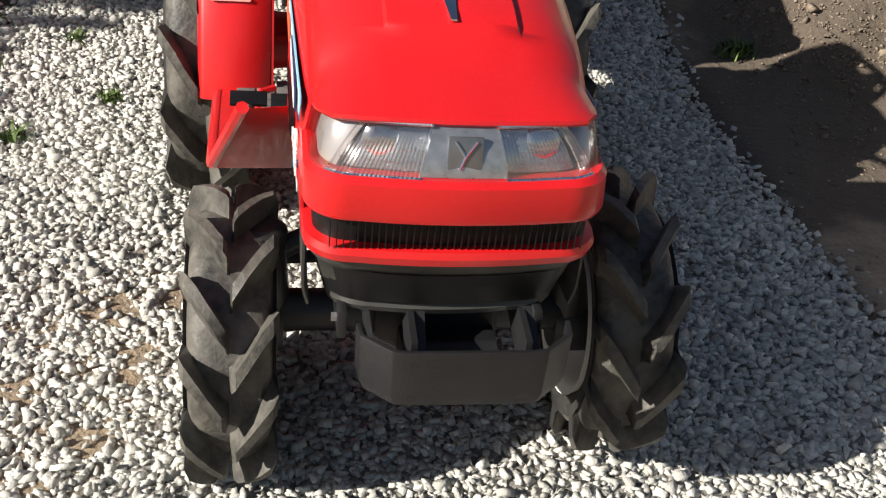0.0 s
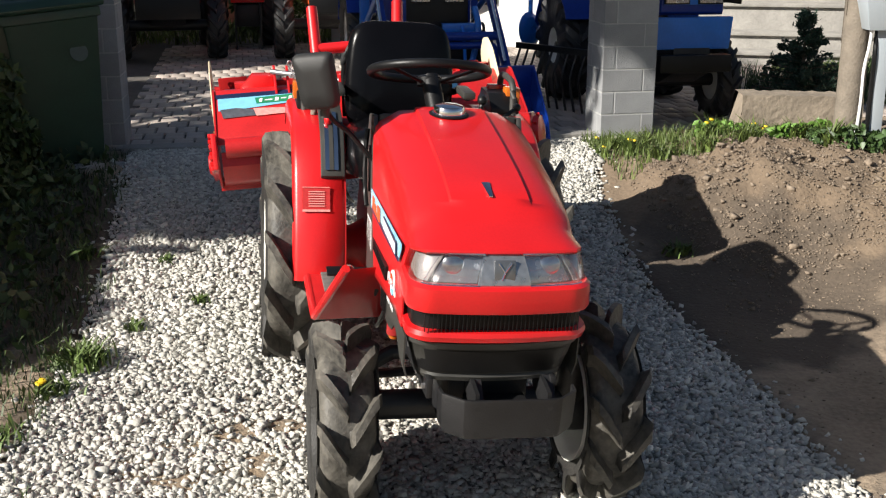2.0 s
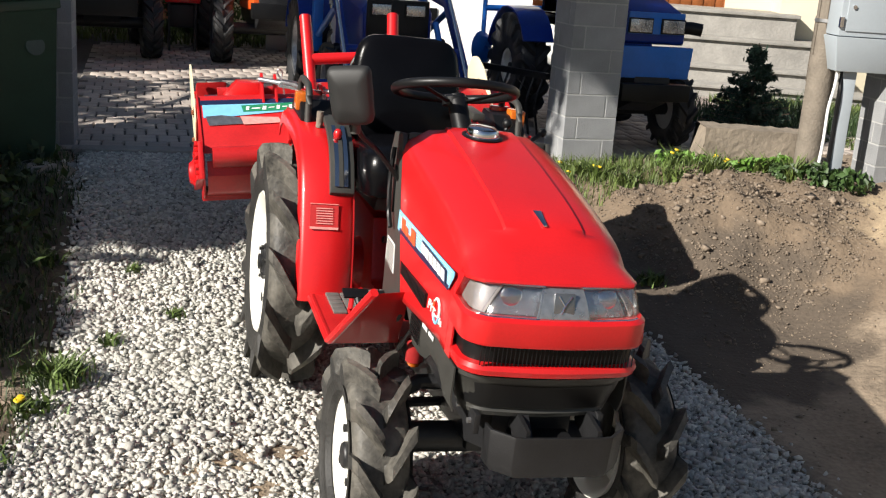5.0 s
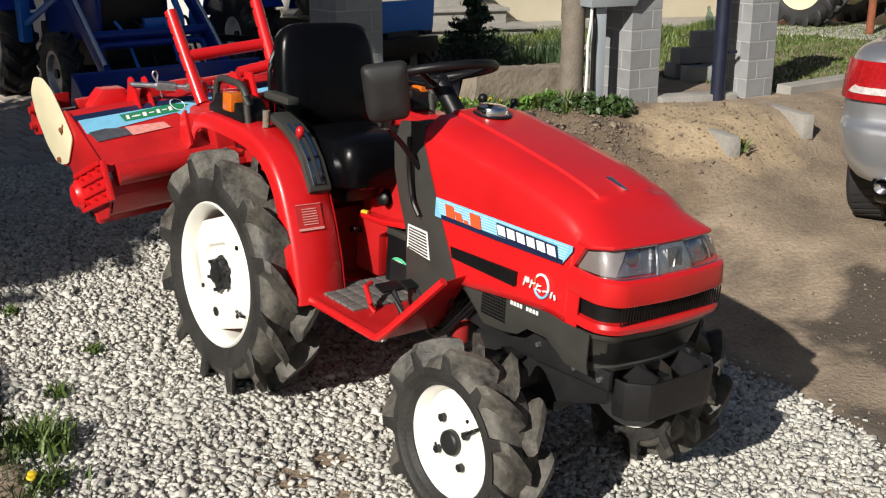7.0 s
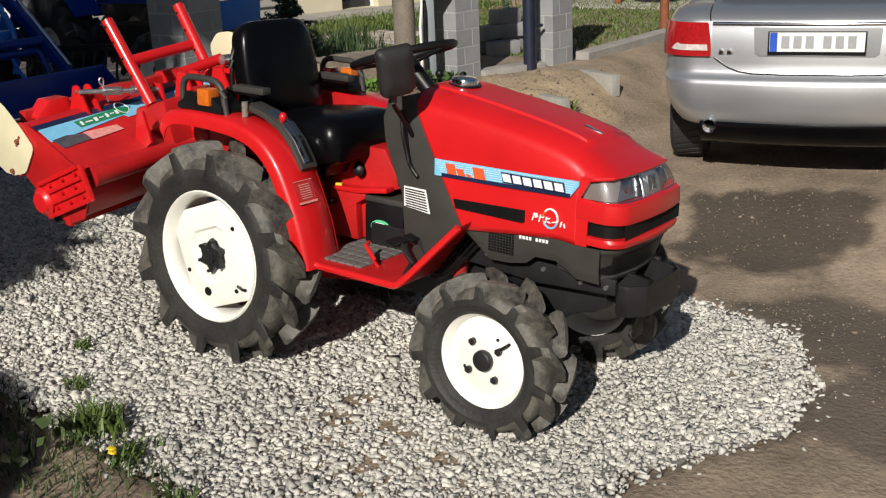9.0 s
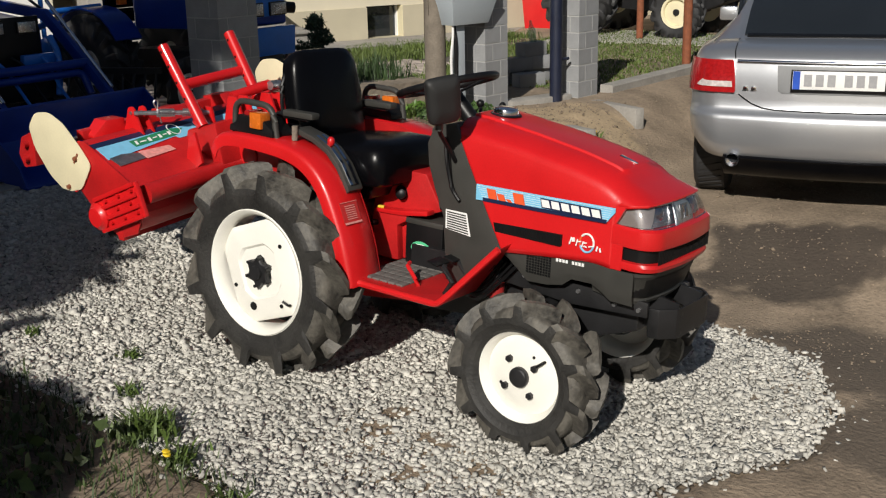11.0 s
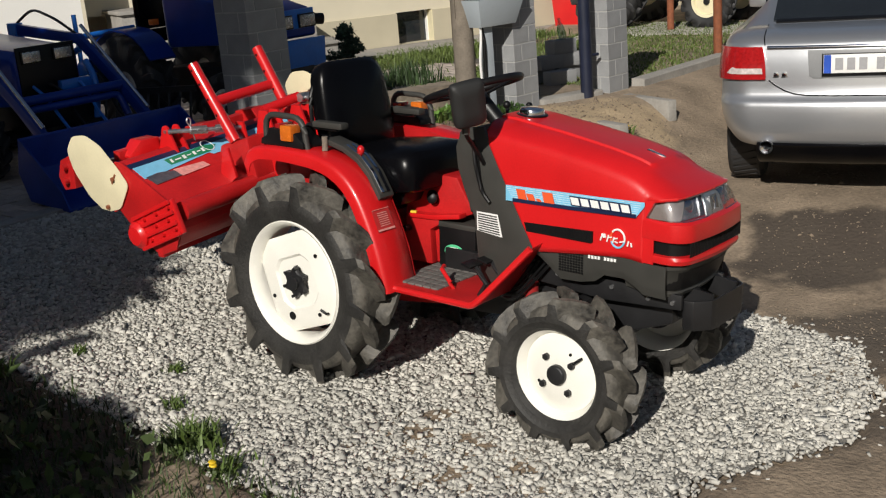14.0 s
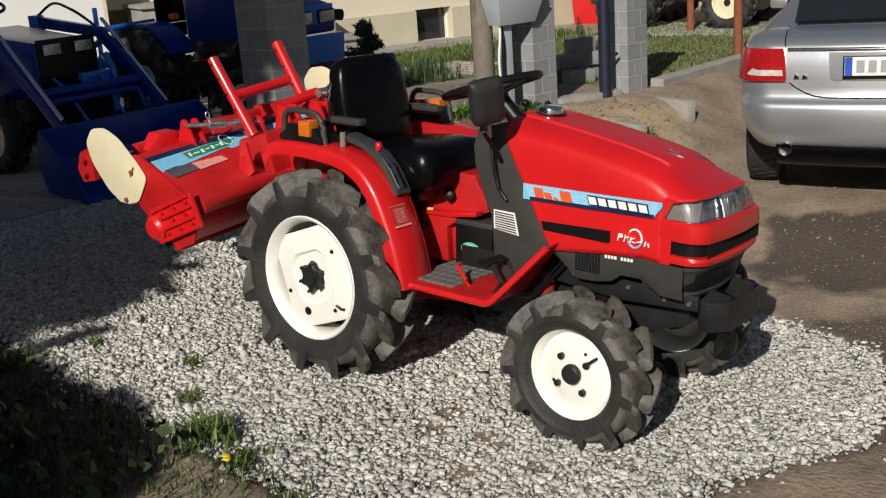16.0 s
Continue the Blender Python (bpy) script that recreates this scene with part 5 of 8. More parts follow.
for x in (-0.16, 0.14, 0.42):
    bm = BM()
    prism(bm, [(0.75, 0.80), (0.93, 0.785), (0.93, 0.840), (0.81, 0.860)], x - 0.045, x + 0.045)
    part("hinge_lug", bm, RED_WORN, tiller, bevel=0.004)
# tapered box lug and the rounded ears that carry the adjuster
bm = BM()
loft(bm, [[(-0.575, 0.84, 0.80), (-0.575, 0.90, 0.80), (-0.575, 0.90, 0.812), (-0.575, 0.84, 0.812)], [(-0.520, 0.82, 0.80), (-0.520, 0.90, 0.80), (-0.520, 0.90, 0.868), (-0.520, 0.82, 0.868)], [(-0.430, 0.82, 0.80), (-0.430, 0.90, 0.80), (-0.430, 0.90, 0.862), (-0.430, 0.82, 0.862)]])
lug = part("box_lug", bm, RED, tiller, "red tapered box lug", bevel=0.003)
bm = BM()
box(bm, (-0.4285, 0.86, 0.832), (0.004, 0.05, 0.036))
part("lug_mouth", bm, BLACK, lug)
for x in (-0.462, -0.408):
    bm = BM()
    c = lv(x, 0.765, 0.915)
    ear = [(c.y + 0.026 * math.cos(a), c.z + 0.026 * math.sin(a)) for a in [math.pi * (k / 8) for k in range(9)]]
    prism(bm, ear + [(0.700, 0.80), (0.83, 0.80)], c.x - 0.005, c.x + 0.005)
    ear_ob = part("adjuster_ear", bm, RED, tiller, "red rounded bracket ear", bevel=0.002)
    bm = BM()
    cyl(bm, (c.x - 0.009, c.y, c.z), (c.x + 0.009, c.y, c.z), 0.008, seg=10)
    part("pin", bm, STEEL, ear_ob)
# left end: side plate, ribbed chain case, cream guide plate
bm = BM()
prism(bm, [(0.405, 0.62), (0.465, 0.69), (0.742, 0.826), (0.785, 0.826), (0.865, 0.74), (0.83, 0.63), (0.70, 0.51), (0.585, 0.445), (0.47, 0.49)], XL, XL - 0.008)
part("end_plate", bm, RED_WORN, tiller, "red side plate", bevel=0.002)
CU, CV = Vector((0.921, -0.390)), Vector((-0.30, -0.954))
CO = Vector((0.425, 0.718))


def on_case(u, v):
    """Along the chain case from its front upper corner: u to the rear, v down."""
    p = CO + CU * u + CV * v
    return (p.x, p.y)


bm = BM()
prism(bm, [on_case(0, 0), on_case(0.325, 0), on_case(0.345, 0.05), on_case(0.335, 0.115), on_case(0.29, 0.145), on_case(0.0, 0.145)], XL - 0.004, XL - 0.024)
case = part("chain_case", bm, RED, tiller, "red ribbed chain case with bolts", bevel=0.006)
for v in (0.006, 0.048, 0.092, 0.137):
    bm = BM()
    prism(bm, [on_case(0.012, v - 0.009), on_case(0.30, v - 0.009), on_case(0.31, v), on_case(0.30, v + 0.009), on_case(0.012, v + 0.009)], XL - 0.022, XL - 0.036)
    part("rib", bm, RED, case, bevel=0.005)
for u in (0.035, 0.13, 0.225):
    for v in (0.026, 0.070, 0.115):
        bm = BM()
        y, z = on_case(u + (0.03 if v == 0.070 else 0), v)
        cyl(bm, (XL - 0.023, y, z), (XL - 0.037, y, z), 0.0085, seg=6)
        part("bolt", bm, RED, case)
bm = BM()
y, z = on_case(0.300, 0.075)
lathe(bm, [(0.058, 0), (0.058, 0.022), (0.048, 0.028), (0.040, 0.040), (0.018, 0.043)], (XL - 0.012, y, z), (-1, 0, 0), seg=24)
part("case_cap", bm, RED, case)
# right end: round bolted drive case
c = lv(0.618, 0.54, 0.725)
bm = BM()
lathe(bm, [(0.088, 0), (0.088, 0.02), (0.074, 0.026), (0.070, 0.05), (0.046, 0.058), (0.02, 0.06)], c, (1, -0.5, 0.1), seg=28)
case = part("drive_case", bm, RED, tiller, "round red bolted drive case")
for k in range(8):
    a = 2 * math.pi * k / 8
    p = c + Vector((0.025 + 0.036 * math.cos(a), 0.068 * math.cos(a) - 0.012, 0.079 * math.sin(a)))
    bm = BM()
    cyl(bm, p, p + Vector((0.012, -0.006, 0)), 0.008, seg=6)
    part("bolt", bm, RED, case)
bm = BM()
prism(bm, [(0.43, 0.60), (0.475, 0.69), (0.742, 0.826), (0.785, 0.826), (0.865, 0.74), (0.80, 0.62), (0.66, 0.47), (0.56, 0.45), (0.46, 0.52)], XR, XR + 0.010)
part("end_plate", bm, RED_WORN, tiller, "red side plate", bevel=0.002)
# cream guide plates
base = rounded([(0, y, z) for y, z in ((0.865, 0.603), (0.790, 0.622), (0.705, 0.735), (0.760, 0.800), (0.860, 0.890), (0.950, 0.925), (1.045, 0.912), (1.105, 0.845), (1.085, 0.760), (1.000, 0.650), (0.925, 0.605))], 0.025, 3)
for px, dy, dz, sx in ((XL - 0.012, 0.0, 0.0, -1), (0.525, -0.07, 0.02, 1)):
    bm = BM()
    loft(bm, [[(px + d, p.y + dy, p.z + dz) for p in base] for d in (0, sx * 0.005)])
    gp = part("guide_plate", bm, CREAM, tiller, "cream-painted guide plate, scratched", bevel=0.0015, smooth=30)
    for y, z in ((0.800, 0.752), (0.872, 0.622)):
        bm = BM()
        cyl(bm, (px - sx * 0.006, y + dy, z + dz), (px + sx * 0.016, y + dy, z + dz), 0.010, seg=6)
        part("bolt", bm, RUST, gp)
    bm = BM()
    box(bm, (px + sx * 0.006, 0.800 + dy, 0.752 + dz), (0.003, 0.055, 0.009), Matrix.Rotation(radians(-52), 3, "X"))
    part("adjust_slot", bm, RUST, gp, "rusty adjusting slot")
    bm = BM()
    sheet(bm, [[(px - sx * 0.03, 0.70 + dy, 0.66 + dz), (px - sx * 0.004, 0.845 + dy, 0.60 + dz)], [(px - sx * 0.03, 0.76 + dy, 0.80 + dz), (px - sx * 0.004, 0.89 + dy, 0.72 + dz)]], 0.005)
    part("plate_bracket", bm, RED, tiller)
# wing of the rear flap beyond the guide plate
bm = BM()
prism(bm, [(1.12, 0.82), (1.22, 0.78), (1.26, 0.70), (1.23, 0.64), (1.14, 0.66)], XL + 0.01, XL + 0.14)
wing = part("flap_wing", bm, RED_WORN, tiller, "dull red wing of the rear flap", bevel=0.008)
for y, z in ((1.18, 0.755), (1.19, 0.69)):
    bm = BM()
    cyl(bm, (XL + 0.012, y, z), (XL - 0.012, y, z), 0.016, seg=10)
    part("bolt", bm, RED_WORN, wing)
# rotor with curved tines
bm = BM()
cyl(bm, (XL, 0.66, 0.455), (XR, 0.66, 0.455), 0.022)
rotor = part("rotor_shaft", bm, IRON, tiller)
for k in range(14):
    x = XL + 0.06 + k * (XR - XL - 0.12) / 13
    a = 0.9 * k
    d, u = Vector((0, math.cos(a), math.sin(a))), Vector((0, -math.sin(a), math.cos(a)))
    c = Vector((x, 0.66, 0.455))
    bm = BM()
    tube(bm, [c, c + d * 0.07, c + d * 0.12 + u * 0.02 + Vector((0.015, 0, 0)), c + d * 0.14 + u * 0.07 + Vector((0.035, 0, 0))], 0.010, seg=6, round_r=0.03, flat=0.4)
    part("tine", bm, IRON, rotor)
# hitch frame
mast = thing("mast", "red tube mast with a cross bar", "")
mast.parent = tiller
for top, bot in ((lv(-0.312, 0.742, 1.186), lv(-0.284, 0.530, 0.870)), (lv(0.044, 0.728, 1.228), lv(0.020, 0.440, 0.850))):
    bm = BM()
    cyl(bm, bot, top, 0.0235, seg=18)
    part("mast_tube", bm, RED, mast)
    for k in (0.35, 0.55, 0.75, 0.93):
        p = Vector(bot).lerp(Vector(top), k)
        bm = BM()
        cyl(bm, p + Vector((-0.0245, 0, 0)), p + Vector((-0.0225, 0, 0)), 0.006, seg=8)
        part("pin_hole", bm, BLACK, mast)
    bm = BM()
    lathe(bm, [(0.0185, 0.0), (0.0180, 0.0012)], top, top - bot, seg=16)
    part("tube_mouth", bm, BLACK, mast)
bm = BM()
cyl(bm, lv(-0.297, 0.640, 1.030), lv(0.034, 0.625, 1.075), 0.023)
part("cross_bar", bm, RED, mast)
bm = BM()
tube(bm, [lv(-0.150, 0.50, 0.985), lv(0.030, 0.46, 1.03)], 0.022, seg=12)
link = part("top_link", bm, RED, tiller)
bm = BM()
cyl(bm, lv(0.005, 0.43, 1.03), lv(0.060, 0.43, 1.03), 0.020, seg=14)
cyl(bm, lv(0.030, 0.39, 1.03), lv(0.030, 0.47, 1.03), 0.012, seg=10)
part("link_joint", bm, STEEL, link)
for x in (-0.19, -0.13, 0.0, 0.06):
    c = lv(x, 0.44, 0.88)
    bm = BM()
    prism(bm, [(0.36, 0.62), (0.52, 0.62), (0.50, 0.82), (0.46, c.z + 0.12), (0.41, c.z + 0.12), (0.37, 0.82)], c.x - 0.006, c.x + 0.006)
    part("hitch_plate", bm, RED, tiller, bevel=0.003)
bm = BM()
prism(bm, [(0.40, 0.60), (0.66, 0.68), (0.62, 0.80), (0.44, 0.85)], -0.27, 0.06)
part("gear_head", bm, RED_WORN, tiller, "red gear head", bevel=0.012)
a, b = lv(-0.475, 0.735, 0.918), lv(-0.185, 0.575, 0.915)
bm = BM()
cyl(bm, a, b, 0.010)
rod = part("adjuster_rod", bm, STEEL, tiller, "galvanised adjuster rod with a spring")
d = (b - a).normalized()
u = d.cross(Vector((0, 0, 1))).normalized()
v = d.cross(u)
for f0, f1 in ((0.28, 0.50), (0.60, 0.86)):
    bm = BM()
    p, q = a.lerp(b, f0), a.lerp(b, f1)
    n = 80
    tube(bm, [p.lerp(q, k / n) + (u * math.cos(k * 0.9) + v * math.sin(k * 0.9)) * 0.0155 for k in range(n + 1)], 0.0034, seg=5)
    part("spring", bm, STEEL, rod)
p = a.lerp(b, 0.30)
bm = BM()
tube(bm, [p + Vector((0.010, 0, -0.045)), p + Vector((0, 0, 0.01)), p + Vector((-0.020, 0, 0.045)), p + Vector((-0.010, 0, 0.060)), p + Vector((0.004, 0, 0.048)), p + Vector((-0.004, 0, 0.015))], 0.0032, seg=6, round_r=0.012)
part("clip_pin", bm, STEEL, rod)
for x, y0 in ((-0.245, 0.612), (-0.20, 0.590)):
    c = lv(x, y0, 0.918)
    bm = BM()
    prism(bm, [(c.y - 0.022, c.z + 0.022), (c.y + 0.022, c.z + 0.022), (c.y + 0.030, c.z - 0.05), (0.535, 0.735), (0.475, 0.70), (c.y - 0.035, c.z - 0.06)], c.x - 0.007, c.x + 0.007)
    part("rod_bracket", bm, RED, tiller, "red arm carrying the adjuster", bevel=0.003)
bm = BM()
prism(bm, [(0.43, 0.705), (0.475, 0.675), (0.53, 0.700), (0.50, 0.80), (0.46, 0.83)], -0.365, -0.352)
part("cover_gusset", bm, RED, tiller, bevel=0.003)
for sx in (-1, 1):
    bm = BM()
    tube(bm, [(sx * 0.24, 0.10, 0.30), (sx * 0.30, 0.42, 0.48)], 0.014, seg=8)
    part("lower_link", bm, IRON, tractor, "black lower lift arm")

# ---- leaves, blades ----
def raw_mesh(name, co, faces_n, idx, material, label="", category="", kind="", parent=None):
    """A mesh straight from arrays: faces_n corners a face."""
    me = bpy.data.meshes.new(name)
    me.vertices.add(len(co))
    me.vertices.foreach_set("co", np.asarray(co, np.float32).ravel())
    idx = np.asarray(idx, np.int32).reshape(-1, faces_n)
    me.loops.add(idx.size)
    me.polygons.add(len(idx))
    me.loops.foreach_set("vertex_index", idx.ravel())
    me.polygons.foreach_set("loop_start", np.arange(0, idx.size, faces_n, dtype=np.int32))
    me.update(calc_edges=True)
    me.materials.append(material)
    ob = new(name, me)
    if parent is not None:
        ob.parent = parent
    return tagged(ob, label, category, kind=kind)


def blade_mesh(name, roots, h, w, material, label="", category="grass", kind="stuff", lean=0.5, parent=None, seed=1):
    """Bent tapering blades of grass."""
    r = np.random.default_rng(seed)
    roots = np.array(roots)
    n = len(roots)
    a = r.uniform(0, 6.283, n)
    hh = h * r.uniform(0.45, 1.25, n)
    ww = w * r.uniform(0.6, 1.3, n)
    out = lean * hh * r.uniform(0.2, 1.3, n)
    d = np.stack([np.cos(a), np.sin(a), np.zeros(n)], 1)
    s = np.stack([-np.sin(a), np.cos(a), np.zeros(n)], 1)
    up = np.array((0, 0, 1.0))
    p1 = roots + up * (hh * 0.55)[:, None] + d * (out * 0.3)[:, None]
    p2 = roots + up * hh[:, None] * 0.93 + d * out[:, None]
    co = np.stack([roots - s * ww[:, None], roots + s * ww[:, None], p1 + s * ww[:, None] * 0.8, p1 - s * ww[:, None] * 0.8, p2], 1).reshape(-1, 3)
    b = 5 * np.arange(n)[:, None]
    tri = np.concatenate([b + (0, 1, 2), b + (0, 2, 3), b + (3, 2, 4)], 1).reshape(-1, 3)
    return raw_mesh(name, co, 3, tri, material, label, category, kind, parent)


def leaf_mesh(name, centres, size, material, label="", category="", kind="", parent=None, seed=1, flat=0.0, long=1.6):
    """Small folded leaves at the places given."""
    r = np.random.default_rng(seed)
    c = np.array(centres)
    n = len(c)
    a, t = r.uniform(0, 6.283, n), r.uniform(-1.2, 1.2, n) * (1 - flat)
    u = np.stack([np.cos(a) * np.cos(t), np.sin(a) * np.cos(t), np.sin(t)], 1)
    v = np.cross(u, r.normal(size=(n, 3)) * (1 - flat) + np.array((0, 0, 1.0)) * (0.4 + flat))
    v /= np.linalg.norm(v, axis=1)[:, None] + 1e-9
    w = np.cross(u, v)
    s = (size * r.uniform(0.6, 1.3, n))[:, None]
    co = np.stack([c - u * s * long / 2, c + v * s * 0.42 + w * s * 0.10, c + u * s * long / 2, c - v * s * 0.42 + w * s * 0.10], 1).reshape(-1, 3)
    b = 4 * np.arange(n)[:, None]
    tri = np.concatenate([b + (0, 1, 2), b + (0, 2, 3)], 1).reshape(-1, 3)
    return raw_mesh(name, co, 3, tri, material, label, category, kind, parent)


def cloud(clumps, n, seed=1, shell=0.55):
    """Points in lumpy ellipsoids: (centre, radii)."""
    r = np.random.default_rng(seed)
    vol = np.array([rx * ry * rz for _, (rx, ry, rz) in clumps]) ** 0.8
    pick = r.choice(len(clumps), n, p=vol / vol.sum())
    d = r.normal(size=(n, 3))
    d /= np.linalg.norm(d, axis=1)[:, None]
    rad = shell + (1 - shell) * r.random(n) ** 0.5
    cs, rs = np.array([c for c, _ in clumps]), np.array([q for _, q in clumps])
    return cs[pick] + d * rad[:, None] * rs[pick]


def scatter(n, area, seed, keep=None):
    """Places on the ground in a box, where keep allows."""
    r = np.random.default_rng(seed)
    out = []
    while len(out) < n:
        x, y = r.uniform(area[0], area[1]), r.uniform(area[2], area[3])
        if keep is None or r.random() < keep(x, y):
            out.append((x, y, full_z(x, y) - 0.01))
    return out


def shrub(name, base, clumps, n, leaf, label, material=LEAF, seed=3, stems=5):
    t = thing(name, label, "bush")
    b = Vector(base)
    rr = random.Random(seed)
    bm = BM()
    for k in range(stems):
        c = Vector(rr.choice(clumps)[0])
        tube(bm, [b + Vector((rr.uniform(-0.05, 0.05), rr.uniform(-0.05, 0.05), -0.03)), b.lerp(c, 0.5) + Vector((rr.uniform(-0.06, 0.06), rr.uniform(-0.06, 0.06), 0.05)), c], 0.010, seg=5)
    part("stems", bm, BARK, t)
    leaf_mesh("foliage", cloud(clumps, n, seed), leaf, material, parent=t, seed=seed)
    return t


# the weedy bank beside the gravel
def bank(x, y):
    return smooth01(-1.12, -1.30, x + 0.10 * lump(x, y, 3.0)) * (0.4 + 0.6 * smooth01(-0.9, 0.2, y)) if y > -1.2 else 0.12


# dark green with the bank's deep shade put into its colour
BANK_SHADEGREEN = mat("bank_shade_leaves", (0.045, 0.070, 0.018), 0.6, vary=0.35, scale=5, per_island=0.5)
blade_mesh("bank_grass", scatter(12000, (-2.9, -1.08, -1.2, 2.45), 11, bank), 0.065, 0.0032, BANK_SHADEGREEN, "rough grass on the bank beside the gravel, its dark green deepened for shade", lean=0.8)
leaf_mesh("bank_weeds", [(x, y, z + random.random() ** 2 * 0.12) for x, y, z in scatter(4200, (-2.9, -1.12, -0.35, 2.4), 12, lambda x, y: bank(x, y) * smooth01(-1.2, -1.6, x))], 0.040, BANK_SHADEGREEN, "low broad-leaved weeds growing over the bank", "weeds", "stuff", seed=5)
shrub("hedge", (-2.35, 1.3, 0.2), [((-2.2, 0.9, 0.42), (0.36, 0.6, 0.30)), ((-2.1, 1.7, 0.50), (0.36, 0.55, 0.38)), ((-2.5, 1.3, 0.65), (0.4, 0.8, 0.42)), ((-2.08, 2.15, 0.80), (0.24, 0.38, 0.42)), ((-2.0, 1.95, 0.45), (0.22, 0.36, 0.25))], 7500, 0.045, "dark green leafy hedge beside the drive", seed=21)
shrub("bin_bush", (-1.88, 1.85, 0.10), [((-1.88, 1.92, 0.78), (0.22, 0.18, 0.20)), ((-1.84, 1.88, 0.50), (0.26, 0.20, 0.24)), ((-1.78, 1.74, 0.24), (0.26, 0.24, 0.20)), ((-1.95, 1.6, 0.35), (0.28, 0.26, 0.26))], 5200, 0.042, "bush growing in front of the bin, its dark green deepened for shade", BANK_SHADEGREEN, seed=77)
# low hedge added only to keep sky light off the bank
shrub("shade_hedge", (-2.25, 1.0, 0.15), [((-2.22 - 0.05 * (k % 2), -0.05 + 0.27 * k, 0.34 + 0.04 * (k % 3)), (0.24, 0.24, 0.30)) for k in range(10)], 20000, 0.034, "low green hedge added to darken the bank", seed=25, stems=12)
shrub("lilac_bush", (-2.9, 4.4, 0.3), [((-3.1, 4.4, 1.05), (0.7, 0.6, 0.62)), ((-2.7, 4.8, 0.9), (0.6, 0.5, 0.55)), ((-3.6, 4.6, 1.3), (0.6, 0.6, 0.65))], 6000, 0.06, "sunlit leafy bush behind the block pillar", mat("spring_leaves", (0.13, 0.17, 0.035), 0.5, vary=0.3, scale=3, per_island=0.45), seed=22)
# unseen bush, placed and sized to cast the shade over the bank
shrub("shade_bush", (-3.65, -0.45, 0.2), [((-3.75, -0.45, 0.75), (0.45, 0.50, 0.6)), ((-3.75, -0.82, 1.14), (0.36, 0.34, 0.45)), ((-3.82, -0.35, 1.26), (0.40, 0.40, 0.45)), ((-3.82, 0.1, 1.15), (0.42, 0.42, 0.5)), ((-3.8, 0.3, 0.7), (0.45, 0.5, 0.5)), ((-3.78, -0.6, 1.35), (0.32, 0.34, 0.36)), ((-3.80, -0.1, 1.42), (0.32, 0.36, 0.32)), ((-3.80, 0.4, 1.38), (0.34, 0.36, 0.36)), ((-3.82, 0.9, 1.30), (0.36, 0.40, 0.42)), ((-3.84, 1.4, 1.25), (0.36, 0.40, 0.45)), ((-3.8, 1.0, 0.75), (0.45, 0.55, 0.5))], 34000, 0.080, "unseen dense bush added to shade the grass bank", seed=23)

# a leafy tree whose shade falls over the yard
def tree(name, base, height, clumps, n, leaf, label, seed):
    t = thing(name, label, "tree")
    b = Vector(base)
    rr = random.Random(seed)
    bm = BM()
    top = b + Vector((0.1, 0.1, height * 0.8))
    rings = []
    for k in range(9):
        f = k / 8
        p = b.lerp(top, f) + Vector((0.06 * math.sin(3 * f), 0.05 * math.cos(4 * f), -0.05 if k == 0 else 0))
        r = 0.13 * (1 - f) ** 0.8 + 0.02
        rings.append([p + Vector((r * math.cos(a), r * math.sin(a), 0)) for a in [2 * math.pi * j / 12 for j in range(12)]])
    loft(bm, rings)
    part("trunk", bm, BARK, t)
    for c, rad in clumps:
        s = b.lerp(top, rr.uniform(0.35, 0.8))
        bm = BM()
        c = Vector(c)
        for q in range(3):
            e = c + Vector((rr.uniform(-1, 1) * rad[0] * 0.7, rr.uniform(-1, 1) * rad[1] * 0.7, rr.uniform(-0.5, 0.8) * rad[2] * 0.7))
            tube(bm, [s, s.lerp(c, 0.55) + Vector((0, 0, 0.08)), e], 0.022, seg=5)
        part("limb", bm, BARK, t)
    leaf_mesh("crown", cloud(clumps, n, seed, 0.25), leaf, LEAF, parent=t, seed=seed)
    return t


rr = random.Random(5)
clumps = []
while len(clumps) < 80:
    z = rr.uniform(2.3, 6.0)
    low = -1.1 + 0.32 * (z - 2.3)
    y = rr.uniform(low + 0.4, 4.3)
    r = rr.uniform(0.36, 0.56)
    if z < 4.25 and y > 1.55 and rr.random() < 0.95:
        continue
    clumps.append(((-5.1 + rr.uniform(-0.8, 0.8), y, z), (r, r, r * 0.8)))
for y, z in ((-0.15, 2.7), (0.0, 2.95), (0.0, 3.3), (0.4, 2.75), (0.5, 3.1), (0.5, 3.5), (1.0, 2.8), (1.0, 3.2), (1.0, 3.6), (1.4, 2.9), (1.4, 3.4)):
    clumps.append(((-5.1 + rr.uniform(-0.3, 0.3), y, z), (0.42, 0.42, 0.38)))
tree("apple_tree", (-5.0, 1.6, 0.25), 5.4, clumps, 27000, 0.105, "leafy tree standing beside the yard, shading it", 31)

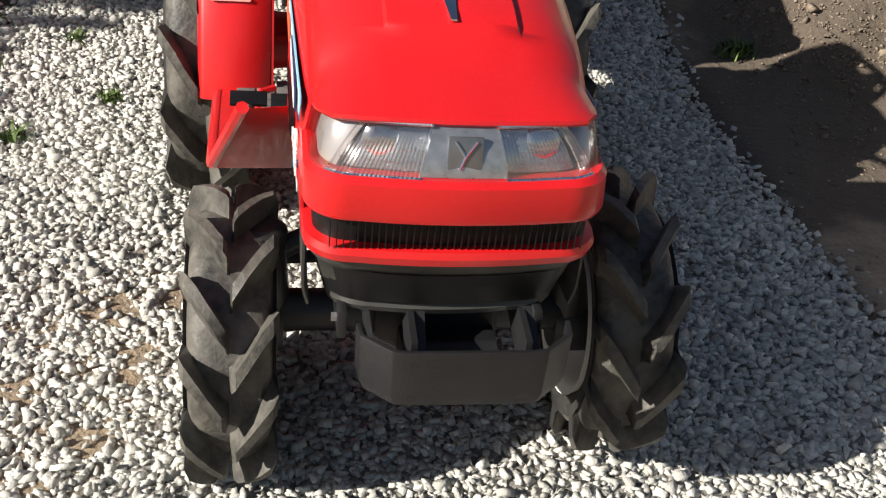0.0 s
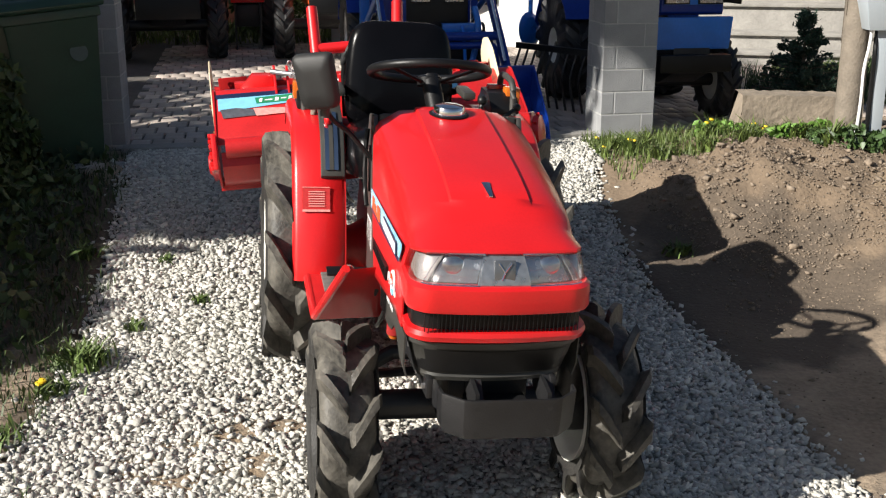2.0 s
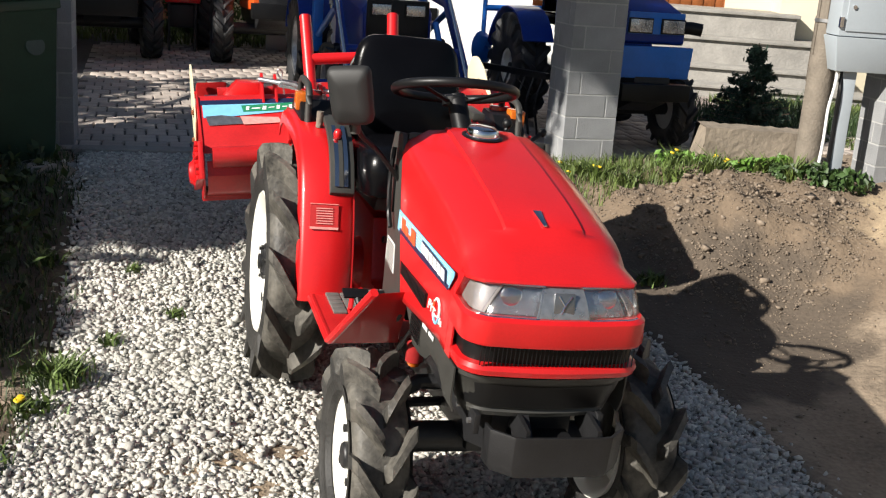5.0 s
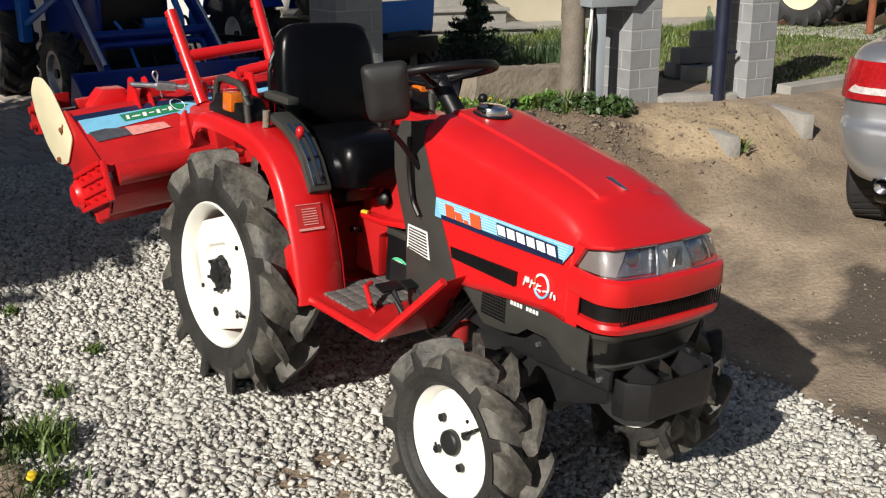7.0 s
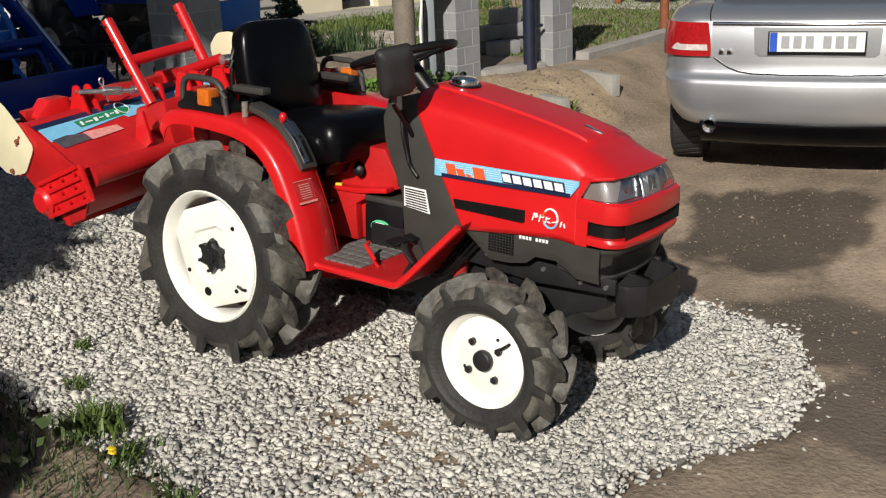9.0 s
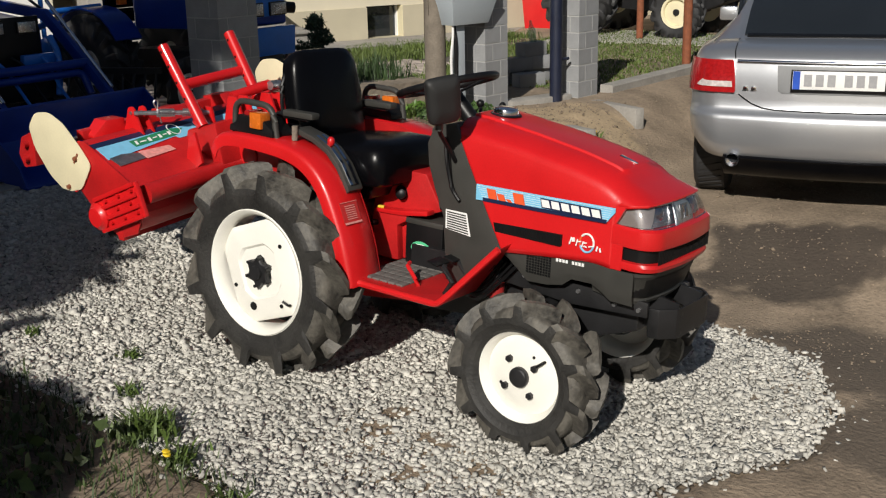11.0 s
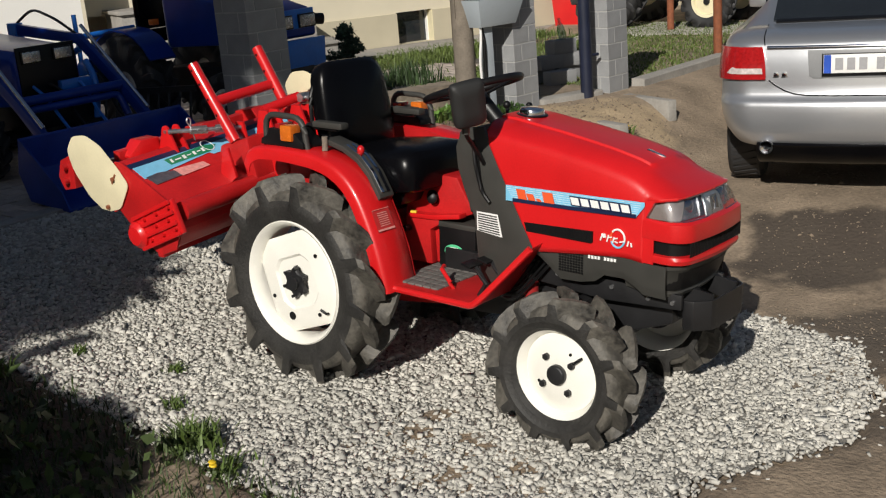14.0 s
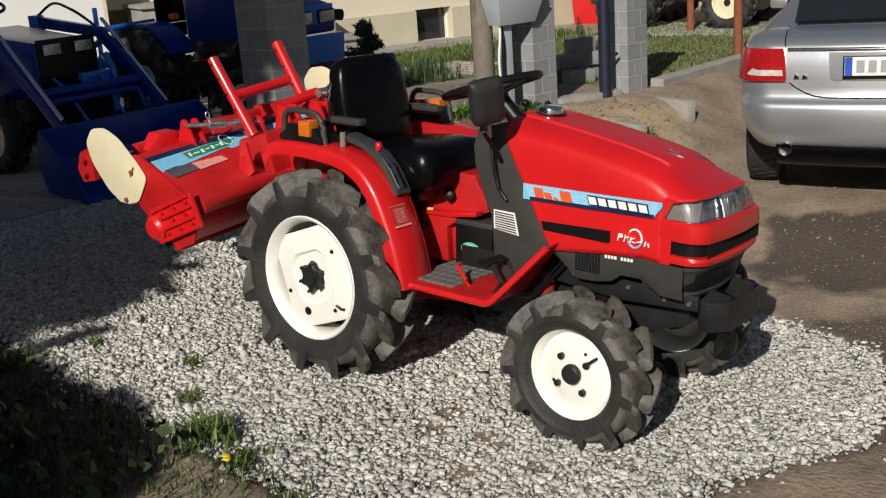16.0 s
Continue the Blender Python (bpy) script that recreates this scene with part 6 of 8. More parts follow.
# plants in the gravel
def tuft(x, y, r, n, h, flowers=0, seed=1, m=WEED):
    t = thing("weed_tuft", "green weed tuft growing through the gravel" if not flowers else "dandelion with yellow flowers at the gravel's edge", "plant", Matrix.Translation((x, y, full_z(x, y) - 0.004)), "weeds in the gravel")
    q = np.random.default_rng(seed)
    pts = [(q.normal() * r * 0.35, q.normal() * r * 0.35, 0) for _ in range(n)]
    blade_mesh("leaves", pts, h, 0.0065, m, parent=t, category="", kind="", lean=1.1, seed=seed)
    for k in range(flowers):
        bm = BM()
        a = q.uniform(0, 6.28)
        p = Vector((r * 0.4 * math.cos(a), r * 0.4 * math.sin(a), h * q.uniform(0.6, 1.0)))
        lathe(bm, [(0.004, -0.008), (0.014, 0.0), (0.012, 0.005), (0.004, 0.007)], p, (0.2, -0.2, 1), seg=12)
        part("flower", bm, YELLOW, t)
        bm = BM()
        tube(bm, [(p.x * 0.3, p.y * 0.3, 0), p - Vector((0, 0, 0.006))], 0.002, seg=5)
        part("stalk", bm, GRASS, t)
    return t


for k, (x, y, r, n, h, fl) in enumerate(((-0.765, 0.43, 0.07, 60, 0.035, 0), (-1.00, 0.126, 0.06, 50, 0.04, 0), (-1.16, -0.17, 0.13, 260, 0.075, 0), (-1.23, -0.42, 0.09, 90, 0.05, 2), (-0.93, 0.85, 0.05, 40, 0.035, 0), (-1.35, -0.75, 0.10, 70, 0.04, 1),
                                         (1.52, 0.86, 0.09, 120, 0.06, 0), (1.56, 2.25, 0.06, 60, 0.06, 1), (1.50, 2.05, 0.05, 40, 0.05, 1), (2.98, 0.47, 0.08, 90, 0.07, 3), (-1.28, 0.9, 0.09, 90, 0.06, 0))):
    tuft(x, y, r, n, h, fl, 50 + k)

# grass and weeds on top of the heap and along the gate
blade_mesh("heap_grass", scatter(3600, (1.48, 2.95, 1.45, 2.42), 13, lambda x, y: smooth01(1.56, 1.84, y + 0.18 * lump(x, y, 3.5) - 0.05 * (x - 2.2)) * (0.35 + 0.65 * smooth01(0.0, 0.35, lump(x, y, 2.6, 8.0) + 0.2))), 0.085, 0.0030, GRASS, "fresh green grass along the top of the soil heap", lean=0.6)
leaf_mesh("heap_weeds", [(x, y, z + random.random() * 0.10) for x, y, z in scatter(1200, (1.6, 2.7, 1.6, 2.15), 14, lambda x, y: smooth01(0.05, 0.3, lump(x, y, 2.2, 4.0)))], 0.030, mat("bright_weeds", (0.10, 0.20, 0.03), 0.5, vary=0.3, per_island=0.4), "leafy green weeds along the heap", "weeds", "stuff", seed=8)
for k, (x, y) in enumerate(((2.34, 1.88), (2.40, 1.85), (2.05, 1.80), (2.45, 1.72), (1.66, 1.95))):
    tuft(x, y, 0.06, 40, 0.12, 2, 80 + k)
shrub("nettle_clump", (2.72, 1.38, 0.38), [((2.70, 1.36, 0.46), (0.13, 0.12, 0.07)), ((2.85, 1.28, 0.45), (0.14, 0.12, 0.06)), ((2.62, 1.52, 0.44), (0.10, 0.1, 0.06))], 700, 0.034, "bushy green weeds at the foot of the wooden post", mat("nettle_leaves", (0.045, 0.085, 0.022), 0.5, vary=0.3, per_island=0.4), seed=24)
blade_mesh("lawn_strip", scatter(7000, (4.3, 7.6, 3.6, 5.6), 15, lambda x, y: 1.0 if -0.3 < (x - 6.49) * 0.384 + (y - 6.27) * 0.924 + 1.6 < 1.0 else 0.03), 0.09, 0.006, GRASS, "strip of lawn in front of the house", lean=0.7)
blade_mesh("lawn_corner", scatter(22000, (4.15, 8.6, 1.05, 3.6), 16, lambda x, y: 1.0 if y > 1.12 - 0.03 * (x - 4.2) else 0.02), 0.040, 0.0055, GRASS, "rough lawn behind the low kerb", lean=0.7)

for k, (x, y, r, n, h) in enumerate(((1.75, 1.72, 0.10, 110, 0.10), (1.98, 1.62, 0.09, 90, 0.09), (2.25, 1.70, 0.11, 120, 0.13), (2.5, 1.60, 0.10, 100, 0.11), (1.62, 2.1, 0.08, 80, 0.09), (2.62, 1.44, 0.09, 90, 0.14))):
    tuft(x, y, r, n, h, 0, 120 + k, GRASS)

# ---- block pillars ----
MW, MH = 0.006, 0.012


def pillar(name, corner, yaw, w, d, rows, rh, z, label, cap=True):
    """A pillar of concrete blocks laid in a pinwheel, joints recessed; corner: its front left corner."""
    m = Matrix.Translation((corner[0], corner[1], z)) @ Matrix.Rotation(radians(yaw), 4, "Z")
    t = thing(name, label, "pillar", m, "block pillars")
    bm = BM()
    box(bm, (w / 2, d / 2, rows * rh / 2 - 0.1), (w - 0.010, d - 0.010, rows * rh + 0.2))
    part("mortar_core", bm, MORTAR, t)
    b = 0.085
    meshes = {}

    def block(x0, x1, y0, y1, r):
        key = (round(x1 - x0, 3), round(y1 - y0, 3))
        if key not in meshes:
            bb = BM()
            box(bb, (0, 0, 0), (key[0] - MW, key[1] - MW, rh - MW))
            bmesh.ops.bevel(bb, geom=bb.edges[:], offset=0.003, segments=1, affect="EDGES")
            me = bpy.data.meshes.new("block")
            bb.to_mesh(me)
            bb.free()
            me.materials.append(BLOCK)
            meshes[key] = me
        ob = new("block", meshes[key])
        ob.parent = t
        ob.matrix_basis = Matrix.Translation(((x0 + x1) / 2, (y0 + y1) / 2, (r + 0.5) * rh)) @ Matrix.Rotation(radians(random.uniform(-0.4, 0.4)), 4, "Z")
    for r in range(rows):
        if r % 2 == 0:
            block(0, w - b, 0, b, r)
            block(w - b, w, 0, d - b, r)
            block(b, w, d - b, d, r)
            block(0, b, b, d, r)
        else:
            block(b, w, 0, b, r)
            block(w - b, w, b, d, r)
            block(0, w - b, d - b, d, r)
            block(0, b, 0, d - b, r)
    if cap:
        bm = BM()
        H = rows * rh
        o = 0.035
        def ring(e, h):
            return [(-e, -e, H + h), (w + e, -e, H + h), (w + e, d + e, H + h), (-e, d + e, H + h)]
        loft(bm, [ring(0.0, 0.0), ring(o, 0.002), ring(o, 0.028), ring(o - 0.012, 0.036), ring(-w * 0.33, 0.075)])
        part("cap", bm, CONCRETE, t, "sloped concrete cap", bevel=0.003)
    return t


pillar("gate_pillar", (1.63, 2.47), 0, 0.35, 0.32, 8, 0.1385, 0.305, "grey concrete block gate pillar with a sloped cap")
pillar("gate_pillar", (-1.585, 2.74), -2, 0.335, 0.30, 9, 0.1385, 0.295, "shaded grey concrete block gate pillar beside the bin")
pillar("fence_pillar", (3.057, 1.36), -6, 0.254, 0.254, 10, 0.120, 0.40, "grey concrete block fence pillar beside the meter cabinet")
pillar("fence_pillar", (3.86, 1.077), -6, 0.252, 0.252, 10, 0.120, 0.42, "grey concrete block fence pillar on sandy ground")
# dark gate tube between pillars
bm = BM()
cyl(bm, (3.69, 1.17, 0.34), (3.69, 1.17, 1.66), 0.046)
for z in (0.62, 1.2):
    cyl(bm, (3.69, 1.16, z + 0.1), (3.80, 1.13, z + 0.1), 0.012, seg=8)
tagged(part("gate_post", bm, mat("navy_steel_paint", (0.012, 0.016, 0.035), 0.45, vary=0.2, scale=8)), "dark steel gate post fixed to a block pillar", "post")

# stacked spare blocks with a bottle
for k, (x, y, z, a) in enumerate(((4.41, 2.34, 0.475, 10), (4.33, 2.12, 0.475, -5), (4.60, 2.24, 0.475, 3), (4.39, 2.27, 0.585, 4), (4.59, 2.22, 0.585, -8), (4.55, 2.24, 0.695, 6))):
    bm = BM()
    box(bm, (0, 0, 0), (0.243, 0.122, 0.108))
    ob = part("spare_block", bm, BLOCK, bevel=0.004)
    ob.matrix_basis = Matrix.Translation((x - 0.12, y - 0.38, z)) @ Matrix.Rotation(radians(a - 20), 4, "Z")
    tagged(ob, "grey concrete block stacked on the grass", "block", "stacked blocks")
bm = BM()
lathe(bm, [(0.03, 0), (0.032, 0.10), (0.012, 0.15), (0.012, 0.18)], (4.43, 1.84, 0.75), (-0.25, 0, 1), seg=12)
tagged(part("bottle", bm, glass_mat("clear_plastic", (0.72, 0.86, 0.80), 0.1, 0.25)), "clear plastic bottle standing on stacked blocks", "bottle")

# ---- post, meter cabinet, beam, bin ----
post = thing("utility_post", "weathered round wooden post with cracks", "post", Matrix.Translation((2.77, 1.576, 0.40)) @ Matrix.Diagonal((0.9, 0.9, 0.9, 1)))
bm = BM()
rings = []
for k in range(14):
    f = k / 13
    rings.append([Vector((0.085 - 0.010 * f, 0, 0)).lerp(Vector((0, 0, 0)), 0) for _ in ()] or [Vector(((0.083 - 0.008 * f + 0.003 * lump(a * 3, f * 5, 1)) * math.cos(a), (0.083 - 0.008 * f) * math.sin(a), -0.1 + 2.6 * f)) for a in [2 * math.pi * j / 20 for j in range(20)]])
loft(bm, rings)
part("trunk", bm, WOOD, post)
bm = BM()
for k in range(9):
    a = k * 0.75 + 0.2
    tube(bm, [(0.083 * math.cos(a), 0.083 * math.sin(a), 0.1 + 0.17 * k), (0.081 * math.cos(a + 0.03), 0.081 * math.sin(a + 0.03), 0.5 + 0.17 * k)], 0.0022, seg=5)
part("cracks", bm, BARK, post)
bm = BM()
lathe(bm, [(0.088, 0), (0.088, 0.02)], (0, 0, 0.98), (0, 0, 1), seg=20)
part("steel_band", bm, STEEL, post)

cab = thing("meter_cabinet", "light grey electric meter cabinet with a warning triangle", "cabinet", Matrix.Translation((2.885, 1.42, 0.46)) @ Matrix.Rotation(radians(-12), 4, "Z") @ Matrix.Diagonal((0.9, 0.9, 0.9, 1)))
bm = BM()
box(bm, (-0.05, 0, 0.27), (0.085, 0.05, 0.92))
part("leg", bm, BOXGREY, cab, bevel=0.004)
bm = BM()
loft(bm, [[(-0.16, -0.07, 0.64), (0.20, -0.07, 0.64), (0.20, 0.07, 0.64), (-0.16, 0.07, 0.64)], [(-0.21, -0.12, 0.845), (0.26, -0.12, 0.845), (0.26, 0.12, 0.845), (-0.21, 0.12, 0.845)]])
part("skirt", bm, BOXGREY, cab, bevel=0.004)
bm = BM()
box(bm, (0.025, 0, 1.20), (0.45, 0.22, 0.70))
body = part("cabinet_body", bm, BOXGREY, cab, bevel=0.008)
bm = BM()
box(bm, (0.035, -0.113, 1.20), (0.40, 0.012, 0.64))
door = part("cabinet_door", bm, BOXGREY, body, bevel=0.004)
bm = BM()
cyl(bm, (-0.13, -0.116, 1.02), (-0.13, -0.128, 1.02), 0.012)
box(bm, (-0.195, -0.118, 0.93), (0.022, 0.02, 0.06))
part("lock", bm, CHROME, body)
bm = BM()
prism(bm, [(-0.055, 1.26), (0.055, 1.26), (0.0, 1.36)], -0.121, -0.124, "y")
part("warning_triangle", bm, mat("warning_yellow", (0.85, 0.50, 0.02), 0.4), body)
bm = BM()
prism(bm, [(-0.004, 1.305), (0.012, 1.335), (0.003, 1.31), (0.012, 1.307), (-0.004, 1.275), (0.001, 1.30)], -0.1245, -0.126, "y")
part("warning_mark", bm, BLACK, body)
bm = BM()
tube(bm, [(-0.13, -0.03, 0.70), (-0.135, -0.035, 0.55), (-0.155, -0.03, 0.42), (-0.15, -0.03, 0.2), (-0.165, -0.03, -0.05)], 0.010, seg=8, round_r=0.1)
part("cable", bm, WHITE, cab, "white plastic conduit")
bm = BM()
tube(bm, [(-0.09, 0.0, 0.66), (-0.10, -0.03, 0.5), (-0.095, -0.02, 0.3), (-0.10, -0.03, 0.0)], 0.014, seg=8, round_r=0.1)
part("dark_cable", bm, BLACK, cab)

bm = BM()
rings = []
p0, p1 = Vector((2.30, 2.05, 0.41)), Vector((3.02, 1.90, 0.40))
ax = (p1 - p0).normalized()
side = Vector((-ax.y, ax.x, 0))
for k in range(22):
    p = p0.lerp(p1, k / 21)
    j = [0.010 * lump(k * 1.3, i * 2.1, 7.0) for i in range(6)]
    lead = 0.06 if k == 0 else 0.0
    rings.append([p - side * (0.10 + j[0]), p - side * (0.10 + j[1]) + Vector((0, 0, 0.10)) + ax * lead * 0.5, p - side * (0.095 + j[2]) + Vector((0, 0, 0.215 + j[2])) + ax * lead, p + side * (0.10 + j[3]) + Vector((0, 0, 0.22 + j[3])) + ax * lead, p + side * (0.10 + j[4])])
loft(bm, rings)
tagged(part("concrete_beam", bm, mat("earthy_concrete", (0.23, 0.19, 0.145), 0.95, vary=0.3, scale=9, bump=0.9, bump_scale=30), smooth=30), "broken old concrete beam lying on the heap", "beam")
for pts, label in (([(3.85, 0.93), (3.66, 0.46)], "long concrete kerb stone on the sand"), ([(3.02, 0.73), (2.91, 0.42)], "small broken concrete kerb piece on the sand")):
    a, b = [Vector((x, y, 0)) for x, y in pts]
    bm = BM()
    box(bm, (0, 0, 0), ((b - a).length, 0.075, 0.15))
    ob = part("kerb_stone", bm, CONCRETE, bevel=0.006)
    mid = (a + b) / 2
    ob.matrix_basis = Matrix.Translation((mid.x, mid.y, full_z(mid.x, mid.y) - 0.050)) @ Matrix.Rotation(math.atan2(b.y - a.y, b.x - a.x), 4, "Z")
    tagged(ob, label, "kerb")
bm = BM()
a, b = Vector((4.20, 1.03, 0.06)), Vector((8.19, 0.88, 0.08))
rings = []
for k in range(12):
    p = a.lerp(b, k / 11)
    rings.append([p + Vector((0, -0.06, 0.10)), p + Vector((0, -0.06, 0.41)), p + Vector((0, -0.05, 0.42)), p + Vector((0, 0.05, 0.42)), p + Vector((0, 0.06, 0.10))])
loft(bm, rings)
tagged(part("low_kerb_wall", bm, CONCRETE), "low concrete kerb wall edging the lawn", "kerb", kind="structure")
bm = BM()
loft(bm, [[(x, y, z) for x, y in ((6.96, 3.42), (7.37, 3.02), (7.51, 1.59), (8.45, 1.75), (8.60, 2.6), (8.68, 3.77))] for z in (0.20, 0.43)])
tagged(part("concrete_apron", bm, PALECONCRETE, smooth=0), "pale concrete apron under the parked tractors", "pavement", kind="structure")
bm = BM()
box(bm, (3.58, 1.27, 0.39), (0.56, 0.15, 0.13), rotz(-19))
tagged(part("gate_sill", bm, CONCRETE, bevel=0.008), "concrete sill between two block pillars", "kerb", kind="structure")
for x, y, h in ((7.84, 2.62, 0.9), (5.62, 1.03, 1.0)):
    bm = BM()
    cyl(bm, (x, y, 0.2), (x, y, 0.3 + h), 0.038)
    tagged(part("rusty_post", bm, RUST), "rusty red steel fence post in the lawn", "post", "rusty posts")

bin_ = thing("wheelie_bin", "dark green plastic wheelie bin in the shade", "bin", Matrix.Translation((-1.56, 2.34, 0.275)) @ Matrix.Rotation(radians(-5), 4, "Y") @ Matrix.Rotation(radians(28), 4, "Z"))
bm = BM()
def rect(w, d, z, dy=0.0):
    return [(-w / 2, -d / 2 + dy, z), (w / 2, -d / 2 + dy, z), (w / 2, d / 2 + dy, z), (-w / 2, d / 2 + dy, z)]


loft(bm, [rect(0.38, 0.36, 0.02, 0.04), rect(0.40, 0.38, 0.12, 0.03), rect(0.50, 0.50, 0.80), rect(0.53, 0.53, 0.80), rect(0.53, 0.53, 0.85)])
part("bin_body", bm, DARKGREEN, bin_, bevel=0.02)
bm = BM()
loft(bm, [rect(0.56, 0.58, 0.852), rect(0.57, 0.60, 0.875), rect(0.50, 0.52, 0.915), rect(0.30, 0.32, 0.93)])
part("bin_lid", bm, DARKGREEN, bin_, bevel=0.012)
for k in range(5):
    bm = BM()
    box(bm, (-0.16 + 0.08 * k, 0.0, 0.922), (0.018, 0.40, 0.022))
    part("lid_rib", bm, DARKGREEN, bin_, bevel=0.005)
for sx in (-1, 1):
    bm = BM()
    prism(bm, [(0.10, 0.10), (0.14, 0.10), (0.15, 0.78), (0.11, 0.78)], sx * 0.235, sx * 0.252)
    part("bin_rib", bm, DARKGREEN, bin_, bevel=0.004)
bm = BM()
cyl(bm, (-0.24, 0.30, 0.84), (0.24, 0.30, 0.84), 0.016)
part("bin_handle", bm, DARKGREEN, bin_)
for sx in (-1, 1):
    bm = BM()
    cyl(bm, (sx * 0.20, 0.20, 0.09), (sx * 0.25, 0.20, 0.09), 0.09, seg=24)
    part("bin_wheel", bm, RUBBER_CLEAN, bin_)
bm = BM()
lathe(bm, [(0.05, 0), (0.048, 0.002)], (0.12, -0.232, 0.62), (0, -1, 0.15), seg=20)
part("bin_mark", bm, mat("faded_print", (0.06, 0.085, 0.07), 0.6), bin_)
bm = BM()
tube(bm, [(-2.35, 3.6, 0.3), (-2.35, 3.6, 2.3)], 0.025, seg=10)
tagged(part("green_pole", bm, mat("green_enamel", (0.02, 0.14, 0.07), 0.4)), "thin green painted steel fence pole", "post")
pl = [(-1.42, 2.12, 0.28), (-1.62, 2.02, 0.27), (-1.25, 2.20, 0.28)]
stones("edge_stones", pl, [0.11, 0.06, 0.05], CONCRETE, "flat grey stones lying beside the bin", "stone")
stones("slab_piece", [(1.72, 0.98, 0.05)], [0.085], CONCRETE, "pale flat stone slab lying in the heap's shade", "stone")

# ---- silver saloon car, seen from behind ----
CAR = Matrix(((0.292, 0.956, 0, 2.625), (-0.956, 0.292, 0, -1.218), (0, 0, 1, 0.075), (0, 0, 0, 1))) @ Matrix.Diagonal((0.88, 0.88, 0.88, 1))
car = thing("saloon_car", "silver saloon car parked on the bare ground", "car", CAR)
# local: x to the car's right, y forward, z up; the rear bumper at y = 0
REAR = [(0.355, 0.78, 0.060), (0.37, 0.80, 0.035), (0.41, 0.83, 0.012), (0.47, 0.868, 0.000), (0.55, 0.892, -0.004), (0.615, 0.902, 0.000), (0.640, 0.904, 0.006), (0.655, 0.904, 0.020), (0.672, 0.903, 0.040), (0.700, 0.903, 0.050), (0.745, 0.903, 0.055),
        (0.80, 0.901, 0.060), (0.87, 0.897, 0.068), (0.93, 0.892, 0.080), (0.965, 0.888, 0.090), (0.985, 0.885, 0.094), (1.005, 0.878, 0.108), (1.025, 0.868, 0.135), (1.042, 0.853, 0.180), (1.055, 0.832, 0.260), (1.066, 0.800, 0.400)]
BOW, CR = 0.055, 0.21


def rear_at(z):
    for (a, w0, y0), (b, w1, y1) in zip(REAR, REAR[1:]):
        if z <= b:
            t = max(0.0, (z - a) / (b - a))
            return w0 + (w1 - w0) * t, y0 + (y1 - y0) * t
    return REAR[-1][1:]


def rear_y(x, z):
    w, y = rear_at(z)
    return y + BOW * (x / (w - CR)) ** 2


bm = BM()
loft(bm, [[(x, y, z) for x, y in plan(w, 4.5, yc + BOW, CR, n=10, bow=BOW)] for z, w, yc in REAR])
part("body", bm, SILVER, car, "silver metallic bodywork", smooth=32)
bm = BM()
def cabin(y, w, z, s):
    return [(-w, y, z), (-w * 0.97, y, z + s * 0.5), (-w * 0.86, y, z + s), (w * 0.86, y, z + s), (w * 0.97, y, z + s * 0.5), (w, y, z)]


loft(bm, [[(-0.80, 0.46, 1.055), (-0.78, 0.47, 1.062), (-0.66, 0.70, 1.068), (0.66, 0.70, 1.068), (0.78, 0.47, 1.062), (0.80, 0.46, 1.055)], cabin(1.25, 0.735, 1.02, 0.30), cabin(1.75, 0.70, 1.02, 0.42), cabin(2.5, 0.69, 1.0, 0.44), cabin(3.0, 0.70, 0.98, 0.34), [(-0.72, 3.5, 0.98), (-0.70, 3.5, 0.985), (-0.6, 3.5, 0.99), (0.6, 3.5, 0.99), (0.70, 3.5, 0.985), (0.72, 3.5, 0.98)]])
part("greenhouse", bm, SILVER, car, "silver roof and pillars", smooth=30)
bm = BM()
sheet(bm, [[(x * w, y, z) for x in (-1, -0.5, 0, 0.5, 1)] for y, z, w in ((0.705, 1.084, 0.62), (1.0, 1.222, 0.615), (1.22, 1.330, 0.60), (1.62, 1.430, 0.56))], 0.01)
part("rear_window", bm, CARGLASS, car, "dark tinted rear window", smooth=60)
bm = BM()
box(bm, (0, 0.685, 1.078), (1.20, 0.05, 0.012), Matrix.Rotation(radians(20), 3, "X"))
part("window_seal", bm, BLACK, car, bevel=0.003)
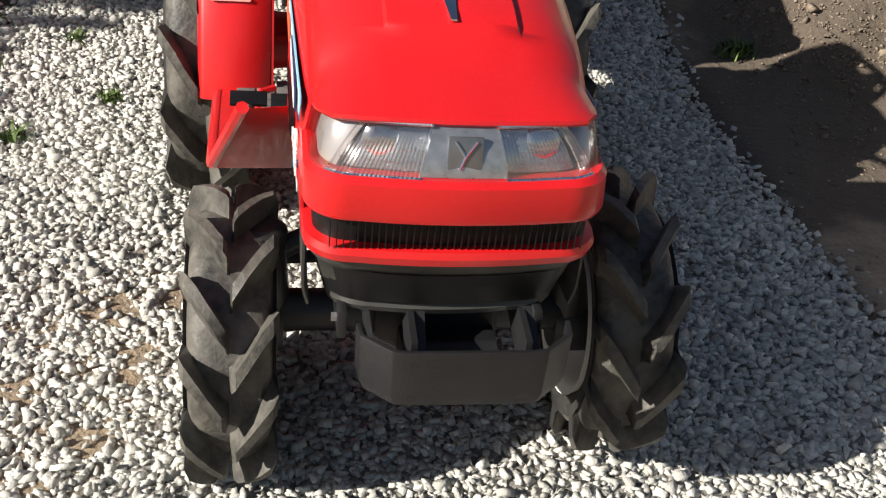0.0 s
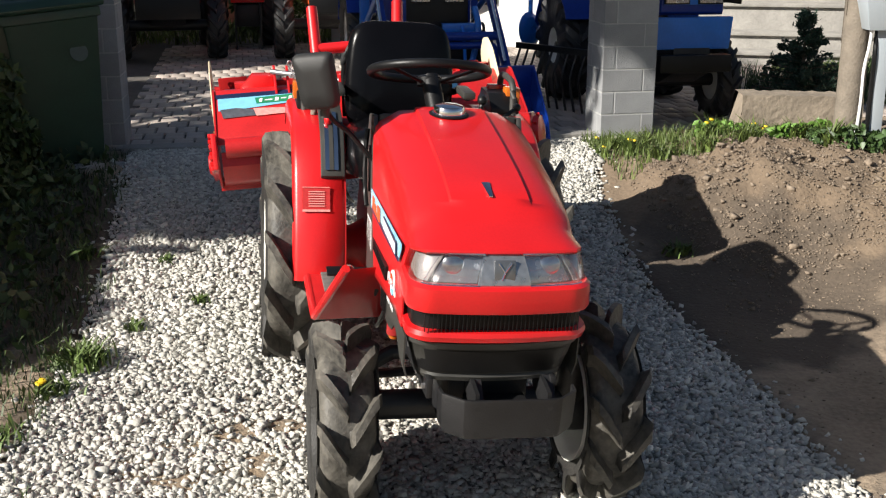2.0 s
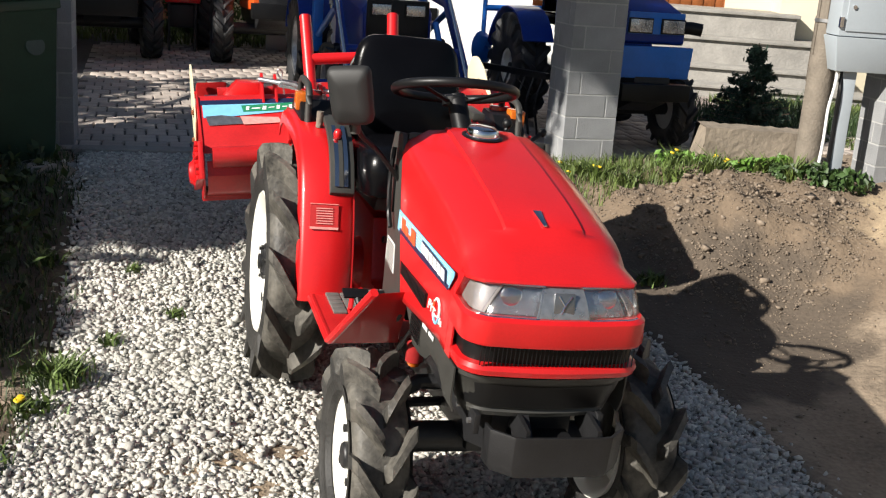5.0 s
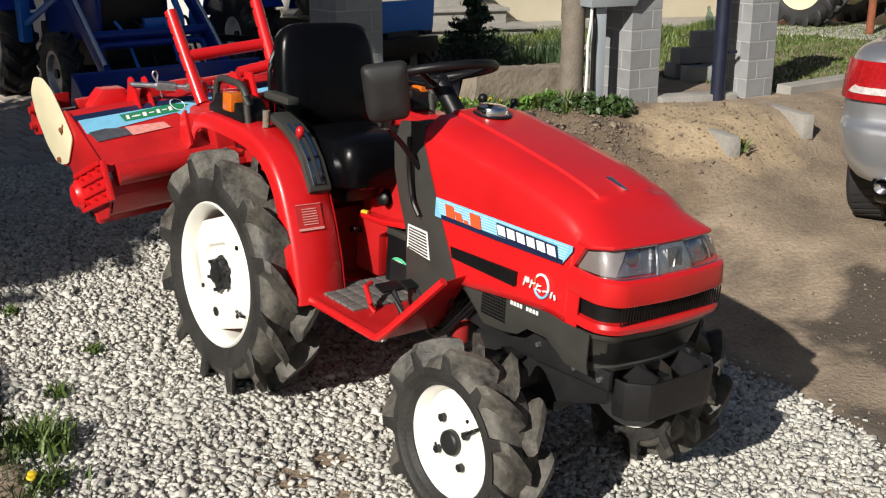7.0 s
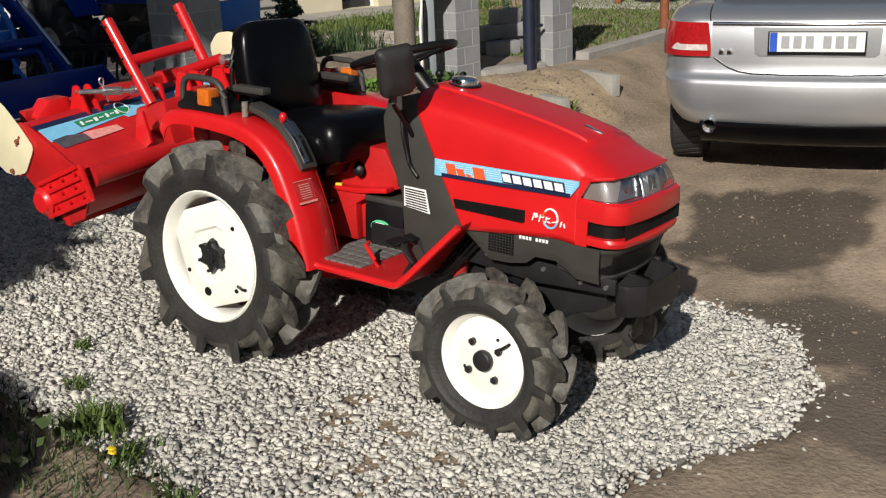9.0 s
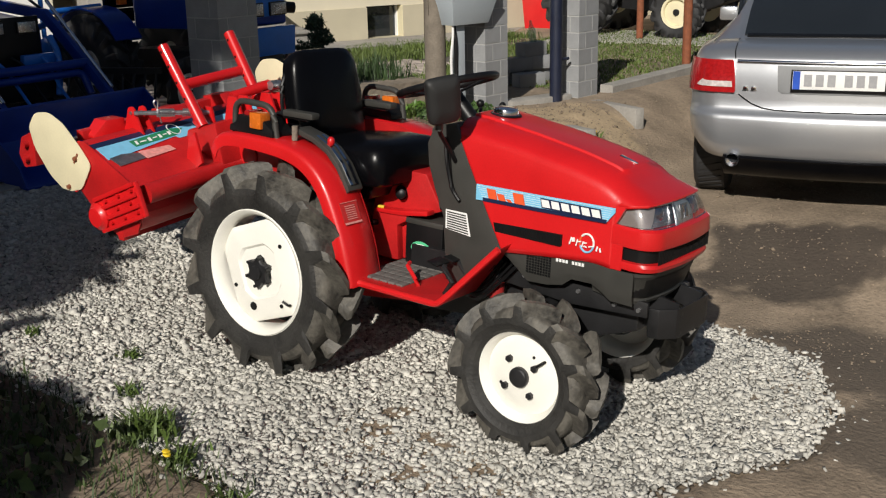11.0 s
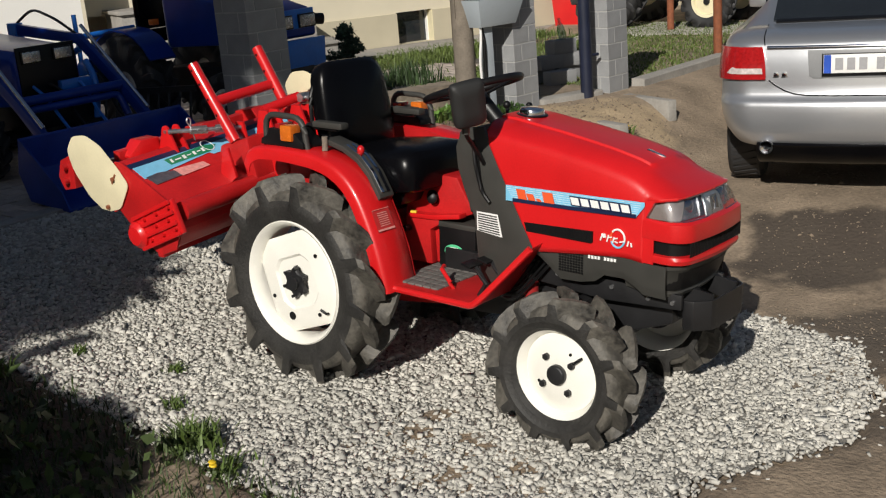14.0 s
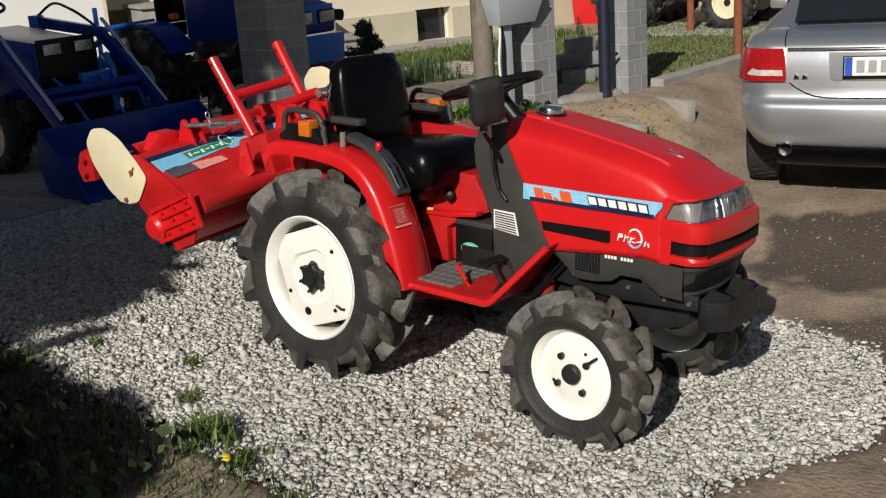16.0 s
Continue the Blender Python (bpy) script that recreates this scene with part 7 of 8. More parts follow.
for sx in (-1, 1):
    bm = BM()
    loft(bm, [[(sx * 0.738, y, z) for y, z in ((1.25, 1.06), (1.55, 1.30), (2.4, 1.34), (3.1, 1.06))], [(sx * 0.715, y, z) for y, z in ((1.25, 1.06), (1.55, 1.30), (2.4, 1.34), (3.1, 1.06))]])
    part("side_window", bm, CARGLASS, car, bevel=0.004)
    # the tail lamp wraps the corner
    lamp = thing("tail_lamp", "red wrapped tail lamp with a clear strip", "")
    lamp.parent = car

    def around(z, grow, x_in, turn, tail):
        w, yc = rear_at(z)
        yc += BOW
        pts = [(x_in + (w - CR - x_in) * k / 3, rear_y(x_in + (w - CR - x_in) * k / 3, z) - grow) for k in range(4)]
        pts += [(w - CR + (CR + grow) * math.sin(a), yc + CR - (CR + grow) * math.cos(a)) for a in [turn * k / 8 for k in range(1, 9)]]
        pts.append((w + grow, yc + CR + tail) if tail else (pts[-1][0] + 0.001, pts[-1][1] + 0.004))
        return [(sx * x, y, z) for x, y in pts]

    def lamp_piece(name, levels, grow, material, label=""):
        bm = BM()
        sheet(bm, [around(z, grow, xi, turn, tail) for z, xi, turn, tail in levels], 0.016)
        part(name, bm, material, lamp, label, smooth=50)
    lamp_piece("red_lens", [(0.780, 0.610, 1.571, 0.005), (0.795, 0.606, 1.571, 0.02), (0.85, 0.608, 1.571, 0.03), (0.92, 0.615, 1.571, 0.01), (0.965, 0.622, 1.571, 0.005), (0.978, 0.630, 1.45, 0)], 0.006, TAILRED)
    lamp_piece("clear_strip", [(0.815, 0.625, 0.75, 0), (0.835, 0.628, 0.65, 0), (0.850, 0.630, 0.55, 0)], 0.010, mat("clear_strip", (0.58, 0.52, 0.50), 0.25, vary=0.25, scale=30, coat=0.5))
    bm = BM()
    box(bm, (sx * 0.97, 3.1, 1.03), (0.16, 0.10, 0.12))
    part("door_mirror", bm, SILVER, car, bevel=0.03)
    bm = BM()
    lathe(bm, [(0.043, 0), (0.043, 0.06), (0.037, 0.06), (0.035, 0.005)], (sx * 0.60, 0.085, 0.362), (0, -1, 0), seg=20)
    part("exhaust_pipe", bm, CHROME, car)
    for y in (0.80, 3.75):
        wheel = thing("wheel", "black tyre on a silver rim", "")
        wheel.parent = car
        bm = BM()
        lathe(bm, [(0.21, -0.10), (0.30, -0.115), (0.325, -0.09), (0.328, 0), (0.325, 0.09), (0.30, 0.115), (0.21, 0.10)], (sx * 0.785, y, 0.328), (1, 0, 0), seg=40, closed=True)
        tyre = part("tyre", bm, RUBBER_CLEAN, wheel)
        for k in range(36):
            a = 2 * math.pi * k / 36
            bm = BM()
            box(bm, (0, 0, 0), (0.16, 0.030, 0.008))
            bar = part("tread_bar", bm, RUBBER_CLEAN, tyre)
            bar.matrix_basis = Matrix.Translation((sx * 0.785, y + 0.327 * math.cos(a), 0.328 + 0.327 * math.sin(a))) @ Matrix.Rotation(a - math.pi / 2, 4, "X") @ Matrix.Rotation(0.25, 4, "Z")
        bm = BM()
        lathe(bm, [(0.215, 0.06 * sx), (0.19, 0.09 * sx), (0.05, 0.07 * sx), (0.04, 0.02 * sx)], (sx * 0.785, y, 0.328), (1, 0, 0), seg=30)
        part("rim", bm, STEEL, wheel)
# dark diffuser panel under the bumper
bm = BM()
sheet(bm, [[(x, rear_y(x, max(z, 0.36)) + dy, z) for x in (-0.66, -0.6, -0.4, -0.2, 0, 0.2, 0.4, 0.6, 0.66)] for z, dy in ((0.385, -0.004), (0.36, -0.006), (0.33, 0.0), (0.27, 0.06), (0.24, 0.14))], 0.02)
part("lower_skirt", bm, VINYL, car, "black lower bumper skirt", smooth=60)
# plate holder, plate and trim
# the recess is a flat sheet, its shade given as darker grey
bm = BM()
sheet(bm, [[(x * s, rear_y(x * s, z) - 0.004, z) for x in (-0.36, -0.2, 0, 0.2, 0.36)] for z, s in ((0.785, 0.90), (0.80, 0.97), (0.94, 1.0), (0.955, 1.0))], 0.008)
part("plate_recess", bm, mat("recess_shade_grey", (0.16, 0.165, 0.17), 0.4, vary=0.1), car, "plate recess drawn in a grey for its shade", smooth=60)
bm = BM()
box(bm, (0.0, 0.052, 0.868), (0.55, 0.014, 0.135))
plate = part("number_plate", bm, BLACK, car, "black plate holder", bevel=0.003)
bm = BM()
box(bm, (0.0, 0.044, 0.874), (0.53, 0.006, 0.112))
part("plate_face", bm, WHITE, plate, "white number plate", bevel=0.001)
bm = BM()
box(bm, (-0.242, 0.0395, 0.874), (0.042, 0.004, 0.110))
part("blue_band", bm, mat("plate_blue", (0.02, 0.08, 0.45), 0.4), plate)
for k in range(6):
    bm = BM()
    box(bm, (-0.175 + 0.068 * k + (0.03 if k > 2 else 0), 0.0395, 0.874), (0.046, 0.004, 0.072))
    part("plate_bar", bm, mat("plate_grey", (0.33, 0.33, 0.34), 0.5), plate, "character drawn as a plain bar")
bm = BM()
sheet(bm, [[(x, rear_y(x, z) - g, z) for x in (-0.605, -0.4, -0.2, 0, 0.2, 0.4, 0.605)] for z, g in ((0.962, 0.006), (0.968, 0.014), (0.980, 0.014), (0.984, 0.006))], 0.006)
part("chrome_strip", bm, CHROME, car, smooth=60)
bm = BM()
tube(bm, [(x, rear_y(x, z) - 0.001, z) for x, z in ((-0.590, 0.775), (-0.55, 0.745), (-0.50, 0.715), (-0.44, 0.693), (-0.36, 0.683), (-0.2, 0.680), (0, 0.680), (0.2, 0.680), (0.36, 0.683), (0.44, 0.693), (0.50, 0.715), (0.55, 0.745), (0.590, 0.775))], 0.0045, seg=6)
part("lid_seam", bm, BLACK, car)
for sx in (-1, 1):
    bm = BM()
    tube(bm, [(sx * x, rear_y(x, z) - 0.001, z) for x, z in ((0.618, 0.988), (0.622, 1.005), (0.626, 1.025), (0.628, 1.042), (0.630, 1.055))] + [(sx * 0.640, 0.60, 1.066)], 0.004, seg=6)
    part("lid_seam", bm, BLACK, car)
for x0, n in ((-0.545, 2), (0.40, 5)):
    for k in range(n):
        bm = BM()
        x = x0 + 0.050 * k
        prism(bm, [(x - 0.020, 0.792), (x + 0.020, 0.792), (x + 0.012, 0.825), (x - 0.012, 0.825)], rear_y(x, 0.81) - 0.004, rear_y(x, 0.81) + 0.01, "y")
        part("badge_bar", bm, CHROME, car, bevel=0.002)
bm = BM()
prism(bm, [(0.2, 0.36), (4.4, 0.36), (4.4, 0.22), (0.35, 0.22)], -0.66, 0.66)
part("underbody", bm, BLACK, car)

# ---- the other tractors in the yard ----
def plain_wheel(root, c, R, rim_r, w, out, rim_mat, lugs=16):
    wheel = thing("wheel", "barred black tyre on a painted rim", "")
    wheel.parent = root
    make_tyre(c, R, rim_r, w, lugs, R * 0.085, RUBBER_CLEAN, RUBBER_CLEAN, wheel, "", R * 0.13)
    bm = BM()
    lathe(bm, [(rim_r + 0.006, w * 0.42 * out), (rim_r - 0.02, w * 0.40 * out), (rim_r - 0.03, w * 0.18 * out), (rim_r * 0.5, w * 0.24 * out), (rim_r * 0.2, w * 0.24 * out), (rim_r * 0.18, -w * 0.3 * out), (rim_r, -w * 0.3 * out)], c, (1, 0, 0), seg=28, closed=True)
    part("rim", bm, rim_mat, wheel)
    bm = BM()
    cyl(bm, (c[0], c[1], c[2]), (c[0] + out * w * 0.34, c[1], c[2]), rim_r * 0.22, seg=10)
    part("hub", bm, IRON, wheel)
    return wheel


def farm_tractor(label, x, y, z, yaw, s, paint, rim_mat=STEEL, hood_w=0.46, hood_z=(0.66, 1.10), slats=8, band=None, cab_frame=False, hood_len=1.05, group="parked tractors", mirrors=True, lamp=(0.55, 0.10, 0.11, 0.075), grille_h=0.58, fender_mat=None, weight=(1.05, 0.13), rise=0.06, rear_rim=0.27, face=BLACK):
    """A parked tractor facing its own -y; the origin lies under its front axle."""
    t = thing("parked_tractor", label, "tractor", Matrix.Translation((x, y, z)) @ Matrix.Rotation(radians(yaw), 4, "Z") @ Matrix.Diagonal((s, s, s, 1)), group)
    w, (z0, z1) = hood_w / 2, hood_z
    bm = BM()
    loft(bm, [[(-w * k, yy, za), (-w * k, yy, zb - 0.06), (-w * k + 0.05, yy, zb), (w * k - 0.05, yy, zb), (w * k, yy, zb - 0.06), (w * k, yy, za)] for yy, k, za, zb in
              ((-0.42, 0.92, z0 + 0.02, z1 - 0.06), (-0.38, 0.98, z0, z1 - 0.03), (0.0, 1.0, z0 - 0.02, z1 + 0.4 * (rise - 0.06)), (hood_len - 0.4, 1.04, z0 - 0.04, z1 + rise), (hood_len - 0.36, 1.0, z0 - 0.04, z1 + rise - 0.01))])
    part("hood", bm, paint, t, "painted sheet-metal hood", bevel=0.012)
    bm = BM()
    box(bm, (0, -0.425, (z0 + z1) / 2 + 0.02), (hood_w * 0.86, 0.02, (z1 - z0) * grille_h))
    grille = part("grille", bm, face, t, "radiator grille", bevel=0.004)
    for k in range(slats):
        bm = BM()
        box(bm, (0, -0.438, z0 + (z1 - z0) * (0.34 + 0.42 * k / max(1, slats - 1))), (hood_w * 0.8, 0.008, 0.010))
        part("slat", bm, paint if band is None else band, grille)
    for sx in (-1, 1):
        bm = BM()
        lx, lz, lw, lh = lamp
        box(bm, (sx * w * lx, -0.440, z0 + lz), (lw, 0.02, lh))
        hl = part("headlight", bm, BLACK, t, bevel=0.006)
        bm = BM()
        box(bm, (sx * w * lx, -0.452, z0 + lz), (lw - 0.02, 0.006, lh - 0.02))
        part("lamp_glass", bm, REFLECTOR, hl, bevel=0.003)
    bm = BM()
    prism(bm, [(-0.46, 0.42), (-0.46, 0.62), (0.9, 0.62), (1.25, 0.60), (1.25, 0.34), (0.6, 0.30), (-0.2, 0.32)], -0.15, 0.15)
    part("chassis", bm, IRON, t, bevel=0.01)
    # black front block; a large one also fills in shadow below the lamps
    bm = BM()
    box(bm, (0, -0.50, 0.50), (hood_w * weight[0], 0.10, weight[1]))
    part("dark_front_block", bm, BLACK, t, bevel=0.008)
    bm = BM()
    cyl(bm, (-0.40, 0, 0.31), (0.40, 0, 0.31), 0.05)
    part("front_axle", bm, IRON, t)
    for sx in (-1, 1):
        plain_wheel(t, (sx * 0.43, 0, 0.315), 0.315, 0.17, 0.16, sx, rim_mat, 14)
        plain_wheel(t, (sx * 0.46, 1.25, 0.475), 0.475, rear_rim, 0.25, sx, rim_mat, 16)
        bm = BM()
        pts = [(1.25 + 0.53 * math.cos(a), 0.475 + 0.53 * math.sin(a)) for a in [math.pi * k / 12 for k in range(1, 11)]]
        sheet(bm, [[(sx * 0.32, yy, zz), (sx * 0.60, yy, zz)] for yy, zz in pts], 0.015)
        part("fender", bm, fender_mat or paint, t, smooth=60)
        bm = BM()
        box(bm, (sx * 0.50, 0.80, 1.06), (0.07, 0.06, 0.05))
        part("indicator", bm, AMBER, t, bevel=0.008)
        if not mirrors:
            continue
        bm = BM()
        tube(bm, [(sx * 0.22, 0.62, 1.1), (sx * 0.40, 0.55, 1.25), (sx * 0.42, 0.55, 1.32)], 0.010, seg=6, round_r=0.05)
        arm = part("mirror_arm", bm, BLACK, t)
        bm = BM()
        box(bm, (sx * 0.42, 0.54, 1.40), (0.13, 0.03, 0.19))
        part("mirror_head", bm, BLACK, arm, bevel=0.012)
    bm = BM()
    tube(bm, [(0.19 * math.cos(a), 0.78 + 0.18 * math.sin(a), 1.26 + 0.06 * math.sin(a)) for a in [2 * math.pi * k / 28 for k in range(29)]], 0.015, seg=8)
    tube(bm, [(0, 0.60, 1.10), (0, 0.78, 1.24)], 0.022, seg=8)
    tube(bm, [(-0.18, 0.78, 1.26), (0.18, 0.78, 1.26)], 0.011, seg=6)
    part("steering_wheel", bm, BLACK, t)
    bm = BM()
    loft(bm, [[(-0.20, 1.02, zz), (0.20, 1.02, zz), (0.22, 1.40, zz), (-0.22, 1.40, zz)] for zz in (0.86, 0.96)])
    box(bm, (0, 1.42, 1.14), (0.42, 0.09, 0.36))
    part("seat", bm, VINYL, t, bevel=0.03)
    if cab_frame:
        bm = BM()
        for sx in (-1, 1):
            tube(bm, [(sx * 0.44, 1.55, 0.9), (sx * 0.44, 1.50, 2.0)], 0.028, seg=8)
            tube(bm, [(sx * 0.40, 0.60, 1.0), (sx * 0.42, 0.75, 1.95)], 0.022, seg=8)
        tube(bm, [(-0.44, 1.50, 2.0), (0.44, 1.50, 2.0)], 0.028, seg=8)
        part("roll_frame", bm, BLACK, t)
    return t


# its enlarged black front block stands in for the shadow under the hood
farm_tractor("dark red tractor standing in the shade of the yard", -1.24, 7.35, 0.30, 4, 1.08, mat("dark_red_paint", (0.36, 0.012, 0.014), 0.35, coat=0.3), hood_w=0.58, hood_z=(0.52, 1.02), cab_frame=True, slats=0, lamp=(0.47, 0.165, 0.13, 0.08), grille_h=0.80, fender_mat=BLACK, weight=(0.95, 0.20))
farm_tractor("orange tractor with a slatted grille on the paving", 0.36, 7.25, 0.30, 0, 1.10, ORANGE, hood_w=0.42, hood_z=(0.50, 1.06), slats=6, band=STEEL, lamp=(0.42, 0.16, 0.17, 0.085), fender_mat=mat("brick_red_paint", (0.42, 0.035, 0.018), 0.4, vary=0.12))
farm_tractor("faded orange tractor with a cream grille behind the others", 2.05, 8.6, 0.30, -4, 1.05, FADED, hood_w=0.46, slats=5, band=CREAM)
blue = farm_tractor("dark blue tractor with a front loader on the paving", 0.79, 3.90, 0.30, 0, 0.86, BLUE, hood_w=0.58, hood_z=(0.58, 1.02), slats=0, mirrors=False, lamp=(0.47, 0.36, 0.17, 0.10), grille_h=0.90, fender_mat=BLUE, weight=(1.0, 0.20))
blue2 = farm_tractor("blue tractor with square lamps behind the gate pillar", 2.30, 3.10, 0.30, 1, 0.85, BLUE, rim_mat=RIM, hood_w=0.54, hood_z=(0.85, 1.13), slats=0, hood_len=1.3, mirrors=False, lamp=(0.50, 0.14, 0.20, 0.115), rise=0.24, rear_rim=0.15, face=BRIGHTBLUE)
side_tractor = farm_tractor("tractor with cream wheels parked across the lawn", 8.47, 2.27, 0.40, 0, 0.98, mat("dark_green_paint", (0.03, 0.05, 0.03), 0.4), rim_mat=CREAM, slats=3)
farm_tractor("tractor with cream wheels in the far shade", 10.25, 1.85, 0.40, 0, 0.98, BLUE, rim_mat=CREAM, slats=3)

# loader arms and bucket of the blue tractor
loader = thing("front_loader", "dark blue front loader with a wide bucket lowered to the ground", "loader", Matrix.Translation((0, 0, 0.30)))
for x in (0.40, 1.18):
    bm = BM()
    prism(bm, [(4.60, 0.93), (4.45, 0.97), (3.70, 0.90), (3.26, 0.56), (2.93, 0.28), (2.97, 0.20), (3.30, 0.49), (3.74, 0.83), (4.5, 0.89)], x - 0.022, x + 0.022)
    part("loader_arm", bm, BLUE, loader, bevel=0.01)
    bm = BM()
    box(bm, (x, 4.52, 0.70), (0.07, 0.11, 0.56))
    part("arm_tower", bm, BRIGHTBLUE, loader, bevel=0.008)
    bm = BM()
    cyl(bm, (x, 4.45, 0.55), (x, 3.72, 0.80), 0.022)
    part("ram_tube", bm, BRIGHTBLUE, loader)
    bm = BM()
    cyl(bm, (x - 0.035, 3.62, 0.96), (x - 0.035, 3.00, 0.42), 0.013)
    part("ram_rod", bm, CHROME, loader)
    bm = BM()
    tube(bm, [(x, 4.5, 0.97), (x + 0.03, 4.3, 1.08), (x + 0.02, 4.0, 1.0), (x, 3.75, 0.90)], 0.010, seg=6, round_r=0.1)
    part("hose", bm, BLACK, loader)
bm = BM()
cyl(bm, (0.40, 3.30, 0.56), (1.18, 3.30, 0.56), 0.03)
part("arm_tie", bm, BLUE, loader)
bm = BM()
bk = [(2.87, 0.40), (2.93, 0.20), (2.86, 0.05), (2.46, 0.015), (2.46, 0.0), (2.87, 0.03), (2.95, 0.20), (2.89, 0.41)]
prism(bm, bk, 0.12, 1.31)
bucket = part("bucket", bm, BLUE, loader, "dark blue steel bucket", bevel=0.003)
for x in (0.125, 1.305):
    bm = BM()
    prism(bm, [(2.885, 0.41), (2.94, 0.20), (2.86, 0.04), (2.46, 0.0), (2.52, 0.12)], x - 0.006, x + 0.006)
    part("bucket_side", bm, BLUE, bucket)
# back frame of the bucket carrier, with its bright blue valve block and pipes
bm = BM()
tube(bm, [(0.44, 3.22, 0.36), (0.44, 3.30, 0.50), (1.14, 3.30, 0.50), (1.14, 3.22, 0.36)], 0.026, seg=10, round_r=0.05)
part("carrier_frame", bm, BLUE, loader)
bm = BM()
box(bm, (0.93, 3.46, 0.60), (0.24, 0.05, 0.07))
box(bm, (0.90, 3.46, 0.47), (0.16, 0.05, 0.06))
part("valve_block", bm, BRIGHTBLUE, loader, "bright blue valve block", bevel=0.006)
bm = BM()
tube(bm, [(1.04, 3.48, 0.74), (1.06, 3.42, 0.62), (1.03, 3.40, 0.46), (1.00, 3.38, 0.36)], 0.022, seg=8, round_r=0.08)
part("supply_pipe", bm, BRIGHTBLUE, loader)
for k, x in enumerate((0.74, 0.86, 1.02, 1.16)):
    bm = BM()
    tube(bm, [(x - 0.1, 3.50, 0.62), (x - 0.07, 3.42, 0.55 + 0.03 * k), (x - 0.09, 3.25, 0.42), (x - 0.12, 3.10, 0.34)], 0.011, seg=6, round_r=0.1)
    part("hose", bm, BLACK if k % 2 else BRIGHTBLUE, loader)
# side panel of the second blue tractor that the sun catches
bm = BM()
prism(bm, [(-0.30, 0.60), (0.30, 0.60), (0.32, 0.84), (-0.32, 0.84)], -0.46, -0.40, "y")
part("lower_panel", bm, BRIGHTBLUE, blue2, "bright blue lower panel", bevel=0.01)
bm = BM()
tube(bm, [(0.25, -0.25, 0.98), (0.36, -0.30, 0.98), (0.44, -0.33, 0.97)], 0.05, seg=12)
part("side_pipe", bm, BLACK, blue2)

plough = thing("disc_plough", "bright blue disc plough standing on the paving", "plough", Matrix.Translation((1.80, 4.60, 0.60)) @ Matrix.Diagonal((0.66, 0.66, 0.74, 1)))
bm = BM()
cyl(bm, (-0.10, 0, 0.30), (-0.10, 0, 0.92), 0.028)
part("plough_mast", bm, BRIGHTBLUE, plough)
bm = BM()
cyl(bm, (-0.12, 0, 0.68), (0.75, 0.05, 0.70), 0.032)
part("plough_beam", bm, BRIGHTBLUE, plough)
for x, r in ((-0.12, 0.19), (0.26, 0.16)):
    bm = BM()
    lathe(bm, [(r, 0), (r * 0.7, 0.03), (r * 0.2, 0.05), (r * 0.2, 0.06), (r * 0.7, 0.042)], (x, -0.05, 0.25), (0.5, -0.8, 0.1), seg=28)
    part("disc", bm, BRIGHTBLUE, plough)
bm = BM()
prism(bm, [(0.10, 0.10), (0.34, 0.06), (0.40, 0.42), (0.22, 0.46)], -0.02, 0.02, "y")
part("share_plate", bm, BRIGHTBLUE, plough, bevel=0.004)
harrow = thing("tine_harrow", "dark iron harrow with long tines on the paving", "harrow", Matrix.Translation((1.52, 3.95, 0.30)) @ Matrix.Rotation(radians(-62), 4, "Z") @ Matrix.Diagonal((0.75, 0.75, 0.85, 1)))
bm = BM()
box(bm, (0.4, 0, 0.50), (1.0, 0.05, 0.05))
part("harrow_beam", bm, IRON, harrow)
for k in range(9):
    bm = BM()
    tube(bm, [(-0.05 + 0.112 * k, 0, 0.49), (-0.05 + 0.112 * k, -0.10, 0.28), (-0.05 + 0.112 * k, -0.02, 0.0)], 0.012, seg=6, round_r=0.08)
    part("harrow_tine", bm, IRON, harrow)

# red implements by the house and behind the dark red tractor
for x, y, w, up in ((9.3, 4.6, 0.7, 0.0), (-0.45, 8.3, 0.36, 0.50)):
    t = thing("red_implement", "red sheet-metal implement cover standing in the yard", "implement", Matrix.Translation((x, y, 0.30)))
    k = 0.42 if up else 1.0
    bm = BM()
    prism(bm, [(-0.2, up), (0.25, up), (0.30, up + 0.45 * k), (0.05, up + 0.62 * k), (-0.2, up + 0.55 * k)], -w / 2, w / 2)
    part("cover", bm, RED, t, bevel=0.015)
    bm = BM()
    box(bm, (0, -0.22, up + 0.12), (w * 0.9, 0.03, 0.05))
    part("rail", bm, IRON, t)
    if up:
        for sx in (-1, 1):
            bm = BM()
            prism(bm, [(-0.15, 0.0), (0.2, 0.0), (0.15, up), (-0.15, up)], sx * w * 0.40, sx * w * 0.34)
            part("stand", bm, IRON, t)
        bm = BM()
        box(bm, (0, 0.02, up - 0.14), (w * 0.7, 0.26, 0.24))
        part("gear_case", bm, IRON, t, bevel=0.02)

# young spruce
spruce = thing("spruce", "small dark spruce tree growing by the steps", "tree", Matrix.Translation((3.42, 3.32, 0.29)) @ Matrix.Diagonal((0.88, 0.88, 0.88, 1)))
bm = BM()
cyl(bm, (0, 0, -0.05), (0, 0, 0.84), 0.022, 0.004, seg=8)
part("trunk", bm, BARK, spruce)
q = np.random.default_rng(3)
bm = BM()
tips = []
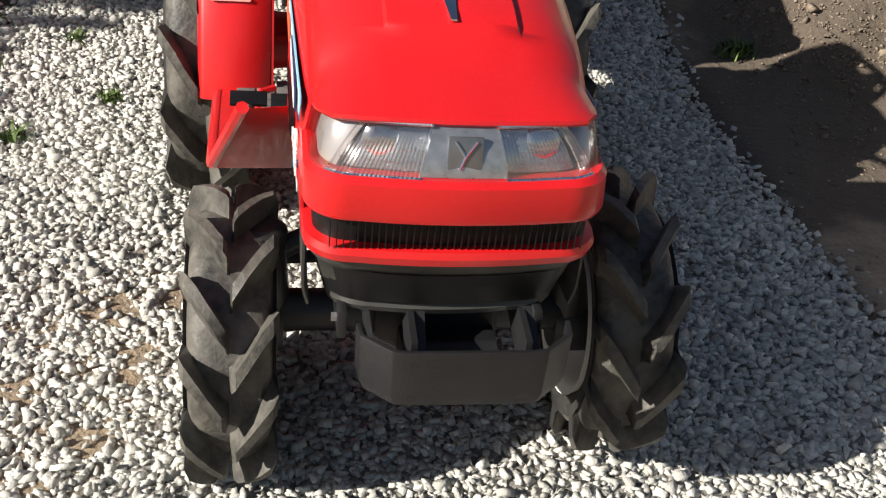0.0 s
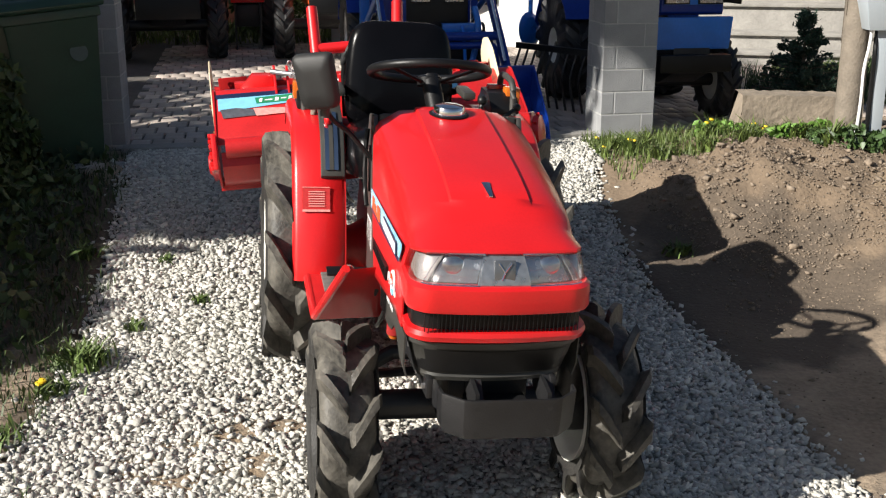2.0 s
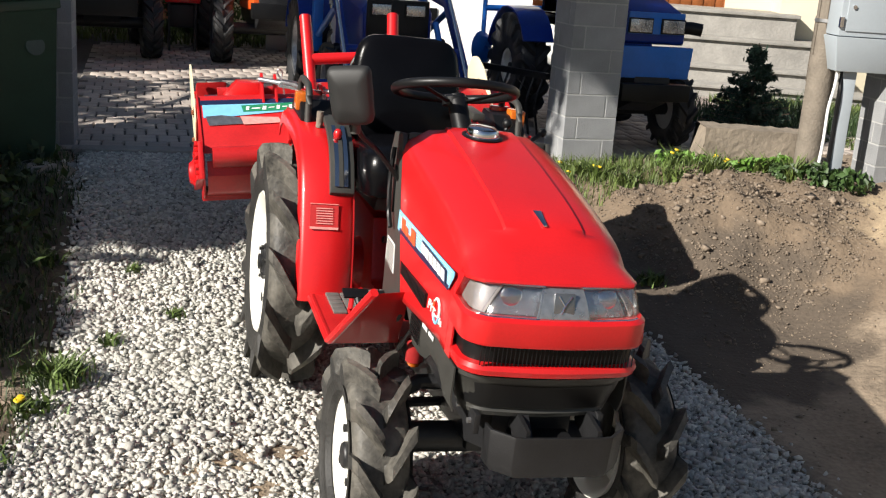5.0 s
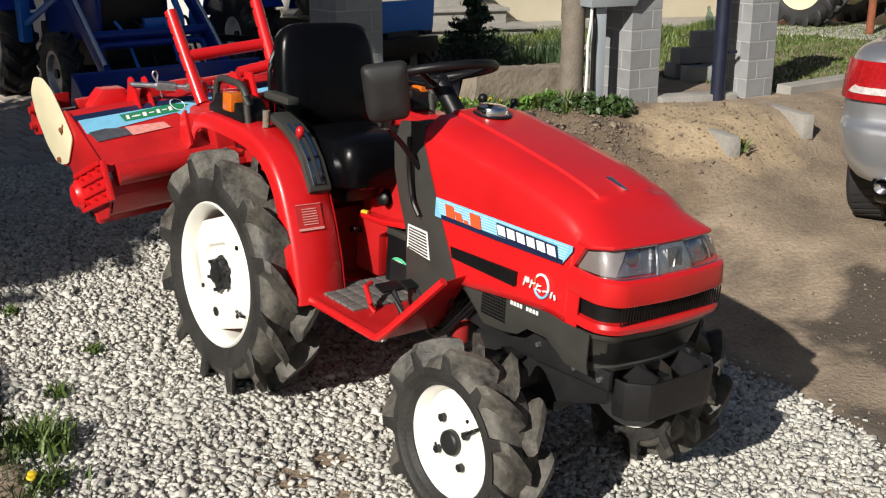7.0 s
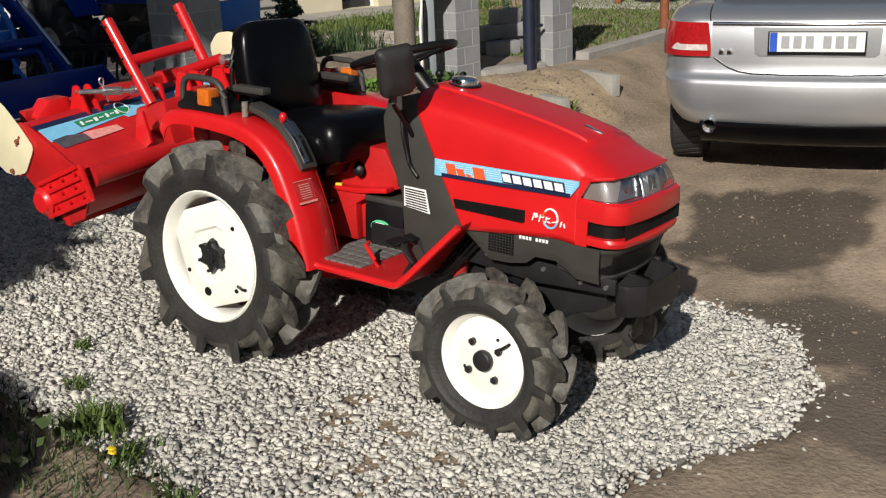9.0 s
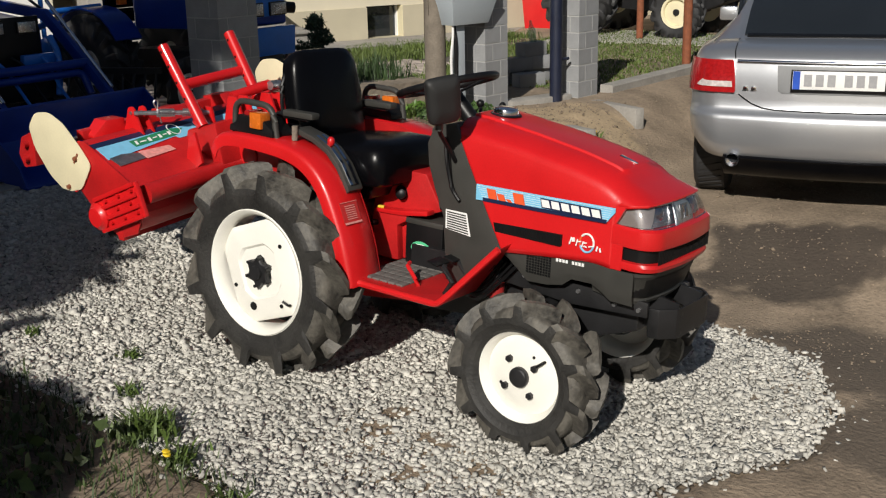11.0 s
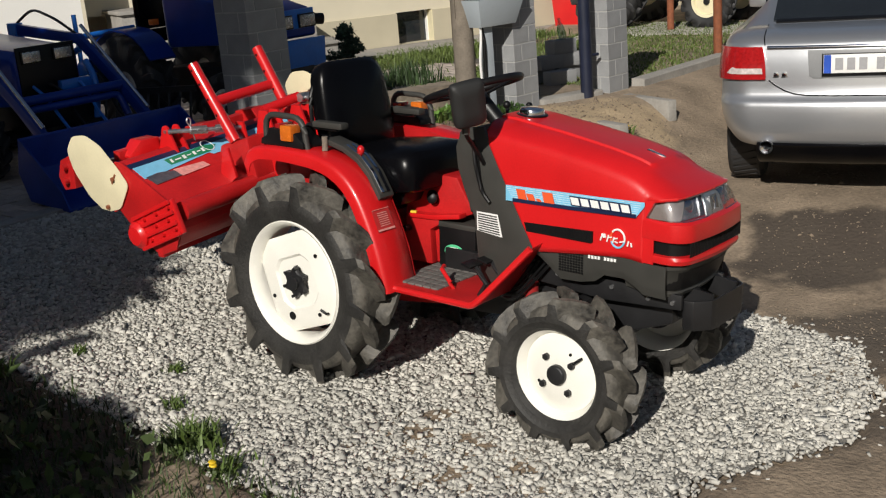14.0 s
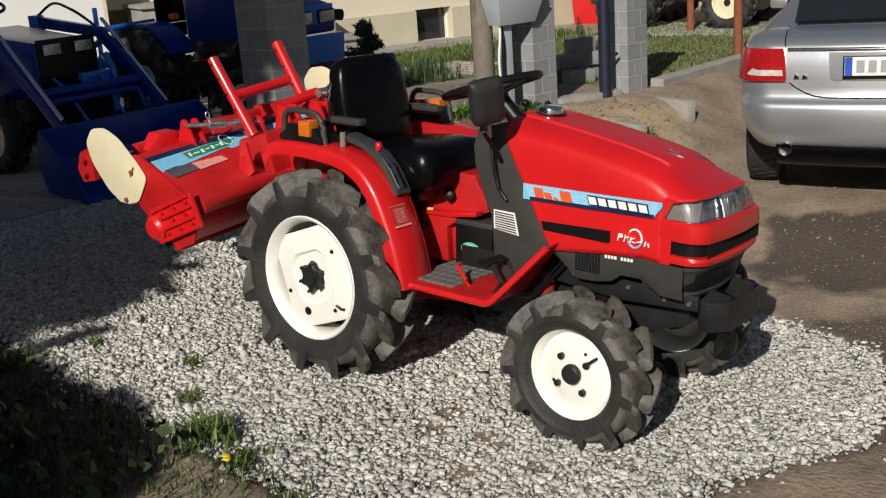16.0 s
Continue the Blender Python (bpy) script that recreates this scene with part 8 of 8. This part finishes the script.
for k in range(16):
    f = k / 15
    zz = 0.05 + 0.72 * f
    rad = 0.40 * (1 - f) ** 0.9 + 0.03
    for j in range(8 - k // 4):
        a = q.uniform(0, 6.283)
        e = Vector((rad * math.cos(a), rad * math.sin(a), zz + 0.05 * (1 - f) + 0.02))
        tube(bm, [(0, 0, zz), e], 0.005, seg=4)
        for _ in range(60):
            u = q.random() ** 0.7
            p = Vector((0, 0, zz)).lerp(e, u)
            sp = 0.035 * (1.1 - u)
            tips.append((p.x + q.normal() * sp, p.y + q.normal() * sp, p.z + q.normal() * 0.012))
part("limb", bm, BARK, spruce)
leaf_mesh("needles", tips, 0.020, NEEDLE, parent=spruce, seed=4, long=2.6)
blade_mesh("verge_plants", scatter(2600, (3.2, 5.2, 3.4, 5.0), 17, lambda x, y: smooth01(0.0, 0.3, lump(x, y, 1.7, 6.0) + 0.15)), 0.20, 0.006, mat("dark_verge", (0.035, 0.065, 0.02), 0.6, vary=0.3, per_island=0.4), "dark plants in the bed in front of the steps", "plants")

# ---- the house: cream wall with a cellar window, porch and steps ----
U, NRM = Vector((0.924, -0.384, 0)), Vector((-0.384, -0.924, 0))
ORG = Vector((6.494, 6.267, 0))
HOUSE = Matrix(((U.x, -NRM.x, 0, ORG.x), (U.y, -NRM.y, 0, ORG.y), (0, 0, 1, 0.30), (0, 0, 0, 1)))
house = thing("house", "cream plastered house with a wooden door and stone steps", "house", HOUSE)
# along the wall: s; into the house: d; up: h
def wall_with_holes(name, s0, s1, h0, h1, holes, material, d0=0.0, d1=0.25, label=""):
    bm = BM()
    cuts = sorted({s0, s1, *[v for a, b, _, _ in holes for v in (a, b)]})
    lev = sorted({h0, h1, *[v for _, _, a, b in holes for v in (a, b)]})
    for a, b in zip(cuts, cuts[1:]):
        for c, e in zip(lev, lev[1:]):
            if any(x0 <= a and b <= x1 and y0 <= c and e <= y1 for x0, x1, y0, y1 in holes):
                continue
            box(bm, ((a + b) / 2, (d0 + d1) / 2, (c + e) / 2), (b - a, d1 - d0, e - c))
    bmesh.ops.remove_doubles(bm, verts=bm.verts[:], dist=1e-4)
    return part(name, bm, material, house, label, smooth=0)


wall_with_holes("wall", -0.90, 7.0, 0.43, 3.2, [(0.69, 1.19, 0.0, 0.44)], PLASTER, label="cream plaster wall")
wall_with_holes("plinth", -0.90, 7.0, -0.2, 0.43, [(0.69, 1.19, 0.05, 0.43)], mat("plinth_plaster", (0.50, 0.45, 0.33), 0.9, vary=0.08, scale=3, bump=0.3, bump_scale=100), d0=-0.03, label="darker cream plinth")
wall_with_holes("front_wall", -6.5, -3.05, -0.2, 3.2, [], WHITEWALL, label="white sunlit wall")
wall_with_holes("porch_wall", -3.05, -0.90, 0.75, 3.2, [(-2.28, -1.45, 0.75, 2.8)], PLASTER, d0=0.55, d1=0.8)
for s in (-3.05, -0.90):
    bm = BM()
    box(bm, (s + (0.02 if s < -1.5 else -0.02), 0.30, 1.7), (0.04, 0.60, 3.0))
    part("porch_cheek", bm, PLASTER, house)
bm = BM()
box(bm, (-1.865, 0.70, 1.77), (0.84, 0.06, 2.04))
dr = part("door", bm, DOORWOOD, house, "varnished brown wooden door", bevel=0.004)
for k in range(7):
    bm = BM()
    box(bm, (-2.25 + 0.128 * k, 0.664, 1.77), (0.118, 0.014, 2.0))
    part("door_board", bm, DOORWOOD, dr, bevel=0.004)
bm = BM()
box(bm, (-1.52, 0.63, 1.25), (0.02, 0.05, 0.12))
part("door_handle", bm, STEEL, dr)
for s in (-2.30, -1.43):
    bm = BM()
    box(bm, (s, 0.63, 1.77), (0.06, 0.10, 2.04))
    part("door_frame", bm, DOORWOOD, house)
for k, (d, h) in enumerate(((-0.15, 0.78), (-0.45, 0.52), (-0.75, 0.26), (-1.05, 0.10))):
    bm = BM()
    box(bm, (-1.75 + 0.10 * k, d - 0.1 + 0.40, h / 2 - 0.1), (1.9 + 0.2 * k, 0.8, h + 0.2 - 0.02 * 0))
    st = part("step", bm, CONCRETE, house, "pale concrete step", bevel=0.006)
    bm = BM()
    box(bm, (-1.75 + 0.10 * k, d - 0.12 + 0.40, h + 0.012), (1.96 + 0.2 * k, 0.84, 0.035))
    part("tread", bm, CONCRETE, st, bevel=0.005)
bm = BM()
box(bm, (0.94, 0.16, 0.24), (0.50, 0.02, 0.40))
win = part("cellar_window", bm, CARGLASS, house, "dark cellar window pane")
for s, w in ((0.70, 0.03), (1.18, 0.03)):
    bm = BM()
    box(bm, (s, 0.13, 0.24), (w, 0.06, 0.40))
    part("window_frame", bm, WHITE, win)
bm = BM()
box(bm, (1.185, 0.06, 0.24), (0.012, 0.16, 0.38))
part("window_reveal", bm, CREAM, house)
bm = BM()
box(bm, (2.2, -0.42, 0.0), (8.5, 0.74, 0.10))
part("apron", bm, CONCRETE, house, "concrete strip along the wall", bevel=0.01)
bm = BM()
prism(bm, [(-0.5, 3.2), (4.5, 6.5), (9.5, 3.2)], -7.0, 7.2, "x")
part("roof", bm, mat("roof_sheet", (0.12, 0.05, 0.04), 0.7, vary=0.2), house)
bm = BM()
box(bm, (0.2, 5.05, 1.5), (13.6, 8.0, 3.2))
part("house_core", bm, PLASTER, house)

# the neighbouring house behind the tractors
back = thing("neighbour_house", "cream and brick house behind the parked tractors", "house", Matrix.Translation((-0.6, 12.5, 0.30)))
bm = BM()
box(bm, (0.6, 1.5, 1.6), (10, 3, 3.4))
part("wall", bm, PLASTER, back)
bm = BM()
box(bm, (-0.15, -0.04, 1.6), (0.9, 0.08, 3.4))
part("brick_bay", bm, mat("red_brick", (0.33, 0.13, 0.08), 0.85, vary=0.25, scale=25), back, "red brick bay")
for x in (0.55, -2.2):
    bm = BM()
    box(bm, (x, -0.02, 1.6), (0.7, 0.06, 1.3))
    w = part("window", bm, CARGLASS, back)
    bm = BM()
    for dx in (-0.36, 0, 0.36):
        box(bm, (x + dx, -0.06, 1.6), (0.05, 0.06, 1.35))
    for dz in (-0.66, 0.66):
        box(bm, (x, -0.06, 1.6 + dz), (0.77, 0.06, 0.05))
    part("frame", bm, WHITE, w)
bm = BM()
prism(bm, [(-0.5, 3.2), (1.5, 4.6), (3.6, 3.2)], -4.8, 5.9, "x")
part("roof", bm, mat("grey_roof", (0.10, 0.10, 0.10), 0.7, vary=0.2), back)
blade_mesh("back_lawn", scatter(5000, (-3.5, 3.0, 8.9, 11.5), 19), 0.12, 0.010, GRASS, "sunlit lawn behind the tractors", lean=0.6)
shrub("garden_shrub", (-0.35, 10.0, 0.3), [((-0.35, 10.0, 1.0), (0.35, 0.35, 0.75)), ((-0.1, 10.2, 0.8), (0.4, 0.4, 0.55))], 2600, 0.055, "upright green garden shrub behind the tractors", seed=41)
shrub("garden_shrub", (1.4, 11.2, 0.3), [((1.4, 11.2, 0.8), (1.0, 0.4, 0.55)), ((0.7, 11.2, 0.9), (0.7, 0.4, 0.6))], 2600, 0.06, "row of leafy shrubs along the neighbour's wall", seed=42)
shrub("garden_shrub", (-2.6, 9.8, 0.3), [((-2.6, 9.8, 1.1), (1.2, 0.5, 0.9))], 3000, 0.06, "dark leafy shrub in the shade of the yard", seed=43)

# unseen tall leafy trees to the left, added to close the yard and shade it
def tall_shade(x, y, h, r, seed):
    t = thing("shade_tree", "unseen tall leafy tree added to shade the yard", "tree", None, "trees round the yard")
    rr = random.Random(seed)
    bm = BM()
    cyl(bm, (x, y, 0.1), (x, y, h * 0.9), 0.16, 0.03, seg=10)
    part("trunk", bm, BARK, t)
    cl = [((x + rr.uniform(-r, r) * 0.6, y + rr.uniform(-r, r) * 0.6, h * rr.uniform(0.35, 0.95)), (r * rr.uniform(0.3, 0.5),) * 3) for _ in range(12)]
    leaf_mesh("crown", cloud(cl, 9000, seed, 0.3), 0.20, LEAF, parent=t, seed=seed)


for k, (x, y, h, r) in enumerate(((-7.5, 5.3, 6.0, 1.5), (-6.8, 6.6, 6.5, 1.9), (-7.2, 9.6, 7.0, 2.2), (-5.0, 12.5, 6.5, 2.0))):
    tall_shade(x, y, h, r, 60 + k)

# ---- paving of the yard: pavers laid in running bond ----
bm = BM()
box(bm, (3.0, 6.3, 0.268), (9.4, 7.3, 0.03))
bed = tagged(part("pavement", bm, mat("joint_sand", (0.10, 0.09, 0.08), 0.95, vary=0.3, scale=20, bump=0.5)), "sandy joints under the concrete pavers", "paving", kind="structure")
bm = BM()
box(bm, (0.24, 2.60, 0.262), (3.0, 0.13, 0.11))
tagged(part("gate_threshold", bm, CONCRETE, bevel=0.006), "concrete edging strip across the gateway", "kerb", kind="structure")
PW, PD, PH = 0.128, 0.215, 0.05
bb = BM()
box(bb, (0, 0, 0), (PW - 0.012, PD - 0.014, PH))
bmesh.ops.bevel(bb, geom=[e for e in bb.edges if all(v.co.z > 0 for v in e.verts)], offset=0.005, segments=1, affect="EDGES")
paver_mesh = bpy.data.meshes.new("paver")
bb.to_mesh(paver_mesh)
bb.free()
paver_mesh.materials.append(PAVER)
far_co, far_idx, count = [], [], 0
base = np.array([v.co[:] for v in paver_mesh.vertices])
quads = [tuple(p.vertices) for p in paver_mesh.polygons]
rr = random.Random(9)
row = 0
y = 2.79
while y < 8.6:
    x = -1.3 + (PW / 2 if row % 2 else 0)
    while x < 6.0:
        p = (x, y, 0.276 + rr.uniform(-0.002, 0.002))
        if -1.3 < x < 1.35 and y < 5.4 and count < 300:
            ob = new("paver", paver_mesh)
            ob.parent = bed
            ob.matrix_basis = Matrix.Translation(p) @ Matrix.Rotation(radians(rr.uniform(-0.8, 0.8)), 4, "Z")
            count += 1
        else:
            far_co.append(base + np.array(p))
        x += PW
    y += PD
    row += 1
tri = []
for k in range(len(far_co)):
    for qd in quads:
        o = k * len(base)
        for j in range(1, len(qd) - 1):
            tri.append((qd[0] + o, qd[j] + o, qd[j + 1] + o))
raw_mesh("pavers", np.concatenate(far_co), 3, tri, mat("concrete_pavers", (0.42, 0.36, 0.315), 0.9, vary=0.15, scale=12, bump=0.3, bump_scale=90, per_island=0.18), kind="stuff", parent=bed)
